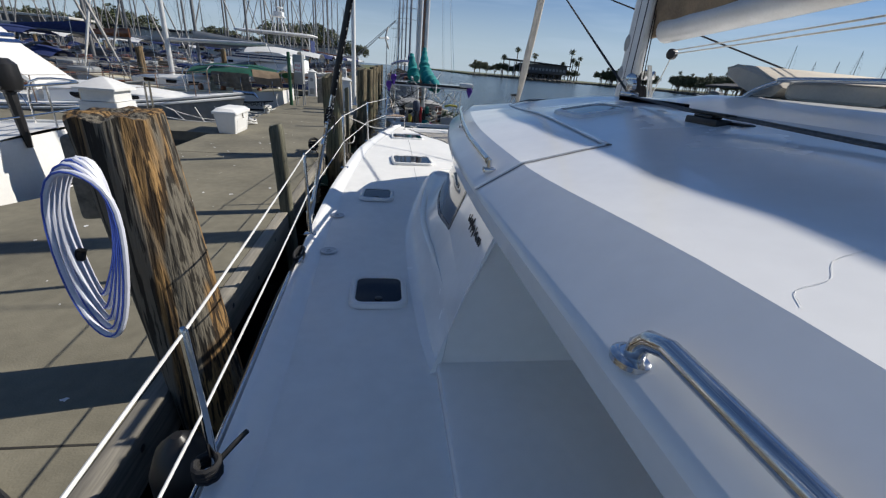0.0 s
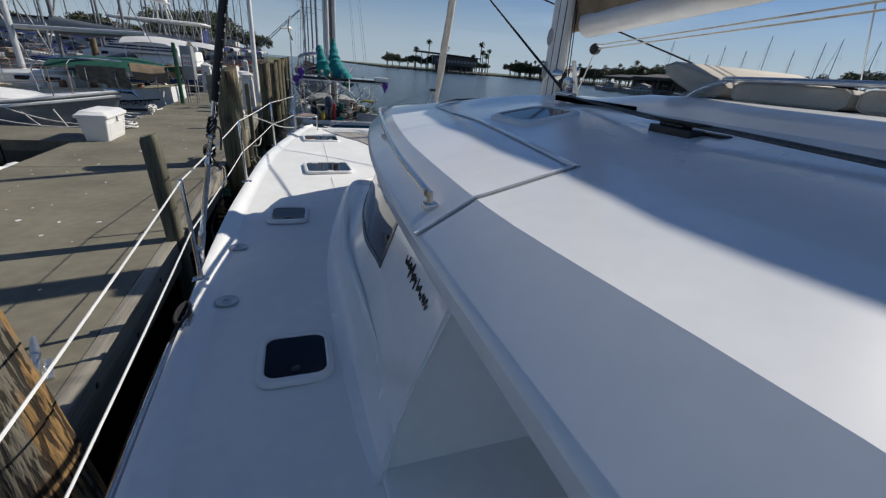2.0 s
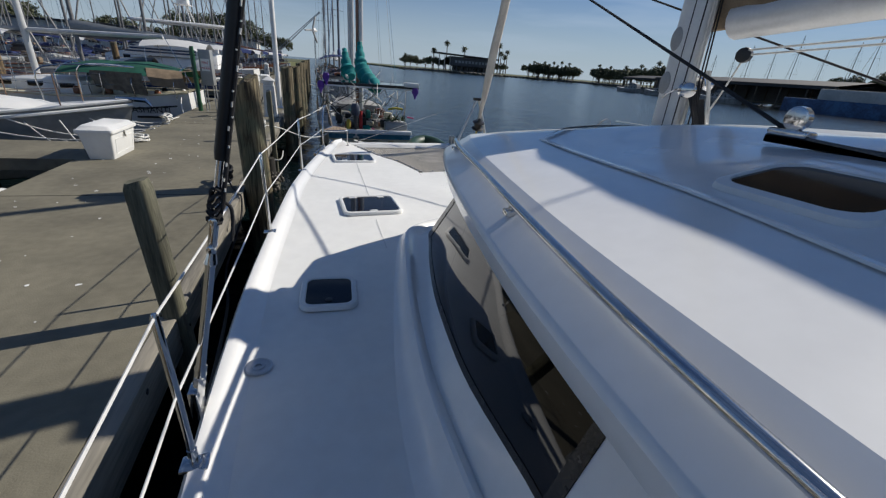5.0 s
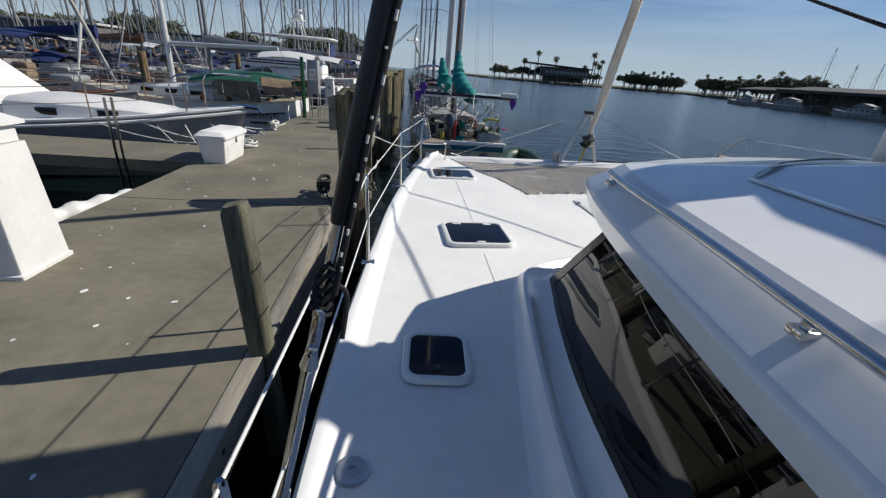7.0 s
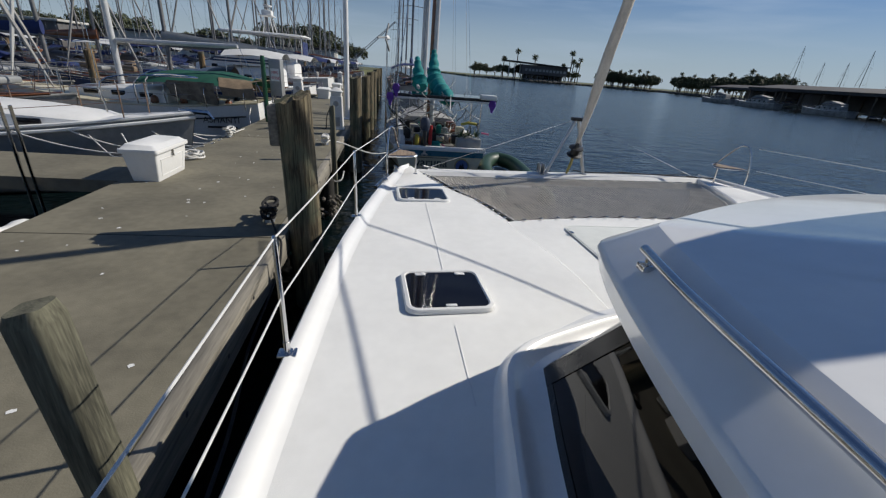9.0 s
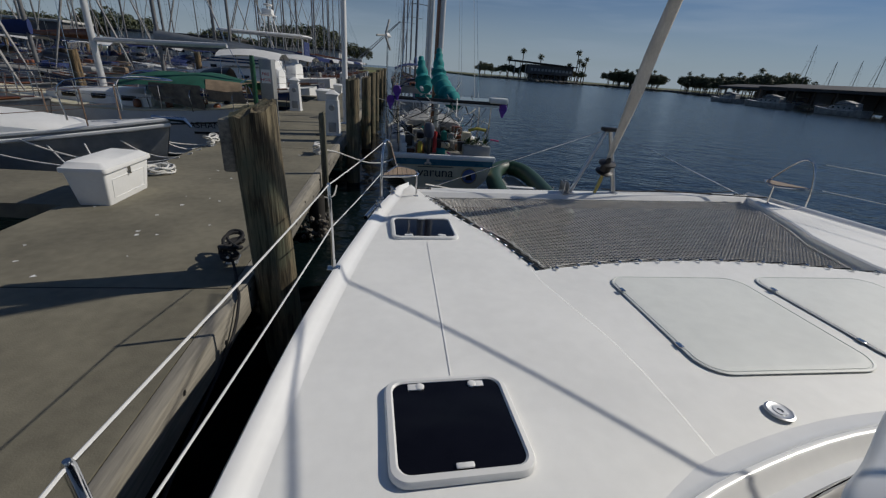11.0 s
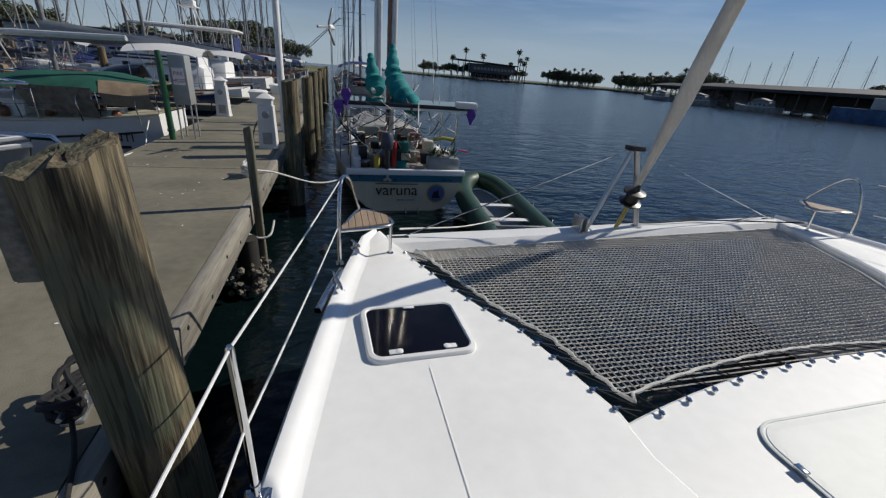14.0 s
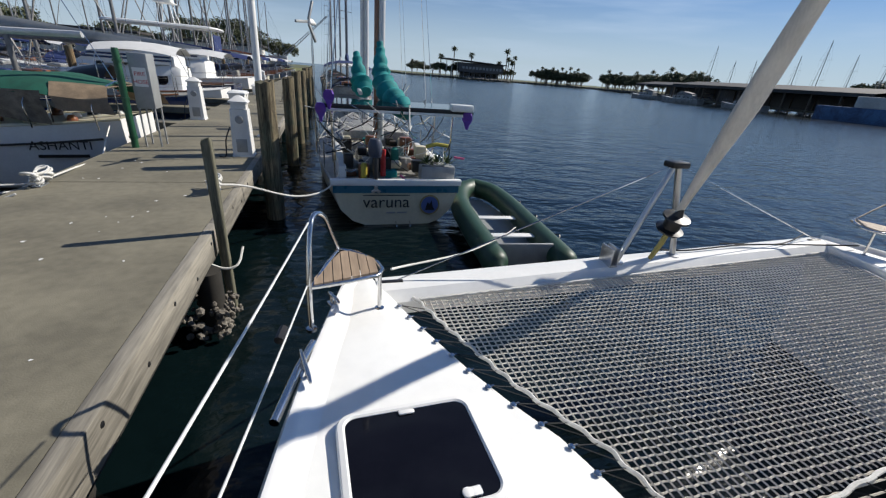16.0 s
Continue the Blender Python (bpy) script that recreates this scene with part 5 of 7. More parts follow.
def power_pedestal(x, y, wd, h, label, shade=0):
    t = thing("power_pedestal", (x, y, 1.0), label, "pedestal", "dock power pedestals")
    bm = B()
    s = wd / 2
    R = [[(a, b, z) for a, b in rounded(-s * k, s * k, -s * k, s * k, 0.02, 2)] for z, k in ((0, 1.12), (0.03, 1.12), (0.04, 1.05), (h * 0.7, 0.92), (h * 0.78, 0.9))]
    loft(bm, R, closed=True, caps=True)
    part("cabinet", bm, DIRTYW, t)
    bm = B()
    R = [[(a, b, z) for a, b in rounded(-s * k, s * k, -s * k, s * k, 0.02, 2)] for z, k in ((h * 0.785, 0.8), (h * 0.88, 0.8), (h * 0.885, 1.0), (h * 0.905, 1.0), (h * 0.98, 0.35), (h, 0.08))]
    loft(bm, R, closed=True, caps=True)
    part("hipped_cap", bm, DIRTYW, t, "white hipped lamp cap")
    for sy in (-1, 1):
        bm = B()
        lathe(bm, ((wd * 0.22, 0), (wd * 0.22, 0.02), (wd * 0.16, 0.03), (wd * 0.10, 0.025)), (0, 0, 0), 16, pose(0.0, sy * s * 0.93, h * 0.62, -90 * sy, 0, 0))
        part("socket", bm, GREYM, t, "round grey meter")
        bm = B()
        box(bm, -wd * 0.28, wd * 0.28, sy * s * 0.98 - 0.012, sy * s * 0.98 + 0.012, h * 0.08, h * 0.30, 0.006)
        part("access_panel", bm, GREYM, t)
    for k in range(3):
        bm = B()
        box(bm, s * 0.97, s * 0.99, -wd * 0.2, wd * 0.2, h * (0.2 + 0.05 * k), h * (0.2 + 0.05 * k) + 0.008)
        part("vent_slot", bm, GREYM, t)
    bm = B()
    tube(bm, curve([(-s, -s, h * 0.5), (-s * 1.5, -s * 1.3, h * 0.3), (-s * 1.7, -s * 1.4, 0.03), (-s * 2.4, -s * 1.5, 0.02)], 5), 0.012, 7)
    part("shore_cable", bm, BLACK, t)
    return t


power_pedestal(-6.25, 7.45, 0.46, 1.24, "large white dock pedestal with a hipped cap")
power_pedestal(-4.30, 17.5, 0.34, 1.12, "white dock power pedestal with round meters")
power_pedestal(-6.30, 22.7, 0.36, 1.16, "white dock power pedestal with round meters")
power_pedestal(-4.30, 30.5, 0.34, 1.15, "white dock power pedestal with round meters")
power_pedestal(-6.25, 38.0, 0.34, 1.15, "white dock power pedestal with round meters")

# fire hose cabinet on legs with a green standpipe
fh = thing("fire_hose_cabinet", (-6.05, 18.35, 1.0), "grey metal fire hose cabinet on legs with a red sign", "cabinet")
bm = B()
box(bm, -0.16, 0.16, -0.20, 0.20, 0.72, 1.70, 0.02)
part("cabinet", bm, GREYM, fh)
for sx in (-1, 1):
    for sy in (-1, 1):
        bm = B()
        tube(bm, [(sx * 0.13, sy * 0.17, 0), (sx * 0.13, sy * 0.17, 0.73)], 0.018, 6)
        part("leg", bm, GREYM, fh)
bm = B()
box(bm, -0.11, 0.11, -0.208, -0.2005, 1.12, 1.45)
sg = part("sign", bm, POLY, fh, "white sign with red letters")
text_mesh("letters", "FIRE", 0.10, RED, sg, pose(0, -0.2105, 1.31, 90, 0, 0))
text_mesh("letters", "HOSE", 0.10, RED, sg, pose(0, -0.2105, 1.17, 90, 0, 0))
sp = thing("standpipe", (-6.33, 18.05, 1.0), "dark green painted standpipe beside the dock edge", "pipe")
bm = B()
tube(bm, [(0, 0, -0.3), (0, 0, 1.66), (0, 0, 1.76)], [0.06, 0.06, 0.05], 14)
part("pipe", bm, GREENP, sp)
for z in (0.2, 0.9, 1.55):
    bm = B()
    lathe(bm, ((0.075, -0.02), (0.075, 0.02)), (0, 0, z), 14)
    part("clamp", bm, GREENP, sp)


def dock_cleat(x, y, rz, rope, label):
    t = thing("dock_cleat", (x, y, 1.0), label, "cleat", "dock cleats", rz=rz)
    bm = B()
    box(bm, -0.05, 0.05, -0.10, 0.10, 0, 0.02, 0.006)
    for s in (-1, 1):
        tube(bm, [(0, s * 0.05, 0.015), (0, s * 0.06, 0.09)], [0.026, 0.02], 10)
    tube(bm, [(0, -0.19, 0.12), (0, -0.10, 0.10), (0, 0, 0.095), (0, 0.10, 0.10), (0, 0.19, 0.12)], [0.012, 0.022, 0.024, 0.022, 0.012], 10)
    part("horn", bm, ALU, t)
    if rope:
        bm = B()
        rnd = random.Random(int(y * 10))
        for k in range(5):
            o = [rnd.uniform(-0.02, 0.02) for _ in range(3)]
            tube(bm, [Vector((0.07 * math.sin(a) + o[0], (0.13 + 0.02 * k) * math.sin(a / 2 + 0.4 * k), 0.10 + 0.02 * k + 0.03 * math.cos(a) + o[2])) for a in [i * 4 * math.pi / 24 for i in range(24)]], 0.016, 7, closed=True)
        part("rope_wrap", bm, rope, t)
    return t


dock_cleat(-4.25, 9.83, 8, BROPE, "cast dock cleat wrapped in black mooring rope")
dock_cleat(-4.25, 4.55, 25, None, "bare cast aluminium dock cleat on the concrete")
dock_cleat(-4.28, 14.9, 5, WROPE, "cast dock cleat with a white mooring rope")
dock_cleat(-6.45, 15.2, 0, WROPE, "cast dock cleat with a white mooring rope")


def loose_rope(name, pts, r, m_, label, n=6):
    bm = B()
    tube(bm, curve(pts, n), r, 7)
    o = part(name, bm, m_)
    return tagged(o, label, "rope", "mooring ropes")


loose_rope("mooring_rope", [(-4.24, 9.76, 1.10), (-4.14, 9.55, 1.02), (-4.05, 9.3, 1.013), (-3.97, 9.1, 1.01), (-3.965, 8.8, 0.8), (-4.02, 8.0, 0.55), (-3.8, 6.9, 0.75), (-3.56, 5.2, 1.2), (-3.47, 4.32, 1.42)], 0.012, BROPE, "black mooring rope slack between dock and boat")
loose_rope("mooring_rope", [(-4.28, 14.9, 1.10), (-3.95, 15.2, 1.0), (-3.3, 15.6, 0.72), (-2.8, 16.0, 0.72), (-2.45, 16.6, 0.95)], 0.016, WROPE, "white mooring rope sagging to a stern")
loose_rope("mooring_rope", [(-4.05, 13.2, 0.66), (-3.9, 13.2, 0.60), (-3.78, 13.25, 0.63), (-3.75, 13.45, 0.75)], 0.014, WROPE, "white rope looped round a slim post")
rnd = random.Random(4)
coil = []
for k in range(70):
    a = k * 0.55
    coil.append((-6.34 + (0.17 + 0.05 * math.sin(k * 0.7)) * math.cos(a), 12.90 + (0.20 + 0.05 * math.cos(k * 1.3)) * math.sin(a), 1.02 + 0.0013 * k + 0.012 * math.sin(k * 2.1)))
loose_rope("coiled_rope", coil, 0.015, WROPE, "loose coil of white rope on the dock", 3)
loose_rope("mooring_rope", [(-6.4, 15.2, 1.08), (-6.7, 15.25, 1.0), (-7.2, 15.1, 1.05), (-7.6, 14.9, 1.25)], 0.014, WROPE, "white mooring rope to a grey yacht")
loose_rope("mooring_rope", [(-6.4, 15.3, 1.08), (-6.5, 16.2, 1.02), (-6.62, 17.3, 0.95), (-6.9, 18.3, 1.1), (-7.0, 18.9, 1.35)], 0.014, WROPE, "white mooring rope along the dock edge")
for k, (x, y) in enumerate(((-7.0, 12.9), (-7.5, 13.0))):
    loose_rope("mooring_rope", [(x, y, 0.95), (x - 0.5, y + 0.5, 0.85), (x - 0.9 - 0.2 * k, y + 0.9, 1.2)], 0.012, WROPE, "white mooring rope to a grey yacht")

for k, (p, q) in enumerate((((-9.4, 13.35, 1.22), (-6.5, 13.5, 1.03)), ((-8.7, 13.6, 1.26), (-6.5, 13.9, 1.03)), ((-7.7, 14.2, 1.32), (-6.45, 14.3, 1.03)), ((-7.6, 14.4, 1.34), (-6.45, 14.7, 1.03)), ((-7.3, 14.6, 1.36), (-6.5, 15.2, 1.05)))):
    loose_rope("mooring_rope", [tuple(v) for v in sag(Vector(p), Vector(q), 0.22, 8)], 0.013, WROPE, "white mooring rope to a grey yacht")

# garden hose hung on the split piling
hs = thing("garden_hose", (-4.00, 3.47, 2.21), "coiled white hose with a blue stripe on a piling", "hose")
for k in range(5):
    bm, bm2 = B(), B()
    w_, h_ = 0.075 + 0.010 * k, 0.27 + 0.018 * k
    P = [Vector((-0.03 + w_ * math.sin(a) * (1 + 0.3 * math.cos(a)) + 0.012 * (k - 2), -0.06 - 0.03 * k + 0.03 * math.cos(a), -h_ + h_ * math.cos(a) + 0.02 * math.sin(3 * a + k))) for a in [i * 2 * math.pi / 30 for i in range(30)]]
    tube(bm, P, 0.0115, 9, closed=True)
    lp = part("hose_loop", bm, HOSE, hs)
    tube(bm2, [p + Vector((-0.006, -0.009, 0.002)) for p in P], 0.0045, 5, closed=True)
    part("stripe", bm2, HOSEB, lp)
bm = B()
lathe(bm, ((0.018, -0.02), (0.018, 0.02)), (0, 0, 0), 10, pose(-0.10, -0.10, -0.36, 0, 20, 0))
part("hose_coupling", bm, BLACK, hs)
loose_rope("mooring_rope", [(-3.58, 2.2, 1.02), (-3.85, 2.55, 1.06), (-4.1, 2.8, 1.03), (-4.6, 3.1, 1.02), (-5.2, 3.15, 1.02), (-5.0, 2.8, 1.02)], 0.012, BROPE, "black mooring rope lying on the dock")

# oysters at the foot of the slim post
rnd = random.Random(9)
oy = thing("oyster_cluster", (-4.02, 12.95, -0.2), "rough grey oyster cluster on a dock support", "oysters")
bm = B()
for k in range(240):
    a, r, z = rnd.uniform(0, 6.28), rnd.uniform(0.05, 0.30), rnd.uniform(0.0, 0.62)
    c = Vector((r * math.cos(a), 1.15 * r * math.sin(a), z))
    g = bmesh.ops.create_icosphere(bm, subdivisions=1, radius=rnd.uniform(0.025, 0.055))
    bmesh.ops.scale(bm, vec=(1, rnd.uniform(0.5, 1), rnd.uniform(0.35, 0.9)), verts=g["verts"])
    bmesh.ops.rotate(bm, matrix=Euler((rnd.uniform(0, 3), rnd.uniform(0, 3), rnd.uniform(0, 3))).to_matrix(), verts=g["verts"])
    bmesh.ops.translate(bm, vec=c, verts=g["verts"])
part("shell_crust", bm, SHELL, oy, smooth=False)["kind"] = "stuff"
bm = B()
tube(bm, [(0, 0, -0.3), (0, 0, 0.9)], 0.13, 10)
part("stump", bm, UNDER, oy)
# bird droppings and scuffs on the concrete
rnd = random.Random(11)
bm = B()
for k in range(70):
    x, y = rnd.uniform(-6.3, -4.25), rnd.uniform(2.0, 17)
    r = rnd.uniform(0.006, 0.022)
    q = [(x + r * rnd.uniform(0.5, 1.5) * math.cos(a), y + r * rnd.uniform(0.5, 1.5) * math.sin(a), 1.0035) for a in [i * 6.283 / 8 for i in range(8)]]
    bm.faces.new([bm.verts.new(p) for p in q])
tagged(part("bird_droppings", bm, POLY), "white specks scattered over the concrete", "droppings", kind="stuff")


# ---- boats ----
def boat_hull(t, L, Bm, F, material, boot=None, transom=0.75, sheer=0.25, deck_m=None, name="hull", keel=0.35, rake=0.12, round_stern=False):
    """A hull that points along +x of its thing, from its stern at 0 to its bow at L."""
    bm = B()
    R = []
    n = 22
    for i in range(n + 1):
        s = i / n
        hb = Bm / 2 * (transom + (1 - transom) * math.sin(min(1, s / 0.45) * math.pi / 2)) * (1 - max(0, (s - 0.42) / 0.58) ** 2.1)
        hb = max(hb, 0.015)
        f = F + sheer * (2 * s - 0.9) ** 2
        x = L * s
        row = []
        for a, zz in ((0.0, -keel * (0.45 + 0.55 * math.sin(math.pi * s))), (0.55, -keel * 0.5), (0.86, 0.05), (0.95, f * 0.45), (1.0, f * 0.85), (1.0, f)):
            if round_stern:
                k = max(0.0, 1 - s / 0.3)
                ra, rz_ = {0.0: (0.0, 0.26), 0.55: (0.42, 0.31), 0.86: (0.72, 0.45), 0.95: (0.90, 0.66), 1.0: (1.0, zz)}[a]
                a, zz = a + (ra - a) * k, zz + (rz_ - zz) * k
            xr = x + rake * L * 0.5 * (zz / F) * max(0, s - 0.6) + (-rake * (F - zz) * 0.3 if s < 0.02 else 0)
            row.append((xr, hb * a, zz))
        R.append([(x_, -y_, z_) for x_, y_, z_ in row[::-1]] + row[1:])
    rr = loft(bm, R)
    bm.faces.new([v for v in rr[0]][::-1])
    h = part(name, bm, material, t)
    bm = B()
    D = []
    for i in range(n + 1):
        a, b = R[i][0], R[i][-1]
        D.append([(a[0] + (b[0] - a[0]) * k / 4, a[1] + (b[1] - a[1]) * k / 4, a[2] - 0.012 + 0.05 * math.sin(math.pi * k / 4)) for k in range(5)])
    loft(bm, D)
    part("deck", bm, deck_m or DIRTYW, t)
    bm = B()
    tube(bm, [Vector(R[i][0]) for i in range(n + 1)], 0.03, 6)
    tube(bm, [Vector(R[i][-1]) for i in range(n + 1)], 0.03, 6)
    part("toe_rail", bm, deck_m or DIRTYW, t)
    return R


def cabin_trunk(t, x0, x1, w0, w1, z0, h, material=POLY, windows=3, name="cabin", wm=None):
    bm = B()
    R = []
    for s, k in ((0, 0.94), (0.04, 1.0), (0.5, 1.0), (0.9, 0.95), (1, 0.8)):
        x = x0 + (x1 - x0) * s
        wd = (w0 + (w1 - w0) * s) * k
        hh = h * (1 - 0.35 * s * s) * (0.9 if s in (0, 1) else 1)
        R.append([(x, -wd / 2, z0 - 0.05), (x, -wd / 2 * 0.93, z0 + hh * 0.8), (x, -wd / 2 * 0.8, z0 + hh), (x, 0, z0 + hh * 1.08), (x, wd / 2 * 0.8, z0 + hh), (x, wd / 2 * 0.93, z0 + hh * 0.8), (x, wd / 2, z0 - 0.05)])
    rr = loft(bm, R)
    bm.faces.new(rr[0][::-1])
    bm.faces.new(rr[-1])
    c = part(name, bm, material, t)
    for i in range(windows):
        for sy in (-1, 1):
            s = (i + 0.7) / (windows + 0.6)
            x = x0 + (x1 - x0) * s
            wd = (w0 + (w1 - w0) * s)
            bm = B()
            box(bm, x - 0.2, x + 0.2, sy * wd / 2 * 0.955 - 0.02, sy * wd / 2 * 0.955 + 0.02, z0 + h * 0.28, z0 + h * 0.6, 0.015)
            part("window", bm, wm or SMOKE, c)
    return c


def stick(t, pts, r, m_, name, n=6, parent=None, label=""):
    bm = B()
    tube(bm, pts, r, n)
    return part(name, bm, m_, parent or t, label)


def sail_rig(t, x, z0, H, boom_l, beam_w, L, mm=ALUW, cover=None, fore=True):
    m_ = stick(t, [(x, 0, z0), (x, 0, z0 + H * 0.6), (x, 0, z0 + H)], [0.085, 0.08, 0.06], mm, "mast", 10)
    b = stick(t, [(x - 0.1, 0, z0 + 1.25), (x - boom_l, 0, z0 + 1.35)], 0.065, mm, "boom", 8)
    if cover:
        bm = B()
        R = [[(x + 0.12 - boom_l * s, 0.10 * (1.3 - s) * math.cos(a) + 0.01 * math.sin(9 * s + a), z0 + 1.36 + (0.62 - 0.40 * s) * (0.5 + 0.5 * math.sin(a)) - 0.08) for a in [i * 2 * math.pi / 10 for i in range(10)]] for s in [k / 9 for k in range(10)]]
        loft(bm, R, closed=True, caps=True)
        part("sail_cover", bm, cover, b)
    for q in (0.42, 0.72):
        stick(t, [(x, -beam_w * 0.36, z0 + H * q - 0.1), (x, 0, z0 + H * q), (x, beam_w * 0.36, z0 + H * q - 0.1)], 0.022, mm, "spreader", 5, m_)
    for sy in (-1, 1):
        stick(t, [(x - 0.1, sy * beam_w * 0.46, z0 - 0.1), (x, sy * beam_w * 0.36, z0 + H * 0.42 - 0.1), (x, sy * beam_w * 0.33, z0 + H * 0.72 - 0.1), (x, 0, z0 + H)], 0.008, STEEL, "shroud", 4, m_)
    if fore:
        stick(t, [(L * 0.98, 0, z0), (x + (L * 0.98 - x) * 0.9, 0, z0 + H * 0.1), (x + 0.1, 0, z0 + H * 0.97)], [0.02, 0.055, 0.02], JIBG if mm is MASTG else DIRTYW, "furled_headsail", 6, m_)
    stick(t, [(0.1, 0, z0), (x, 0, z0 + H)], 0.008, STEEL, "backstay", 4, m_)
    return m_


def guard_rails(t, R, h=0.55, step=3, m_=STEEL, i0=0, i1=None):
    i1 = i1 or len(R) - 1
    for col in (0, -1):
        idx = list(range(i0, i1 + 1, step))
        for i in idx:
            p = Vector(R[i][col])
            stick(t, [p, p + Vector((0, 0, h))], 0.013, m_, "stanchion", 5)
        for hh in (h, h * 0.5):
            stick(t, [Vector(R[i][col]) + Vector((0, 0, hh)) for i in idx], 0.006, m_, "lifeline", 4)


# ketch moored ahead, stern towards the catamaran
va = thing("ketch", (-1.48, 16.12, 0), "cream ketch with teal sail covers moored ahead", "sailboat", rz=90)
VR = boat_hull(va, 11.5, 2.95, 0.98, CREAM, transom=0.80, sheer=0.22, deck_m=FADED, keel=0.45, round_stern=True)
bm = B()
loft(bm, [[(x - 0.03 - 0.004, y * 1.004, z) for x, y, z in ((0.0, -1.19, 0.99), (0.0, 0, 0.99), (0, 1.19, 0.99))], [(x - 0.03, y * 1.004, z) for x, y, z in ((0.0, -1.19, 1.13), (0, 0, 1.13), (0, 1.19, 1.13))]])
part("transom_band", bm, TEALP, va, "dark teal painted band")
bm = B()
box(bm, -0.06, 0.06, -1.24, 1.24, 1.13, 1.25, 0.02)
part("taffrail", bm, POLY, va, "white capped taffrail")
bm = B()
lathe(bm, ((0.005, 0), (0.20, 0.0), (0.20, 0.006), (0.005, 0.008)), (0, 0, 0), 24, pose(-0.06, -0.62, 0.76, 0, -90, 0))
em = part("transom_emblem", bm, mat("emblem_ring", (0.35, 0.27, 0.10), 0.5), va, "round painted emblem")
bm = B()
lathe(bm, ((0.005, 0), (0.17, 0.0), (0.17, 0.006), (0.005, 0.008)), (0, 0, 0), 24, pose(-0.067, -0.62, 0.76, 0, -90, 0))
part("emblem_disc", bm, mat("emblem_blue", (0.08, 0.12, 0.30), 0.5), em)
bm = B()
prism(bm, [(-0.09, -0.1), (0.10, -0.1), (0.06, -0.02), (0.03, 0.10), (0.0, 0.02), (-0.05, 0.06)], 0, 0.004)
bmesh.ops.transform(bm, matrix=pose(-0.077, -0.62, 0.76, 90, 0, -90), verts=bm.verts)
part("emblem_figure", bm, BLACK, em)
text_mesh("name_letters", "varuna", 0.33, BLACK, va, pose(-0.075, 0.22, 0.72, 90, 0, -90), "dark painted ship's name")
bm = B()
box(bm, -0.068, -0.060, -0.22, 0.66, 0.945, 0.96)
part("name_bar", bm, BLACK, va)
for k in range(2):
    bm = B()
    box(bm, -0.075, -0.066, 0.05 - 0.22 * k, 0.22 - 0.2 * k, 0.60, 0.63)
    part("small_lettering", bm, GREYM, va, "small unreadable lettering")
bm = B()
for sy in (-0.22, 0.05):
    tube(bm, curve([(-0.03, sy - 0.02, 0.42), (-0.16, sy - 0.02, 0.36), (-0.2, sy - 0.02, 0.12)], 4), 0.012, 6)
box(bm, -0.32, -0.12, -0.27, 0.06, 0.09, 0.12, 0.01)
part("swim_step", bm, STEEL, va)
cabin_trunk(va, 3.6, 8.2, 2.0, 1.5, 1.15, 0.5, FADED, 3)
bm = B()
box(bm, 0.5, 2.9, -1.0, 1.0, 0.98, 1.05, 0.01)
for sy in (-1, 1):
    box(bm, 0.3, 3.2, sy * 1.0 - 0.07, sy * 1.0 + 0.07, 1.0, 1.42, 0.03)
part("cockpit", bm, DIRTYW, va)
# stern arch with solar panels and clutter
for sx, sy in ((0.55, -1.12), (0.55, 1.12), (1.9, -1.12), (1.9, 1.12)):
    stick(va, [(sx, sy, 0.78), (sx, sy * 1.02, 2.02)], 0.02, STEEL, "arch_post", 8)
for sy in (-1.12, 1.12):
    stick(va, [(0.45, sy, 2.02), (2.1, sy, 2.04)], 0.02, STEEL, "arch_rail", 8)
for k in range(2):
    bm = B()
    box(bm, 0.45, 1.95, -1.52 + 1.42 * k, -0.12 + 1.42 * k, 2.06, 2.13, 0.008)
    pn = part("solar_panel", bm, BLACK, va, "black-framed solar panel over the stern")
    bm = B()
    box(bm, 0.44, 0.50, -1.50 + 1.42 * k, -0.14 + 1.42 * k, 2.01, 2.055, 0.006)
    part("panel_rail", bm, POLY, pn)
    bm = B()
    box(bm, 0.49, 1.91, -1.48 + 1.42 * k, -0.18 + 1.42 * k, 2.131, 2.135)
    part("solar_cell_sheet", bm, SMOKE, pn)
bm = B()
box(bm, 0.35, 0.55, -1.50, -1.05, 2.11, 2.24, 0.03)
part("liferaft_case", bm, POLY, va, "white case on the arch")
for y, z in ((-1.40, 1.95), (1.20, 2.20), (1.35, 1.98)):
    bm = B()
    R = [[(0.42 + 0.05 * math.sin(3 * s + a), y + 0.10 * math.cos(a) * (0.6 + 0.4 * math.sin(5 * s)), z + 0.16 - 0.32 * s) for a in [i * 2 * math.pi / 8 for i in range(8)]] for s in (0, 0.2, 0.45, 0.7, 1)]
    loft(bm, R, closed=True, caps=True)
    part("purple_cloth", bm, PURPLE, va)
bm = B()
lathe(bm, ((0.06, 0), (0.11, 0.02), (0.13, 0.10), (0.13, 0.26), (0.09, 0.34)), (0.10, 0.42, 1.62), 14)
ob_ = part("outboard_motor", bm, mat("outboard_cowl", (0.05, 0.06, 0.09), 0.4), va, "outboard motor clamped on the stern rail")
bm = B()
tube(bm, [(0.06, 0.42, 1.64), (0.0, 0.42, 1.3), (-0.02, 0.42, 1.08)], [0.06, 0.05, 0.035], 10)
part("leg", bm, BLACK, ob_)
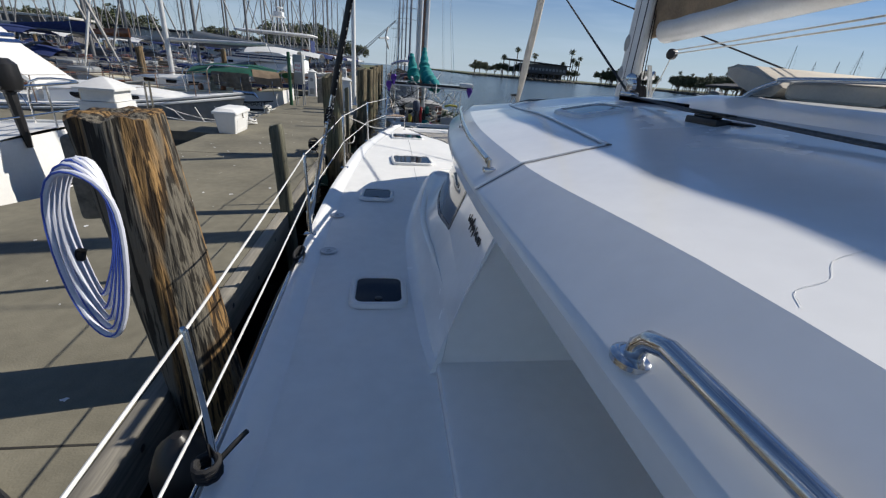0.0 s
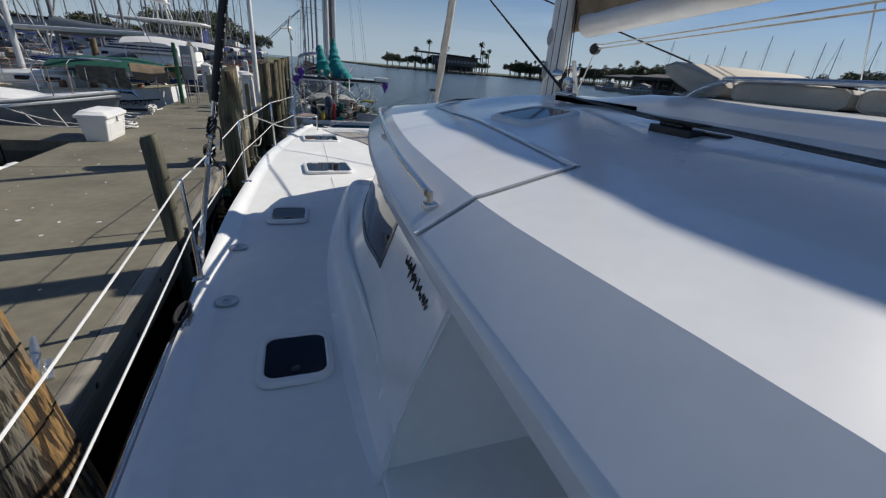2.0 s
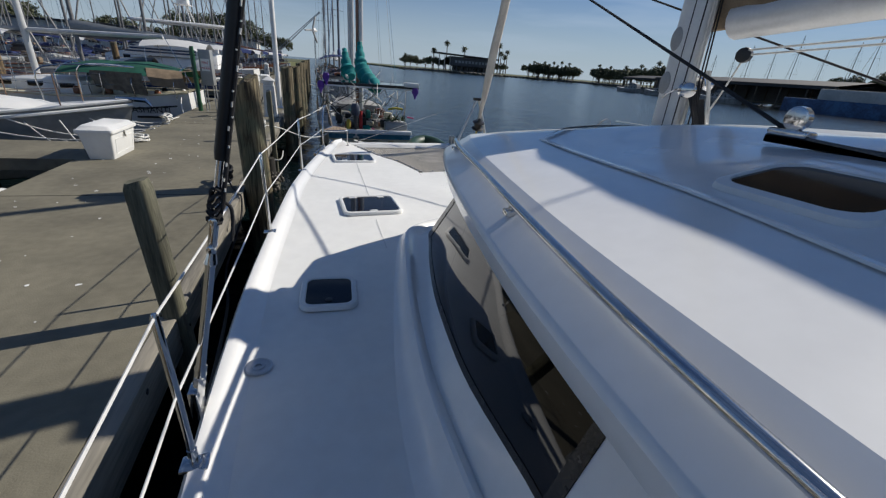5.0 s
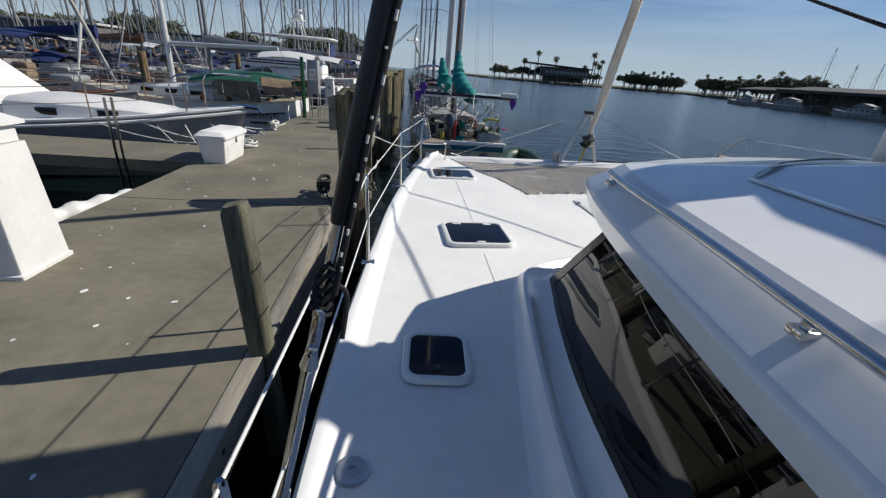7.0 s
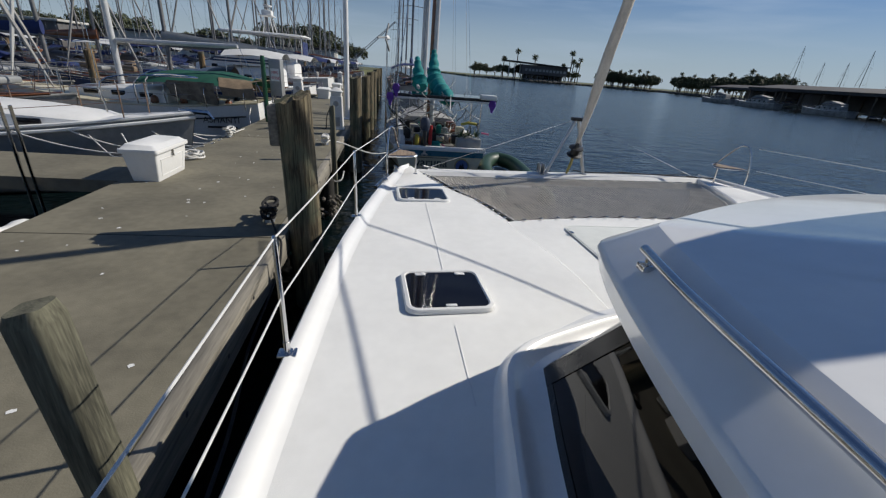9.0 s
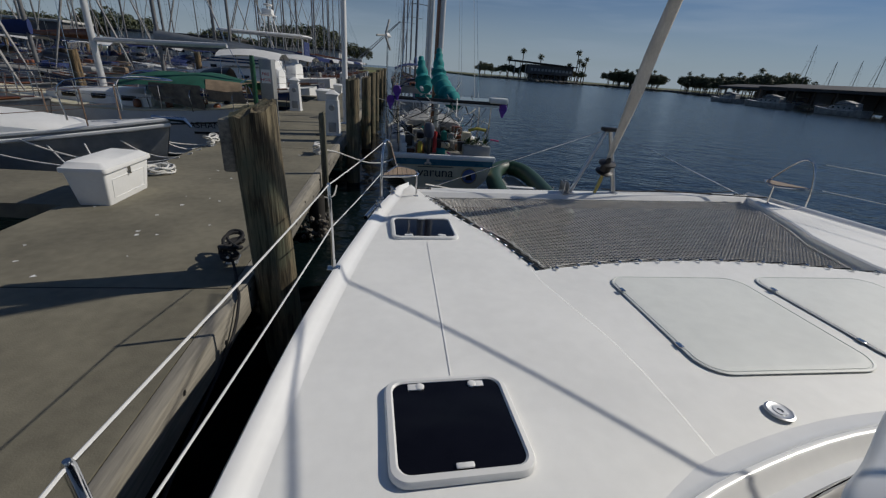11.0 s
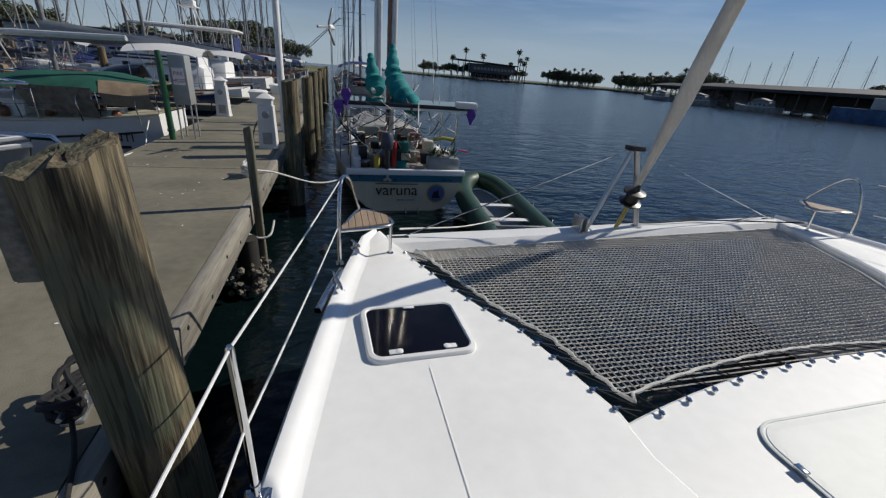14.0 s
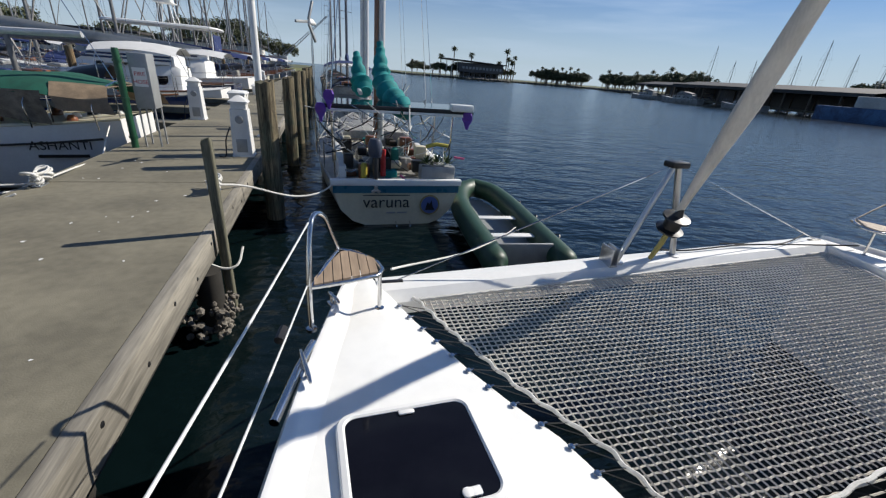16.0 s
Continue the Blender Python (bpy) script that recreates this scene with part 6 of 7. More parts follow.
for k in range(3):
    bm = B()
    box(bm, -0.01, 0.01, -0.03, 0.03, 0.0, 0.09, 0.008, m=Matrix.Translation((-0.07, 0.42, 1.06)) @ Matrix.Rotation(radians(120 * k), 4, 'X'))
    part("propeller_blade", bm, ALU, ob_)
bm = B()
box(bm, 0.05, 0.32, -1.12, -0.45, 1.20, 1.48, 0.02)
part("planter_box", bm, GREYM, va, "grey crate on the stern rail")
rnd = random.Random(17)
for y in (-0.98, -0.78, -0.58):      # leafy plants growing in the crate
    bm = B()
    for k in range(46):
        a, e, l_ = rnd.uniform(0, 6.28), rnd.uniform(0.2, 1.5), rnd.uniform(0.10, 0.26)
        d = Vector((math.cos(a) * math.cos(e), math.sin(a) * math.cos(e), math.sin(e)))
        w_ = Vector((-math.sin(a), math.cos(a), 0)) * 0.022
        p = Vector((0.19, y, 1.47)) + d * l_ * 0.4
        bm.faces.new([bm.verts.new(v) for v in (p, p + d * l_ * 0.35 + w_, p + d * l_ * 0.75 - Vector((0, 0, 0.02)), p + d * l_ * 0.35 - w_)])
    part("plant", bm, PLANT, va, "dark green leafy plant", smooth=False)
bm = B()
tube(bm, [(0.2, -1.0, 1.85), (0.2, -0.75, 1.88), (0.2, -0.55, 1.83)], 0.035, 8)
part("yellow_roll", bm, mat("yellow_cloth", (0.45, 0.38, 0.06), 0.7), va)
bm = B()
lathe(bm, ((0.05, 0), (0.06, 0.02), (0.06, 0.26), (0.04, 0.30)), (0.12, 0.62, 1.22), 10)
part("yellow_float", bm, mat("yellow_float", (0.42, 0.33, 0.04), 0.6), va)
bm = B()
lathe(bm, ((0.07, 0), (0.08, 0.02), (0.08, 0.2), (0.03, 0.24)), (0.3, 0.03, 1.55), 10)
part("green_bottle", bm, mat("green_plastic", (0.01, 0.16, 0.12), 0.4), va)
for a, b in (((0.1, -0.05, 1.30), (0.1, -0.28, 1.12)), ((0.3, -1.15, 1.62), (0.25, -1.35, 1.60))):
    stick(va, [a, b], 0.02, PINK, "pink_tube", 8)
bm = B()
lathe(bm, ((0.05, 0), (0.05, 0.5)), (0.25, 0.25, 1.25), 10)
part("red_bottle", bm, RED, va)
rnd = random.Random(21)
for k in range(110):
    a = Vector((rnd.uniform(0.1, 4.2), rnd.uniform(-1.15, 1.15), rnd.uniform(0.85, 2.0)))
    b = a + Vector((rnd.uniform(-0.5, 0.5), rnd.uniform(-0.7, 0.7), rnd.uniform(-0.5, 0.5)))
    stick(va, [a, (a + b) / 2 + Vector((0, 0, -0.05)), b], rnd.uniform(0.006, 0.015), rnd.choice((STEEL, WROPE, WROPE, BROPE, ALU)), "stern_gear", 5)
for k in range(64):
    bm = B()
    x, y, z = rnd.uniform(0.5, 3.8), rnd.uniform(-0.9, 0.9), rnd.uniform(1.05, 1.35)
    box(bm, x - rnd.uniform(0.06, 0.16), x + 0.1, y - rnd.uniform(0.06, 0.18), y + 0.1, z, z + rnd.uniform(0.1, 0.3), 0.03)
    part("cockpit_gear", bm, rnd.choice((FADED, GREYM, BLACK, BLACK, UNDER, TEAL, VARN, VARN, CREAM)), va)
guard_rails(va, VR, 0.6, 3, STEEL, 3)
# masts and teal covers
for x, H, yy in ((2.6, 9.0, 0.0), (6.0, 13.5, 0.0)):
    mm = stick(va, [(x, yy, 1.2), (x, yy, 1.2 + H)], 0.075, ALUW, "mast", 10)
    for q in (0.5, 0.8):
        stick(va, [(x, -0.7, 1.2 + H * q), (x, 0.7, 1.2 + H * q)], 0.02, ALUW, "spreader", 5, mm)
    for sy in (-1, 1):
        for dx in (-0.4, 0.3):
            stick(va, [(x + dx, sy * 1.25, 1.15), (x, sy * 0.3, 1.2 + H * 0.9)], 0.007, STEEL, "shroud", 4, mm)
    stick(va, [(x, 0.12, 1.3), (x, 0.10, 1.2 + H)], 0.05, VARN if x < 3 else ALUW, "spar", 8, mm)
for pts, r in (([(2.52, 0.05, 3.30), (2.47, 0.04, 3.10), (2.30, 0.05, 2.75), (2.1, 0.0, 2.45), (1.75, -0.14, 2.2), (1.4, -0.30, 2.04), (1.25, -0.38, 1.92)], [0.06, 0.10, 0.18, 0.23, 0.24, 0.20, 0.13]),
               ([(4.3, 0.42, 3.10), (4.2, 0.40, 2.9), (4.05, 0.36, 2.5), (3.9, 0.30, 2.3), (3.7, 0.25, 2.18)], [0.07, 0.12, 0.22, 0.26, 0.15])):
    bm = B()
    P = curve(pts, 5)
    rr = [lerp_table([(i, q) for i, q in enumerate(r)], k / 5) * (1 + 0.14 * math.sin(k * 1.9)) for k in range(len(P))]
    tube(bm, P, rr, 14)
    part("sail_cover", bm, TEAL, va, "teal canvas sail cover hanging in folds")
stick(va, [(3.3, 0.40, 2.18), (4.3, 0.42, 2.3), (6.0, 0.0, 2.4)], 0.05, ALUW, "boom", 8)
wg = stick(va, [(1.4, 1.45, 1.1), (1.4, 1.45, 3.40)], 0.02, STEEL, "wind_generator_pole", 8)
bm = B()
tube(bm, [(1.65, 1.38, 3.44), (1.4, 1.45, 3.45), (1.25, 1.49, 3.44)], [0.02, 0.06, 0.035], 10)
part("wind_generator", bm, POLY, wg)
for k in range(3):
    bm = B()
    box(bm, -0.02, 0.02, -0.022, 0.022, 0.04, 0.38, 0.008, m=Matrix.Translation((1.24, 1.5, 3.44)) @ Matrix.Rotation(radians(58), 4, 'Z') @ Matrix.Rotation(radians(120 * k + 25), 4, 'X'))
    part("blade", bm, GREYM, wg)

LOW = ("hull", "deck", "toe_rail", "transom_band", "taffrail", "transom_emblem", "name_letters", "name_bar", "small_lettering", "swim_step", "cabin",
       "cockpit", "outboard_motor", "planter_box", "plant", "yellow_roll", "yellow_float", "green_bottle", "pink_tube", "red_bottle",
       "cockpit_gear", "stanchion", "lifeline")
for c in va.children:      # the ketch floats low: hull, deck and deck gear sit below the rig's datum
    if c.name.split(".")[0] in LOW:
        c.location.z -= 0.36
# inflatable tender
di = thing("inflatable_dinghy", (0.12, 13.45, 0.12), "dark green inflatable dinghy tied astern of the ketch", "dinghy", rz=-5)
for sx in (-1, 1):
    bm = B()
    tube(bm, curve([(sx * 0.55, 0.0, 0.12), (sx * 0.56, 0.35, 0.14), (sx * 0.56, 1.8, 0.16), (sx * 0.52, 2.8, 0.20), (sx * 0.34, 3.5, 0.27), (0, 3.85, 0.30)], 6), [0.06, 0.10, 0.14, 0.17, 0.19] + [0.205] * 26, 14)
    part("tube", bm, OLIVE, di)
bm = B()
loft(bm, [[(-0.42, 0.5, -0.02), (0, 0.5, -0.06), (0.42, 0.5, -0.02)], [(-0.42, 2.8, 0.02), (0, 2.8, -0.02), (0.42, 2.8, 0.02)], [(-0.1, 3.5, 0.12), (0, 3.5, 0.10), (0.1, 3.5, 0.12)]])
part("floor", bm, GREYM, di)
for y in (1.0, 1.9):
    bm = B()
    box(bm, -0.45, 0.45, y, y + 0.16, 0.20, 0.225, 0.006)
    part("thwart", bm, POLY, di)
bm = B()
box(bm, -0.45, 0.45, 0.42, 0.47, -0.05, 0.33, 0.01)
part("transom", bm, GREYM, di)
for y in (0.8, 1.8, 2.7):
    bm = B()
    tube(bm, curve([(0.72, y, 0.24), (0.77, y + 0.1, 0.30), (0.72, y + 0.2, 0.25)], 4), 0.012, 6)
    part("grab_handle", bm, BLACK, di)
loose_rope("tow_rope", [(-2.35, 11.42, 1.38), (-1.3, 12.6, 0.95), (-0.2, 14.0, 0.55), (0.3, 14.6, 0.45)], 0.010, WROPE, "thin rope from beam to dinghy")

# grey sloop, bow to the dock
gs = thing("grey_cruiser", (-18.1, 14.5, 0), "grey-hulled cruiser with a white flybridge moored bow-in", "motor yacht", rz=0)
GR = boat_hull(gs, 10.9, 3.1, 1.08, GREYHULL, transom=0.6, sheer=0.42, deck_m=POLY)
bm = B()
tube(bm, [Vector(r[0]) + Vector((0, -0.012, -0.10)) for r in GR], 0.035, 6)
part("sheer_stripe", bm, POLY, gs, "white sheer stripe")
cabin_trunk(gs, 6.8, 9.7, 1.9, 1.3, 1.12, 0.46, POLY, 2)
bm = B()
hp = [(1.6, 1.1), (1.6, 2.78), (5.9, 2.84), (6.45, 2.74), (6.85, 2.32), (7.05, 2.18), (7.85, 1.55), (7.85, 1.1)]
loft(bm, [[(a - (0.10 if abs(yy) > 0.76 and a > 6 else 0), yy * (1.0 - 0.08 * (b > 2.0)), b) for a, b in hp] for yy in (-0.78, -0.74, -0.4, 0.0, 0.4, 0.74, 0.78)], caps=True)
bmesh.ops.translate(bm, vec=(-1.25, 0, 0.0), verts=bm.verts)
hs_ = part("flybridge_house", bm, DIRTYW, gs, "white flybridge house with a raked front")
for sy in (-1, 1):
    for zz, xe in ((2.34, 6.7), (2.48, 6.6)):
        bm = B()
        box(bm, 0.55, xe - 1.25, sy * 0.722 - 0.012, sy * 0.722 + 0.012, zz, zz + 0.085)
        part("stripe", bm, NAVYP, hs_, "navy painted stripe")
for za in (2.40, 2.54):
    bm = B()
    loft(bm, [[(5.62 - (z - 2.32) * 0.74, yy, z) for yy in (-0.70, 0.0, 0.70)] for z in (za, za + 0.075)])
    part("stripe", bm, NAVYP, hs_, "navy painted stripe")
for sy in (-1, 1):
    for x in (1.4, 2.9, 4.4):
        bm = B()
        box(bm, x - 0.6, x + 0.6, sy * 0.78 - 0.012, sy * 0.78 + 0.012, 1.45, 1.9, 0.005)
        part("window", bm, SMOKE, hs_)
guard_rails(gs, GR, 0.62, 3, mat("bronzed_rail", (0.30, 0.20, 0.14), 0.35, 0.6), 2)
bow = Vector(GR[-1][0])
stick(gs, curve([bow + Vector((-1.2, -0.75, 0)), bow + Vector((-1.1, -0.72, 0.6)), bow + Vector((0.15, 0, 0.66)), bow + Vector((-1.1, 0.72, 0.6)), bow + Vector((-1.2, 0.75, 0))], 5), 0.014, STEEL, "pulpit", 7)
bm = B()
tube(bm, [bow + Vector((-0.3, 0, 0.02)), bow + Vector((0.25, 0, 0.0)), bow + Vector((0.35, 0, -0.12))], [0.04, 0.05, 0.02], 8)
part("anchor", bm, STEEL, gs)

# white sloop, stern to the dock, with unreadable name
ws = thing("white_sloop", (-7.25, 7.75, 0), "white sailboat moored stern-to with an outboard on its rail", "sailboat", rz=180)
WR = boat_hull(ws, 10.0, 2.9, 1.32, POLY, transom=0.72, sheer=0.2, keel=0.3)
cabin_trunk(ws, 2.8, 7.4, 1.9, 1.3, 1.4, 0.5, POLY, 3)
sail_rig(ws, 5.6, 1.8, 12.0, 4.0, 2.8, 10.0, ALUW, NAVY)
bm = B()
loft(bm, [[(-0.075, y, 0.25) for y in (-0.9, 0, 0.9)], [(-0.05, y, 0.62) for y in (-0.98, 0, 0.98)]])
part("transom_stripe", bm, NAVYP, ws, "navy painted band")
for k in range(4):
    bm = B()
    box(bm, -0.05, -0.035, -0.10 - 0.17 * k, 0.02 - 0.17 * k, 0.93, 1.05, 0.004)
    part("name_bar", bm, VARN, ws, "brown bars of an unreadable name")
stick(ws, curve([(0.9, -1.1, 1.4), (0.8, -1.1, 2.0), (0.05, -0.9, 2.05), (0.05, 0.9, 2.05), (0.8, 1.1, 2.0), (0.9, 1.1, 1.4)], 5), 0.016, STEEL, "pushpit", 8)
stick(ws, curve([(0.9, -1.1, 1.7), (0.05, -0.9, 1.72), (0.05, 0.9, 1.72), (0.9, 1.1, 1.7)], 5), 0.012, STEEL, "pushpit", 8)
for y in (-0.9, -0.3, 0.3, 0.9):
    stick(ws, [(0.06, y, 1.35), (0.05, y, 2.05)], 0.013, STEEL, "stanchion", 6)
bm = B()
lathe(bm, ((0.08, 0), (0.13, 0.03), (0.15, 0.12), (0.14, 0.30), (0.08, 0.36)), (0.0, 0.35, 2.0), 14)
o_ = part("outboard_motor", bm, BLACK, ws, "black outboard motor on the rail")
stick(ws, [(0.0, 0.35, 2.0), (-0.02, 0.35, 1.5), (-0.03, 0.35, 1.36)], [0.06, 0.045, 0.03], BLACK, "outboard_leg", 8, o_)
bm = B()
for k in range(3):
    tube(bm, [(-0.12 - 0.02 * k, -0.55, 0.8), (-0.10, -0.55, 1.5)], 0.012, 6)
for k in range(4):
    tube(bm, [(-0.1, -0.72, 0.85 + 0.2 * k), (-0.1, -0.38, 0.85 + 0.2 * k)], 0.012, 6)
part("boarding_ladder", bm, STEEL, ws)
guard_rails(ws, WR, 0.6, 4, STEEL, 4)
# davit gangway poles by the slip
for x, y in ((-7.75, 11.2), (-7.70, 11.28)):
    stick(ws, [(-(x + 7.25), -(y - 7.75), 0.45), (-(x + 7.25) - 0.12, -(y - 7.75) + 0.15, 1.95)], 0.02, STEEL, "gangway_pole", 7)
inf = thing("rolled_fender", (-6.85, 9.15, 0.80), "white inflatable tube floating beside the dock", "fender")
bm = B()
tube(bm, curve([(-0.35, -0.3, 0), (-0.2, 0.0, 0.03), (0.0, 0.35, 0.05), (0.12, 0.75, 0.03)], 6), [0.07] + [0.11 + 0.02 * math.sin(k * 1.4) for k in range(17)] + [0.05], 12)
part("tube", bm, DIRTYW, inf)
bm = B()
tube(bm, [(-0.15, 0.1, -0.9), (-0.15, 0.1, -0.05)], 0.05, 8)
part("mount", bm, DIRTYW, inf)


# motor yacht with navy stripes
def motor_yacht(x, y, rz, L, label, stripe=NAVYP, name="motor_yacht", F=1.35, hardtop=False, white=None):
    white = white or POLY
    t = thing(name, (x, y, 0), label, "motor yacht", rz=rz)
    R = boat_hull(t, L, L * 0.29, F, white, transom=0.92, sheer=0.35, keel=0.4)
    cabin_trunk(t, L * 0.18, L * 0.70, L * 0.22, L * 0.15, F, 1.15, white, 4, "saloon")
    bm = B()
    a, b, w_ = L * 0.20, L * 0.55, L * 0.19
    prof = [(a, F + 1.15), (a, F + 1.5), (b - 1.6, F + 2.0), (b - 0.9, F + 1.95), (b + 0.5, F + 1.15)]
    loft(bm, [[(px_, sy * w_ / 2 * k, pz_) for px_, pz_ in prof] for sy, k in ((-1, 1), (-1, 0.96), (0, 1), (1, 0.96), (1, 1))])
    for sy in (-1, 1):
        bm.faces.new([bm.verts.new((px_, sy * w_ / 2, pz_)) for px_, pz_ in prof])
    fb = part("flybridge", bm, white, t)
    for zz in (1.28, 1.42):
        for sy in (-1, 1):
            bm = B()
            box(bm, a + 0.1, b + 0.25 - (zz - 1.28) * 1.6, sy * (w_ / 2 + 0.005), sy * (w_ / 2 + 0.012), F + zz, F + zz + 0.08)
            part("stripe", bm, stripe, fb)
    bm = B()
    loft(bm, [[(b + 0.55 - 1.45 * s, sy * w_ / 2 * 0.85, F + 1.17 + 0.8 * s + 0.012) for sy in (-1, 0, 1)] for s in (0.45, 0.85)])
    part("windscreen", bm, SMOKE, fb)
    if hardtop:
        bm = B()
        R3 = [[(p[0], p[1], zz) for p in rounded(a - 1.2 + i, b + 0.2 - i, -w_ / 2 - 0.1 + i, w_ / 2 + 0.1 - i, 0.5, 4)] for zz, i in ((F + 2.85, 0.06), (F + 2.90, 0), (F + 2.98, 0.04), (F + 3.03, 0.4))]
        loft(bm, R3, closed=True, caps=True)
        part("hardtop", bm, white, t, "white hardtop on posts")
        for xx in (a - 0.8, b - 0.6):
            for sy in (-1, 1):
                stick(t, [(xx, sy * w_ * 0.42, F + 1.5), (xx, sy * w_ * 0.40, F + 2.9)], 0.04, white, "post", 8)
        for xx, sy in ((a + 1.2, -0.6), (a + 1.2, 0.6), (a + 2.2, -0.6), (a + 2.2, 0.6)):
            stick(t, [(xx, sy, F + 3.0), ((xx + a + 1.7) / 2, sy * 0.5, F + 4.1)], 0.03, white, "tower_leg", 6)
        bm = B()
        box(bm, a + 1.2, a + 2.2, -0.6, 0.6, F + 4.1, F + 4.16, 0.02)
        box(bm, a + 1.3, a + 2.0, -0.35, 0.35, F + 4.16, F + 4.5, 0.08)
        part("tuna_tower", bm, white, t)
        bm = B()
        lathe(bm, ((0.04, 0), (0.04, 0.2), (0.3, 0.22), (0.3, 0.3), (0.05, 0.34)), (a + 1.6, 0, F + 4.5), 14)
        part("radar", bm, white, t)
        bm = B()
        box(bm, a - 0.9, a - 0.85, -w_ * 0.4, w_ * 0.4, F + 1.6, F + 2.6)
        part("spray_curtain", bm, NAVY, t)
    guard_rails(t, R, 0.7, 4, STEEL, 10)
    return t


motor_yacht(-7.2, 40.5, 180, 13.5, "white sport fishing yacht with a hardtop and tower", NAVYP, "sport_fisher", 1.3, True)
motor_yacht(-7.2, 31.8, 180, 9.0, "small white cruiser with a blue canvas", NAVYP, "cabin_cruiser", 1.05, False)

# small sailboat with green canopy, stern to the dock
ash = thing("canopy_sailboat", (-6.72, 19.55, 0), "white sailboat with a green canopy over its cockpit", "sailboat", rz=176)
AR = boat_hull(ash, 7.6, 2.7, 1.22, DIRTYW, transom=0.55, sheer=0.25, deck_m=CREAM)
bm = B()
tube(bm, [Vector(r[-1]) + Vector((0, 0.01, -0.36)) for r in AR[1:18]], 0.022, 6)
part("cove_stripe", bm, BLACK, ash, "thin black stripe")
text_mesh("name_letters", "ASHANTI", 0.24, BLACK, ash, Matrix.Translation((1.0, 1.06, 0.82)) @ Matrix.Rotation(radians(193), 4, 'Z') @ Matrix.Rotation(radians(90), 4, 'X'), "black painted ship's name")
bm = B()
box(bm, -0.4, 0.4, -0.006, 0.006, 0.66, 0.72, m=Matrix.Translation((1.0, 1.04, 0)) @ Matrix.Rotation(radians(13), 4, 'Z'))
part("port_lettering", bm, BLACK, ash, "small unreadable lettering")
cabin_trunk(ash, 2.6, 5.6, 1.7, 1.1, 1.25, 0.42, POLY, 3)
bm = B()
R = []
for s in [k / 10 for k in range(11)]:
    x = 0.15 + 3.1 * s
    hh = 2.06 + 0.14 * math.sin(math.pi * s) - 0.02 * math.sin(14 * s)
    R.append([(x, y, hh - 0.28 * abs(y / 1.15) ** 3 + 0.015 * math.sin(9 * s + 5 * y)) for y in (-1.2, -1.1, -0.8, -0.4, 0, 0.4, 0.8, 1.1, 1.2)])
loft(bm, R)
part("canopy", bm, GREENC, ash, "faded green canvas canopy")
bm = B()
R = []
for s in [k / 8 for k in range(9)]:
    x = 0.05 + 0.95 * s
    R.append([(x - 0.25 * q, y * (1 + 0.05 * q) + 0.02 * math.sin(8 * q + 6 * s), 2.02 - 0.42 * q * (0.6 + 0.4 * abs(y)) + 0.06 * s) for y, q in ((1.22, 1.0), (1.2, 0.5), (0.9, 0.0), (0, 0.0), (-0.9, 0.0), (-1.2, 0.5), (-1.22, 1.0))])
loft(bm, R)
part("aft_awning", bm, TAN, ash, "tan canvas awning")
bm = B()
R = []
for s in [k / 12 for k in range(13)]:
    x = 1.0 + 1.3 * s
    R.append([(x + 0.03 * math.sin(6 * q), 1.22 - 0.05 * q + 0.04 * math.sin(13 * s + 4 * q), 1.93 - 0.62 * q * (1 - 0.3 * s)) for q in (0, 0.33, 0.66, 1)])
loft(bm, R)
part("side_curtain", bm, mat("mesh_curtain", (0.20, 0.17, 0.13), 0.9, var=0.5, scale=8), ash, "sagging brown mesh curtain")
for x in (0.2, 1.3, 2.4, 3.2):
    stick(ash, curve([(x, -1.2, 1.25), (x, -1.18, 1.8), (x, 0, 2.12), (x, 1.18, 1.8), (x, 1.2, 1.25)], 5), 0.013, STEEL, "canopy_hoop", 6)
sail_rig(ash, 4.3, 1.6, 10.0, 3.6, 2.5, 7.6, ALUW, None)
guard_rails(ash, AR, 0.6, 3, STEEL, 0)
rnd = random.Random(33)
for k in range(16):
    bm = B()
    x, y = rnd.uniform(0.1, 3.2), rnd.uniform(-0.9, 1.0)
    lathe(bm, ((0.08, 0), (0.10, 0.03), (0.10, 0.16), (0.05, 0.22)), (x, y, 1.24), 8)
    part("deck_gear", bm, rnd.choice((POLY, GREYM, VARN, BLACK, CREAM, BLACK)), ash)

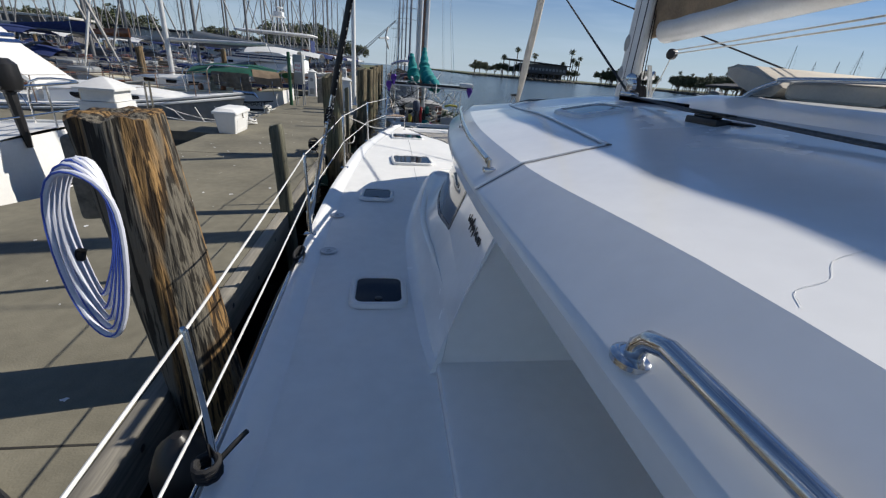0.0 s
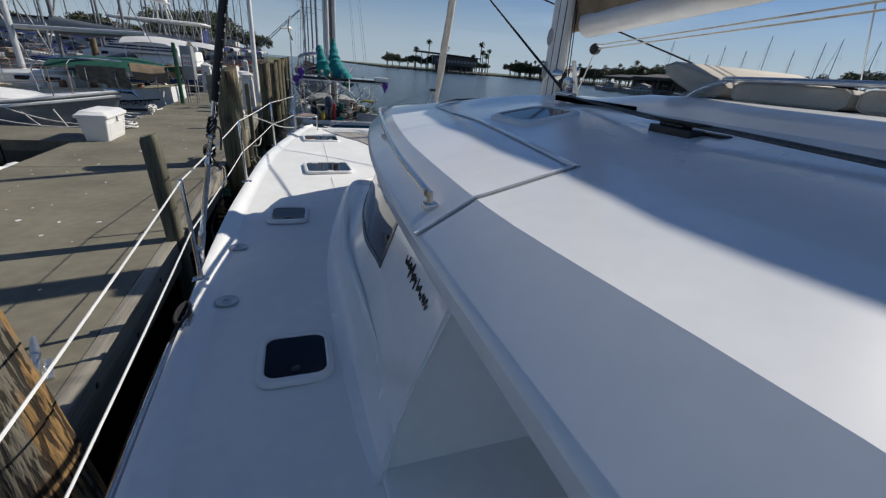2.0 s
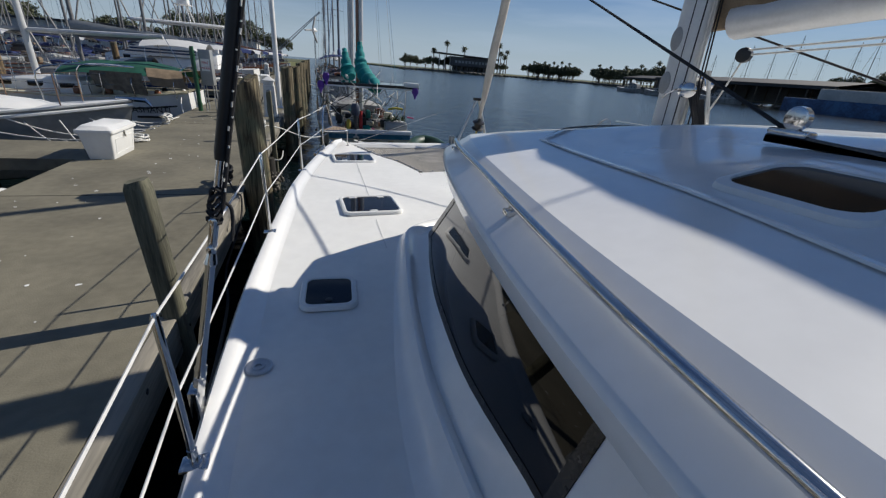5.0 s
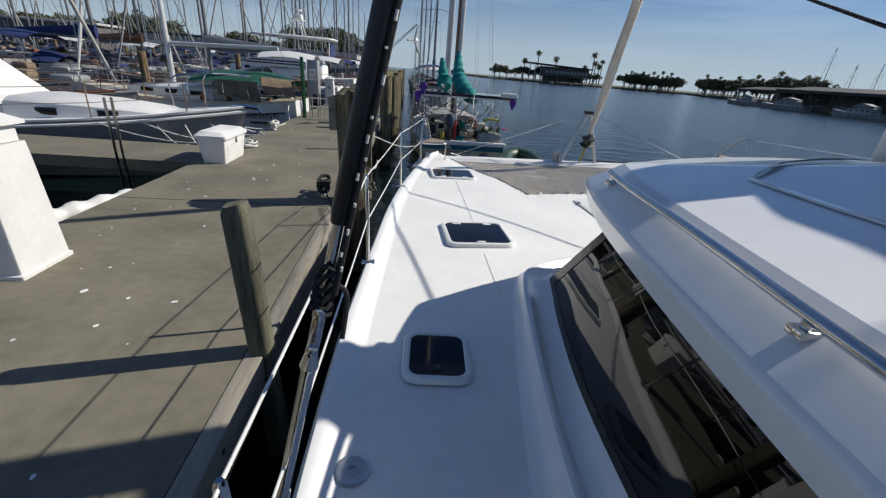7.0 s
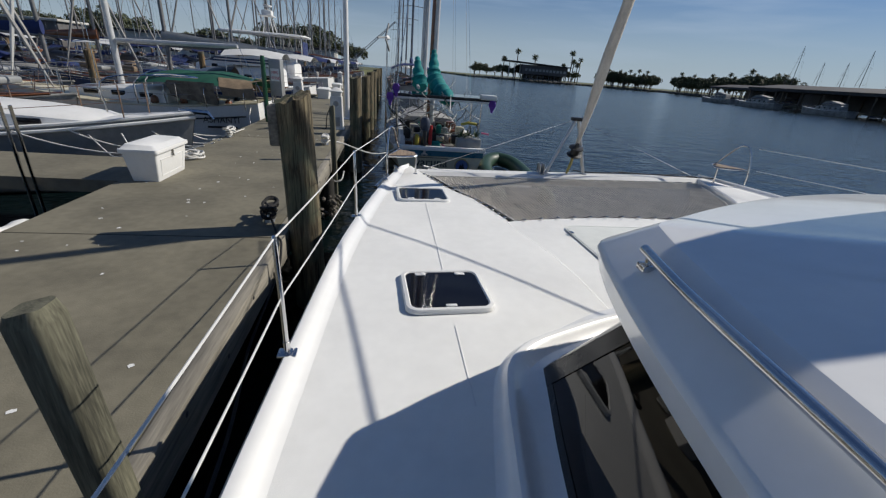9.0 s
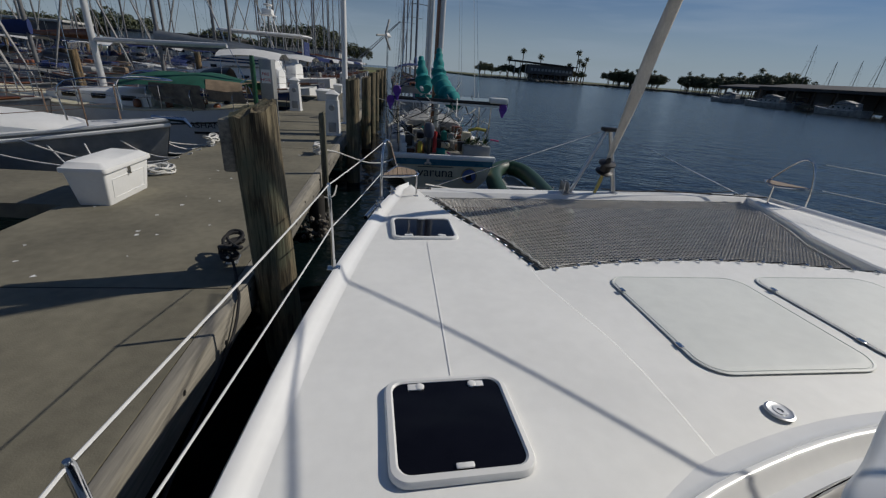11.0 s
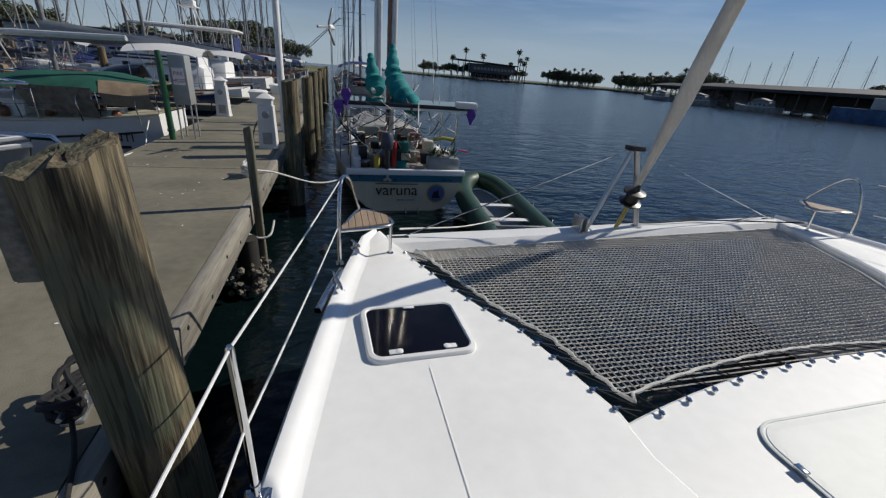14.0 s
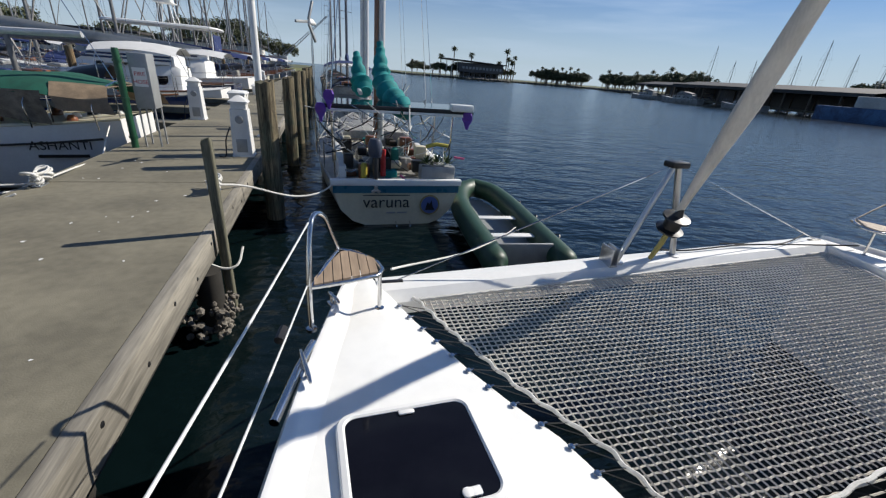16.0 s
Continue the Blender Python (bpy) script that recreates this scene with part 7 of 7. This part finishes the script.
# ---- the fleet behind ----
def fleet_boat(L, H, hull_m, cover, label, bimini=None):
    t = thing("sailboat", (0, 0, 0), label, "sailboat", "moored sailboats")
    R = boat_hull(t, L, L * 0.30, 1.1, hull_m, transom=0.65, sheer=0.3, keel=0.3, deck_m=FADED)
    cabin_trunk(t, L * 0.30, L * 0.72, L * 0.2, L * 0.13, 1.15, 0.5, FADED, 3)
    sail_rig(t, L * 0.55, 1.6, H, L * 0.4, L * 0.28, L, MASTG, cover)
    guard_rails(t, R, 0.6, 5, STEEL, 1)
    # varnished toe rails, a spray hood over the companionway and covered gear on deck
    for sy in (0, -1):
        stick(t, [Vector(r[sy]) + Vector((0, 0, 0.04)) for r in R[1:-1]], 0.035, VARN, "toe_rail", 5)
    hood = bimini if bimini and bimini is not DIRTYW else BLACK
    bm = B()
    w_ = L * 0.095
    loft(bm, [[(L * 0.27 + 1.3 * s, y * w_, 1.55 + (0.62 - 0.25 * s * s) * math.cos(min(1.0, abs(y)) * 1.35)) for y in (-1, -0.85, -0.5, 0, 0.5, 0.85, 1)] for s in (0, 0.35, 0.7, 0.9)])
    part("spray_hood", bm, hood, t, "canvas spray hood")
    for k in range(5):
        bm = B()
        x = L * (0.34 + 0.12 * k)
        box(bm, x, x + 0.5 + 0.12 * (k % 3), -0.42 + 0.2 * (k % 2), 0.25 + 0.12 * (k % 3), 1.62, 1.80 + 0.06 * (k % 2), 0.07)
        part("deck_gear", bm, (BLACK, VARN, NAVY, TAN, GREYM)[k], t)
    if bimini:
        bm = B()
        RR = [[(0.3 + 2.6 * s, y, 2.9 + 0.12 * math.sin(math.pi * s) - 0.25 * abs(y / 1.2) ** 3) for y in (-1.25, -1.0, -0.5, 0, 0.5, 1.0, 1.25)] for s in [k / 6 for k in range(7)]]
        loft(bm, RR)
        part("bimini", bm, bimini, t)
        for x in (0.5, 2.7):
            stick(t, curve([(x, -1.25, 1.2), (x, -1.2, 2.5), (x, 0, 2.9), (x, 1.2, 2.5), (x, 1.25, 1.2)], 4), 0.015, STEEL, "bimini_hoop", 5)
    stick(t, [(L - 1.1, -0.6, 1.3), (L - 0.9, -0.55, 1.95), (L + 0.1, 0, 2.05), (L - 0.9, 0.55, 1.95), (L - 1.1, 0.6, 1.3)], 0.014, STEEL, "pulpit", 5)
    return t


protos = [fleet_boat(9.5, 12.0, FADED, NAVY, "white sailboat with a navy sail cover in its slip", NAVY),
          fleet_boat(11.0, 14.5, FADED, GREYM, "white sailboat with a bare boom in its slip", DIRTYW),
          fleet_boat(10.0, 13.0, NAVYP, GREYM, "navy-hulled sailboat with a grey sail cover in its slip", DIRTYW),
          fleet_boat(8.5, 11.0, CREAM, VARN, "cream sailboat with brown trim in its slip"),
          fleet_boat(12.5, 16.5, GREYHULL, GREYM, "large grey sailboat with a grey sail cover in its slip", NAVY)]
spots = []
rnd = random.Random(7)
for k, y in enumerate((27.8, 36.0, 45.5, 49.5, 53.8, 58.0, 63, 68, 74, 80, 86, 92, 98, 104)):
    spots.append((-7.3 - rnd.uniform(0, 0.5), y, 180 if k % 3 else 180))
spots.append((-20.8, 17.5, 0))
for row, x0 in enumerate((-24.5, -28.0, -48, -54, -72, -78)):
    for k in range(11):
        y = 22 + 6.2 * k + rnd.uniform(-1, 1) + row * 1.3
        spots.append((x0 + rnd.uniform(-0.8, 0.8), y, 0 if row % 2 == 0 else 180))
for k, y in enumerate((32.0, 44.0, 56, 66, 77)):
    spots.append((-1.4 + 0.12 * k, y, 90))
for k in range(16):
    spots.append((122 + rnd.uniform(0, 12), 20 + 3.6 * k + rnd.uniform(-1, 1), 180))
for k in range(8):
    spots.append((132 + rnd.uniform(-1, 1), 84 + 7 * k, 200))
used = set()
for i, (x, y, rz) in enumerate(spots):
    j = rnd.randrange(len(protos))
    m_ = pose(x, y, 0, 0, 0, rz + rnd.uniform(-3, 3))
    if j not in used:
        used.add(j)
        protos[j].matrix_basis = m_
    else:
        copy_thing(protos[j], m_)
# finger docks between the rows
for i, (x0, x1, y0, y1) in enumerate(((-40.5, -38.5, 15, 100), (-65.5, -63.5, 15, 105), (-88, -86, 15, 105))):
    bm = B()
    box(bm, x0, x1, y0, y1, 0.7, 1.0, 0.02)
    tagged(part("pier", bm, CONC, None, "", False), "long concrete pier between rows of boats", "pier", kind="structure")
for i in range(9):
    y = 22.3 + 4.1 * i + (0 if i < 3 else 4)
    bm = B()
    box(bm, -13.5, -6.64, y - 0.35, y + 0.35, 0.75, 0.97, 0.02)
    tagged(part("finger_pier", bm, CONC, None, "", False), "narrow concrete finger pier", "pier", kind="structure")
for i in range(22):
    wooden_piling(-13.0 - 24 * (i % 3) + rnd.uniform(-1, 1), 23 + 4.2 * (i // 1.4), 0.15, 2.4 + rnd.uniform(-0.2, 0.4), (0, 0), "weathered round timber piling in the marina", 0.03, 60 + i)

# white lamp post on the dock
lp = thing("dock_lamp_post", (-4.22, 19.9, 1.0), "tall white tubular post on the dock", "post")
bm = B()
tube(bm, [(0, 0, 0), (0, 0, 0.3), (0, 0, 9.0)], [0.09, 0.085, 0.07], 14)
part("pole", bm, POLY, lp)
bm = B()
lathe(bm, ((0.16, 0), (0.16, 0.02), (0.10, 0.05)), (0, 0, 0), 14)
part("base_plate", bm, POLY, lp)

# ---- shores, trees and buildings ----
bm = B()
prism(bm, [(62, 352), (150, 345), (205, 318), (182, 215), (150, 150), (143, 10), (900, 10), (1500, 1400), (62, 1400)], -1.0, 1.3)
tagged(part("ground", bm, [LAWN], None, "", False), "low grassy shore across the harbour", "shore", kind="structure")
bm = B()
rnd = random.Random(12)
edge = [(62, 350), (150, 343), (203, 317), (181, 215), (149, 150), (142, 10)]
for (xa, ya), (xb, yb) in zip(edge, edge[1:]):
    n = int(math.hypot(xb - xa, yb - ya) / 2.2)
    for k in range(n):
        s = k / n
        g = bmesh.ops.create_icosphere(bm, subdivisions=1, radius=rnd.uniform(0.8, 1.7))
        bmesh.ops.scale(bm, vec=(1.2, 1, 0.7), verts=g["verts"])
        bmesh.ops.translate(bm, vec=(xa + (xb - xa) * s + rnd.uniform(-1, 1), ya + (yb - ya) * s + rnd.uniform(-1, 1), rnd.uniform(0.2, 0.9)), verts=g["verts"])
tagged(part("shore_rocks", bm, SOIL, None, "", False), "grey boulders along the far shoreline", "rocks", kind="stuff")
bm = B()
prism(bm, [(-400, 112), (-30, 118), (-14, 124), (-6, 150), (-6, 300), (-400, 300)], -1.0, 1.2)
tagged(part("ground", bm, LAWN, None, "", False), "low grassy shore behind the marina", "shore", kind="structure")


def oak(seed, h, w_):
    rnd = random.Random(seed)
    t = thing("oak_tree", (0, 0, 0), "spreading dark green oak on the shore", "tree", "shore trees")
    bm = B()
    tube(bm, [(0, 0, 0), (0.1, 0, h * 0.2), (0.0, 0.1, h * 0.4)], [0.35, 0.28, 0.2], 8)
    for k in range(6):
        a = k * 1.05 + rnd.uniform(-0.3, 0.3)
        tube(bm, [(0, 0, h * rnd.uniform(0.22, 0.38)), (w_ * 0.2 * math.cos(a), w_ * 0.2 * math.sin(a), h * 0.52), (w_ * 0.36 * math.cos(a), w_ * 0.36 * math.sin(a), h * 0.7)], [0.16, 0.1, 0.04], 6)
    part("trunk", bm, BARK, t)
    verts, faces = [], []
    cs = []
    for k in range(30):
        a, r = rnd.uniform(0, 6.28), w_ * 0.5 * math.sqrt(rnd.random()) * 0.85
        cs.append((r * math.cos(a), r * math.sin(a), h * (0.50 + 0.38 * (1 - (r / (w_ * 0.5)) ** 2) * rnd.random() + 0.06 * rnd.random()), rnd.uniform(0.09, 0.15) * w_))
    for cx, cy, cz, cr in cs:
        for k in range(150):
            v = Vector((rnd.gauss(0, 1), rnd.gauss(0, 1), rnd.gauss(0, 1))).normalized() * cr * rnd.uniform(0.55, 1.08)
            p = Vector((cx, cy, cz)) + Vector((v.x, v.y, v.z * 0.75))
            u = Vector((rnd.gauss(0, 1), rnd.gauss(0, 1), rnd.gauss(0, 1))).normalized() * 0.020 * w_ * rnd.uniform(0.6, 1.3)
            q = u.cross(Vector((rnd.gauss(0, 1), rnd.gauss(0, 1), rnd.gauss(0, 1)))).normalized() * u.length * 0.8
            i = len(verts)
            verts += [p - u, p + q, p + u, p - q]
            faces.append((i, i + 1, i + 2, i + 3))
    me = bpy.data.meshes.new("crown")
    me.from_pydata([tuple(v) for v in verts], [], faces)
    me.materials.append(LEAF)
    c = new("crown", me)
    c.parent = t
    return t


def palm(seed, h):
    rnd = random.Random(seed)
    t = thing("palm_tree", (0, 0, 0), "tall cabbage palm on the shore", "tree", "shore palms")
    bm = B()
    tube(bm, [(0, 0, 0), (0.15, 0, h * 0.5), (0.1, 0.1, h)], [0.24, 0.19, 0.17], 8)
    part("trunk", bm, BARK, t)
    verts, faces = [], []
    for k in range(46):
        a, e = rnd.uniform(0, 6.28), rnd.uniform(-0.75, 1.2)
        l_ = rnd.uniform(1.3, 1.9)
        d = Vector((math.cos(a) * math.cos(e), math.sin(a) * math.cos(e), math.sin(e)))
        side = Vector((-math.sin(a), math.cos(a), 0))
        for j in range(7):
            s = (j - 3) / 3.0
            tip = Vector((0.1, 0.1, h)) + d * l_ * (1 - 0.18 * abs(s)) + side * s * 0.75 - Vector((0, 0, 0.35 * abs(s) + 0.3 * rnd.random()))
            mid = Vector((0.1, 0.1, h)) + d * l_ * 0.45 + side * s * 0.16
            i = len(verts)
            wv = side * 0.07 + Vector((0, 0, 0.03))
            verts += [mid - wv, mid + wv, tip]
            faces.append((i, i + 1, i + 2))
            if j == 3:
                b0 = Vector((0.1, 0.1, h))
                i = len(verts)
                verts += [b0, mid - wv * 3, mid + wv * 3]
                faces.append((i, i + 1, i + 2))
    me = bpy.data.meshes.new("crown")
    me.from_pydata([tuple(v) for v in verts], [], faces)
    me.materials.append(PALM)
    c = new("crown", me)
    c.parent = t
    return t


oaks = [oak(1, 10, 13), oak(2, 9, 11), oak(3, 12, 15)]
palms = [palm(1, 8.5), palm(2, 7.0), palm(3, 10.5)]
rnd = random.Random(5)
tree_spots, palm_spots = [], []
for k in range(64):    # behind the marina
    tree_spots.append((-14 - 3.6 * k + rnd.uniform(-3, 3), 132 + rnd.uniform(0, 20), 1.15, rnd.uniform(0.55, 0.8) + 0.4 * max(0, math.sin(k * 0.42)) ** 2))
for k in range(9):
    palm_spots.append((-20 - 26 * k + rnd.uniform(-8, 8), 122 + rnd.uniform(0, 6), 1.15, rnd.uniform(0.7, 1.0)))
for k in range(16):     # around the far pavilion
    tree_spots.append((68 + 5.6 * k + rnd.uniform(-1, 1), 357 + rnd.uniform(0, 6), 1.25, rnd.uniform(0.8, 1.1)))
for x, y, s in ((68, 358, 1.1), (95, 372, 2.1), (106, 372, 2.0), (122, 372, 2.1), (141, 356, 1.8), (147, 355, 2.1), (150, 357, 1.9), (153, 356, 2.0), (156, 358, 1.7)):
    palm_spots.append((x, y, 1.25, s))
for k in range(34):    # row of palms and oaks along the far shore
    s = k / 33
    x, y = (165 + 30 * min(1, s * 2.2), 341 - 20 * min(1, s * 2.2)) if s < 0.45 else (207 - 44 * (s - 0.45) / 0.55, 312 - 138 * (s - 0.45) / 0.55)
    palm_spots.append((x + 6 + rnd.uniform(-2, 2), y + 3 + rnd.uniform(-2, 2), 1.25, rnd.uniform(1.0, 1.25)))
    for q in range(2):
        tree_spots.append((x + 9 + 5 * q + rnd.uniform(-3, 3), y + 5 + rnd.uniform(-3, 3), 1.25, rnd.uniform(0.75, 1.1)))
for k in range(8):
    tree_spots.append((205 + 9 * k, 130 - 12 * k, 1.25, rnd.uniform(1.0, 1.4)))
for spots_, pr in ((tree_spots, oaks), (palm_spots, palms)):
    for i, (x, y, z, s) in enumerate(spots_):
        m_ = pose(x, y, z, 0, 0, rnd.uniform(0, 360)) @ Matrix.Scale(s, 4)
        if i < len(pr):
            pr[i].matrix_basis = m_
            pr[i].scale = (s, s, s)
        else:
            o = copy_thing(pr[i % len(pr)], Matrix())
            o.matrix_basis = m_

# pavilion on the far shore
pv = thing("harbour_pavilion", (119, 352, 1.3), "dark two-storey pavilion with an overhanging flat roof", "building", rz=-3)
bm = B()
box(bm, -14, 24, 0, 14, 4.2, 11.0, 0.1)
part("upper_wall", bm, BRICK, pv)
bm = B()
prism(bm, [(-26, -3), (26, -3), (26, 17), (-26, 17)], 0, 0.7)
bmesh.ops.transform(bm, matrix=pose(0, 0, 11.6, 0, 2.0, 0), verts=bm.verts)
part("roof", bm, ROOF, pv)
for k in range(9):
    bm = B()
    box(bm, -14 + 4.7 * k - 0.3, -14 + 4.7 * k + 0.3, 0.2, 1.0, 0, 4.3, 0.05)
    part("column", bm, BRICK, pv)
bm = B()
box(bm, -10, 23, 7, 13, 0, 4.2)
part("lower_wall", bm, BRICK, pv)
for k in range(3):
    bm = B()
    box(bm, -24 + 4.5 * k - 0.25, -24 + 4.5 * k + 0.25, 1, 1.6, 0, 12.0, 0.03)
    part("roof_post", bm, WALLW, pv)
for k in range(12):
    bm = B()
    box(bm, -11 + 2.9 * k, -9.2 + 2.9 * k, -0.06, 0.05, 6.4, 8.2)
    part("window", bm, GREYM, pv)
for k in range(7):
    bm = B()
    box(bm, -8 + 4.4 * k, -5 + 4.4 * k, 6.9, 7.0, 1.0, 3.2)
    part("window", bm, SMOKE, pv)
# seawall with posts
bm = B()
for k in range(60):
    x = 66 + 1.45 * k
    box(bm, x - 0.12, x + 0.12, 348, 348.3, -0.5, 2.1)
tagged(part("seawall_posts", bm, WALLW, None, "", False), "pale posts along the far seawall", "posts", kind="stuff")

# covered slips across the harbour


def boat_shed(x, y, rz, L, D, label):
    t = thing("covered_slip", (x, y, 0), label, "boat shed", "covered slips", rz=rz)
    bm = B()
    R = [[(-L / 2, -D / 2, 5.2), (-L / 2, 0, 6.4), (-L / 2, D / 2, 5.2)], [(L / 2, -D / 2, 5.2), (L / 2, 0, 6.4), (L / 2, D / 2, 5.2)]]
    loft(bm, R)
    loft(bm, [[(p[0], p[1], p[2] - 0.7) for p in q] for q in R])
    for s in (-1, 1):
        loft(bm, [[(-L / 2, s * D / 2, 5.2), (L / 2, s * D / 2, 5.2)], [(-L / 2, s * D / 2, 4.5), (L / 2, s * D / 2, 4.5)]])
    part("roof", bm, ROOF, t, "dark metal roof")
    n = int(L / 6)
    for k in range(n + 1):
        for s in (-1, 1):
            bm = B()
            tube(bm, [(-L / 2 + L * k / n, s * D * 0.46, -0.5), (-L / 2 + L * k / n, s * D * 0.46, 4.8)], 0.18, 6)
            part("post", bm, BARK, t)
    bm = B()
    box(bm, -L / 2, L / 2, -1.2, 1.2, 0.6, 1.0)
    part("walkway", bm, CONC, t)
    bm = B()
    box(bm, -L / 2, L / 2, -D * 0.47 - 0.1, -D * 0.47, 0.9, 4.9)
    part("back_wall", bm, BRICK, t)
    return t


boat_shed(108, 92, 84, 56, 18, "dark-roofed covered boat slips across the harbour")
boat_shed(132, 148, 74, 46, 16, "dark-roofed covered boat slips farther along the shore")
boat_shed(112, 42, 88, 30, 16, "dark-roofed covered boat slips across the harbour")
# blue-painted barge by the slips
bg = thing("painted_barge", (95, 60, 0), "low barge painted in mottled blues", "barge", rz=86)
bm = B()
box(bm, -12, 12, -3, 3, -0.3, 2.6, 0.15)
part("hull", bm, mat("mural_blue", (0.05, 0.13, 0.26), 0.6, var=0.3, scale=0.35, color2=(0.02, 0.04, 0.10)), bg)
bm = B()
box(bm, -7, 6, -2, 2, 2.6, 4.6, 0.1)
part("cabin", bm, WALLW, bg)
motor_yacht(97, 104, 100, 12.0, "white cruiser moored outside the covered slips", NAVYP, "cabin_cruiser", 1.2, False, FADED)
motor_yacht(103, 126, 100, 11.0, "white cruiser moored outside the covered slips", NAVYP, "cabin_cruiser", 1.1, False, FADED)
motor_yacht(95, 84, 92, 11.0, "white cruiser moored outside the covered slips", NAVYP, "cabin_cruiser", 1.1, False, FADED)


def shed(x, y, w_, d, h, m1, label):
    t = thing("marina_building", (x, y, 1.2), label, "building", "marina buildings")
    bm = B()
    box(bm, -w_ / 2, w_ / 2, -d / 2, d / 2, 0, h, 0.05)
    part("wall", bm, m1, t)
    bm = B()
    box(bm, -w_ / 2 - 0.6, w_ / 2 + 0.6, -d / 2 - 0.6, d / 2 + 0.6, h, h + 0.5, 0.1)
    part("roof", bm, ROOF if m1 is WALLW else WALLW, t)
    for k in range(int(w_ / 4)):
        bm = B()
        box(bm, -w_ / 2 + 1 + 4 * k, -w_ / 2 + 3 + 4 * k, -d / 2 - 0.05, -d / 2 + 0.05, 1.0, 2.6)
        part("window", bm, SMOKE, t)


shed(-96, 119, 46, 9, 5.0, BRICK, "long low dark marina building on the shore")
shed(-52, 121, 26, 9, 4.4, WALLW, "long low pale marina building on the shore")
shed(-24, 127, 16, 8, 4.0, WALLW, "low pale marina building among trees")

# lattice crane far behind the docks
cr = thing("harbour_crane", (-11.5, 127.0, 1.2), "grey lattice boom crane behind the marina", "crane")
foot, tip = Vector((0, 0, 2.0)), Vector((10.8, 0, 12.2))
for dx, dy in ((0, -0.5), (0, 0.5), (-0.5, 0)):
    o = Vector((dx, dy, -dx))
    stick(cr, [foot + o, tip + o * 0.3], 0.07, GREYM, "boom_chord", 6)
for k in range(18):
    a, b = foot.lerp(tip, k / 18), foot.lerp(tip, (k + 1) / 18)
    w0, w1 = 1 - 0.7 * k / 18, 1 - 0.7 * (k + 1) / 18
    sy = 1 if k % 2 else -1
    stick(cr, [a + Vector((0, 0.5 * sy * w0, 0)), b + Vector((-0.5 * w1, 0, 0.5 * w1))], 0.04, GREYM, "boom_brace", 5)
bm = B()
box(bm, -3.0, 1.0, -1.3, 1.3, 0.6, 2.6, 0.15)
part("cab", bm, GREYM, cr)
bm = B()
box(bm, -2.6, 1.4, -1.6, 1.6, 0.0, 0.65, 0.15)
part("crawler_base", bm, BLACK, cr)
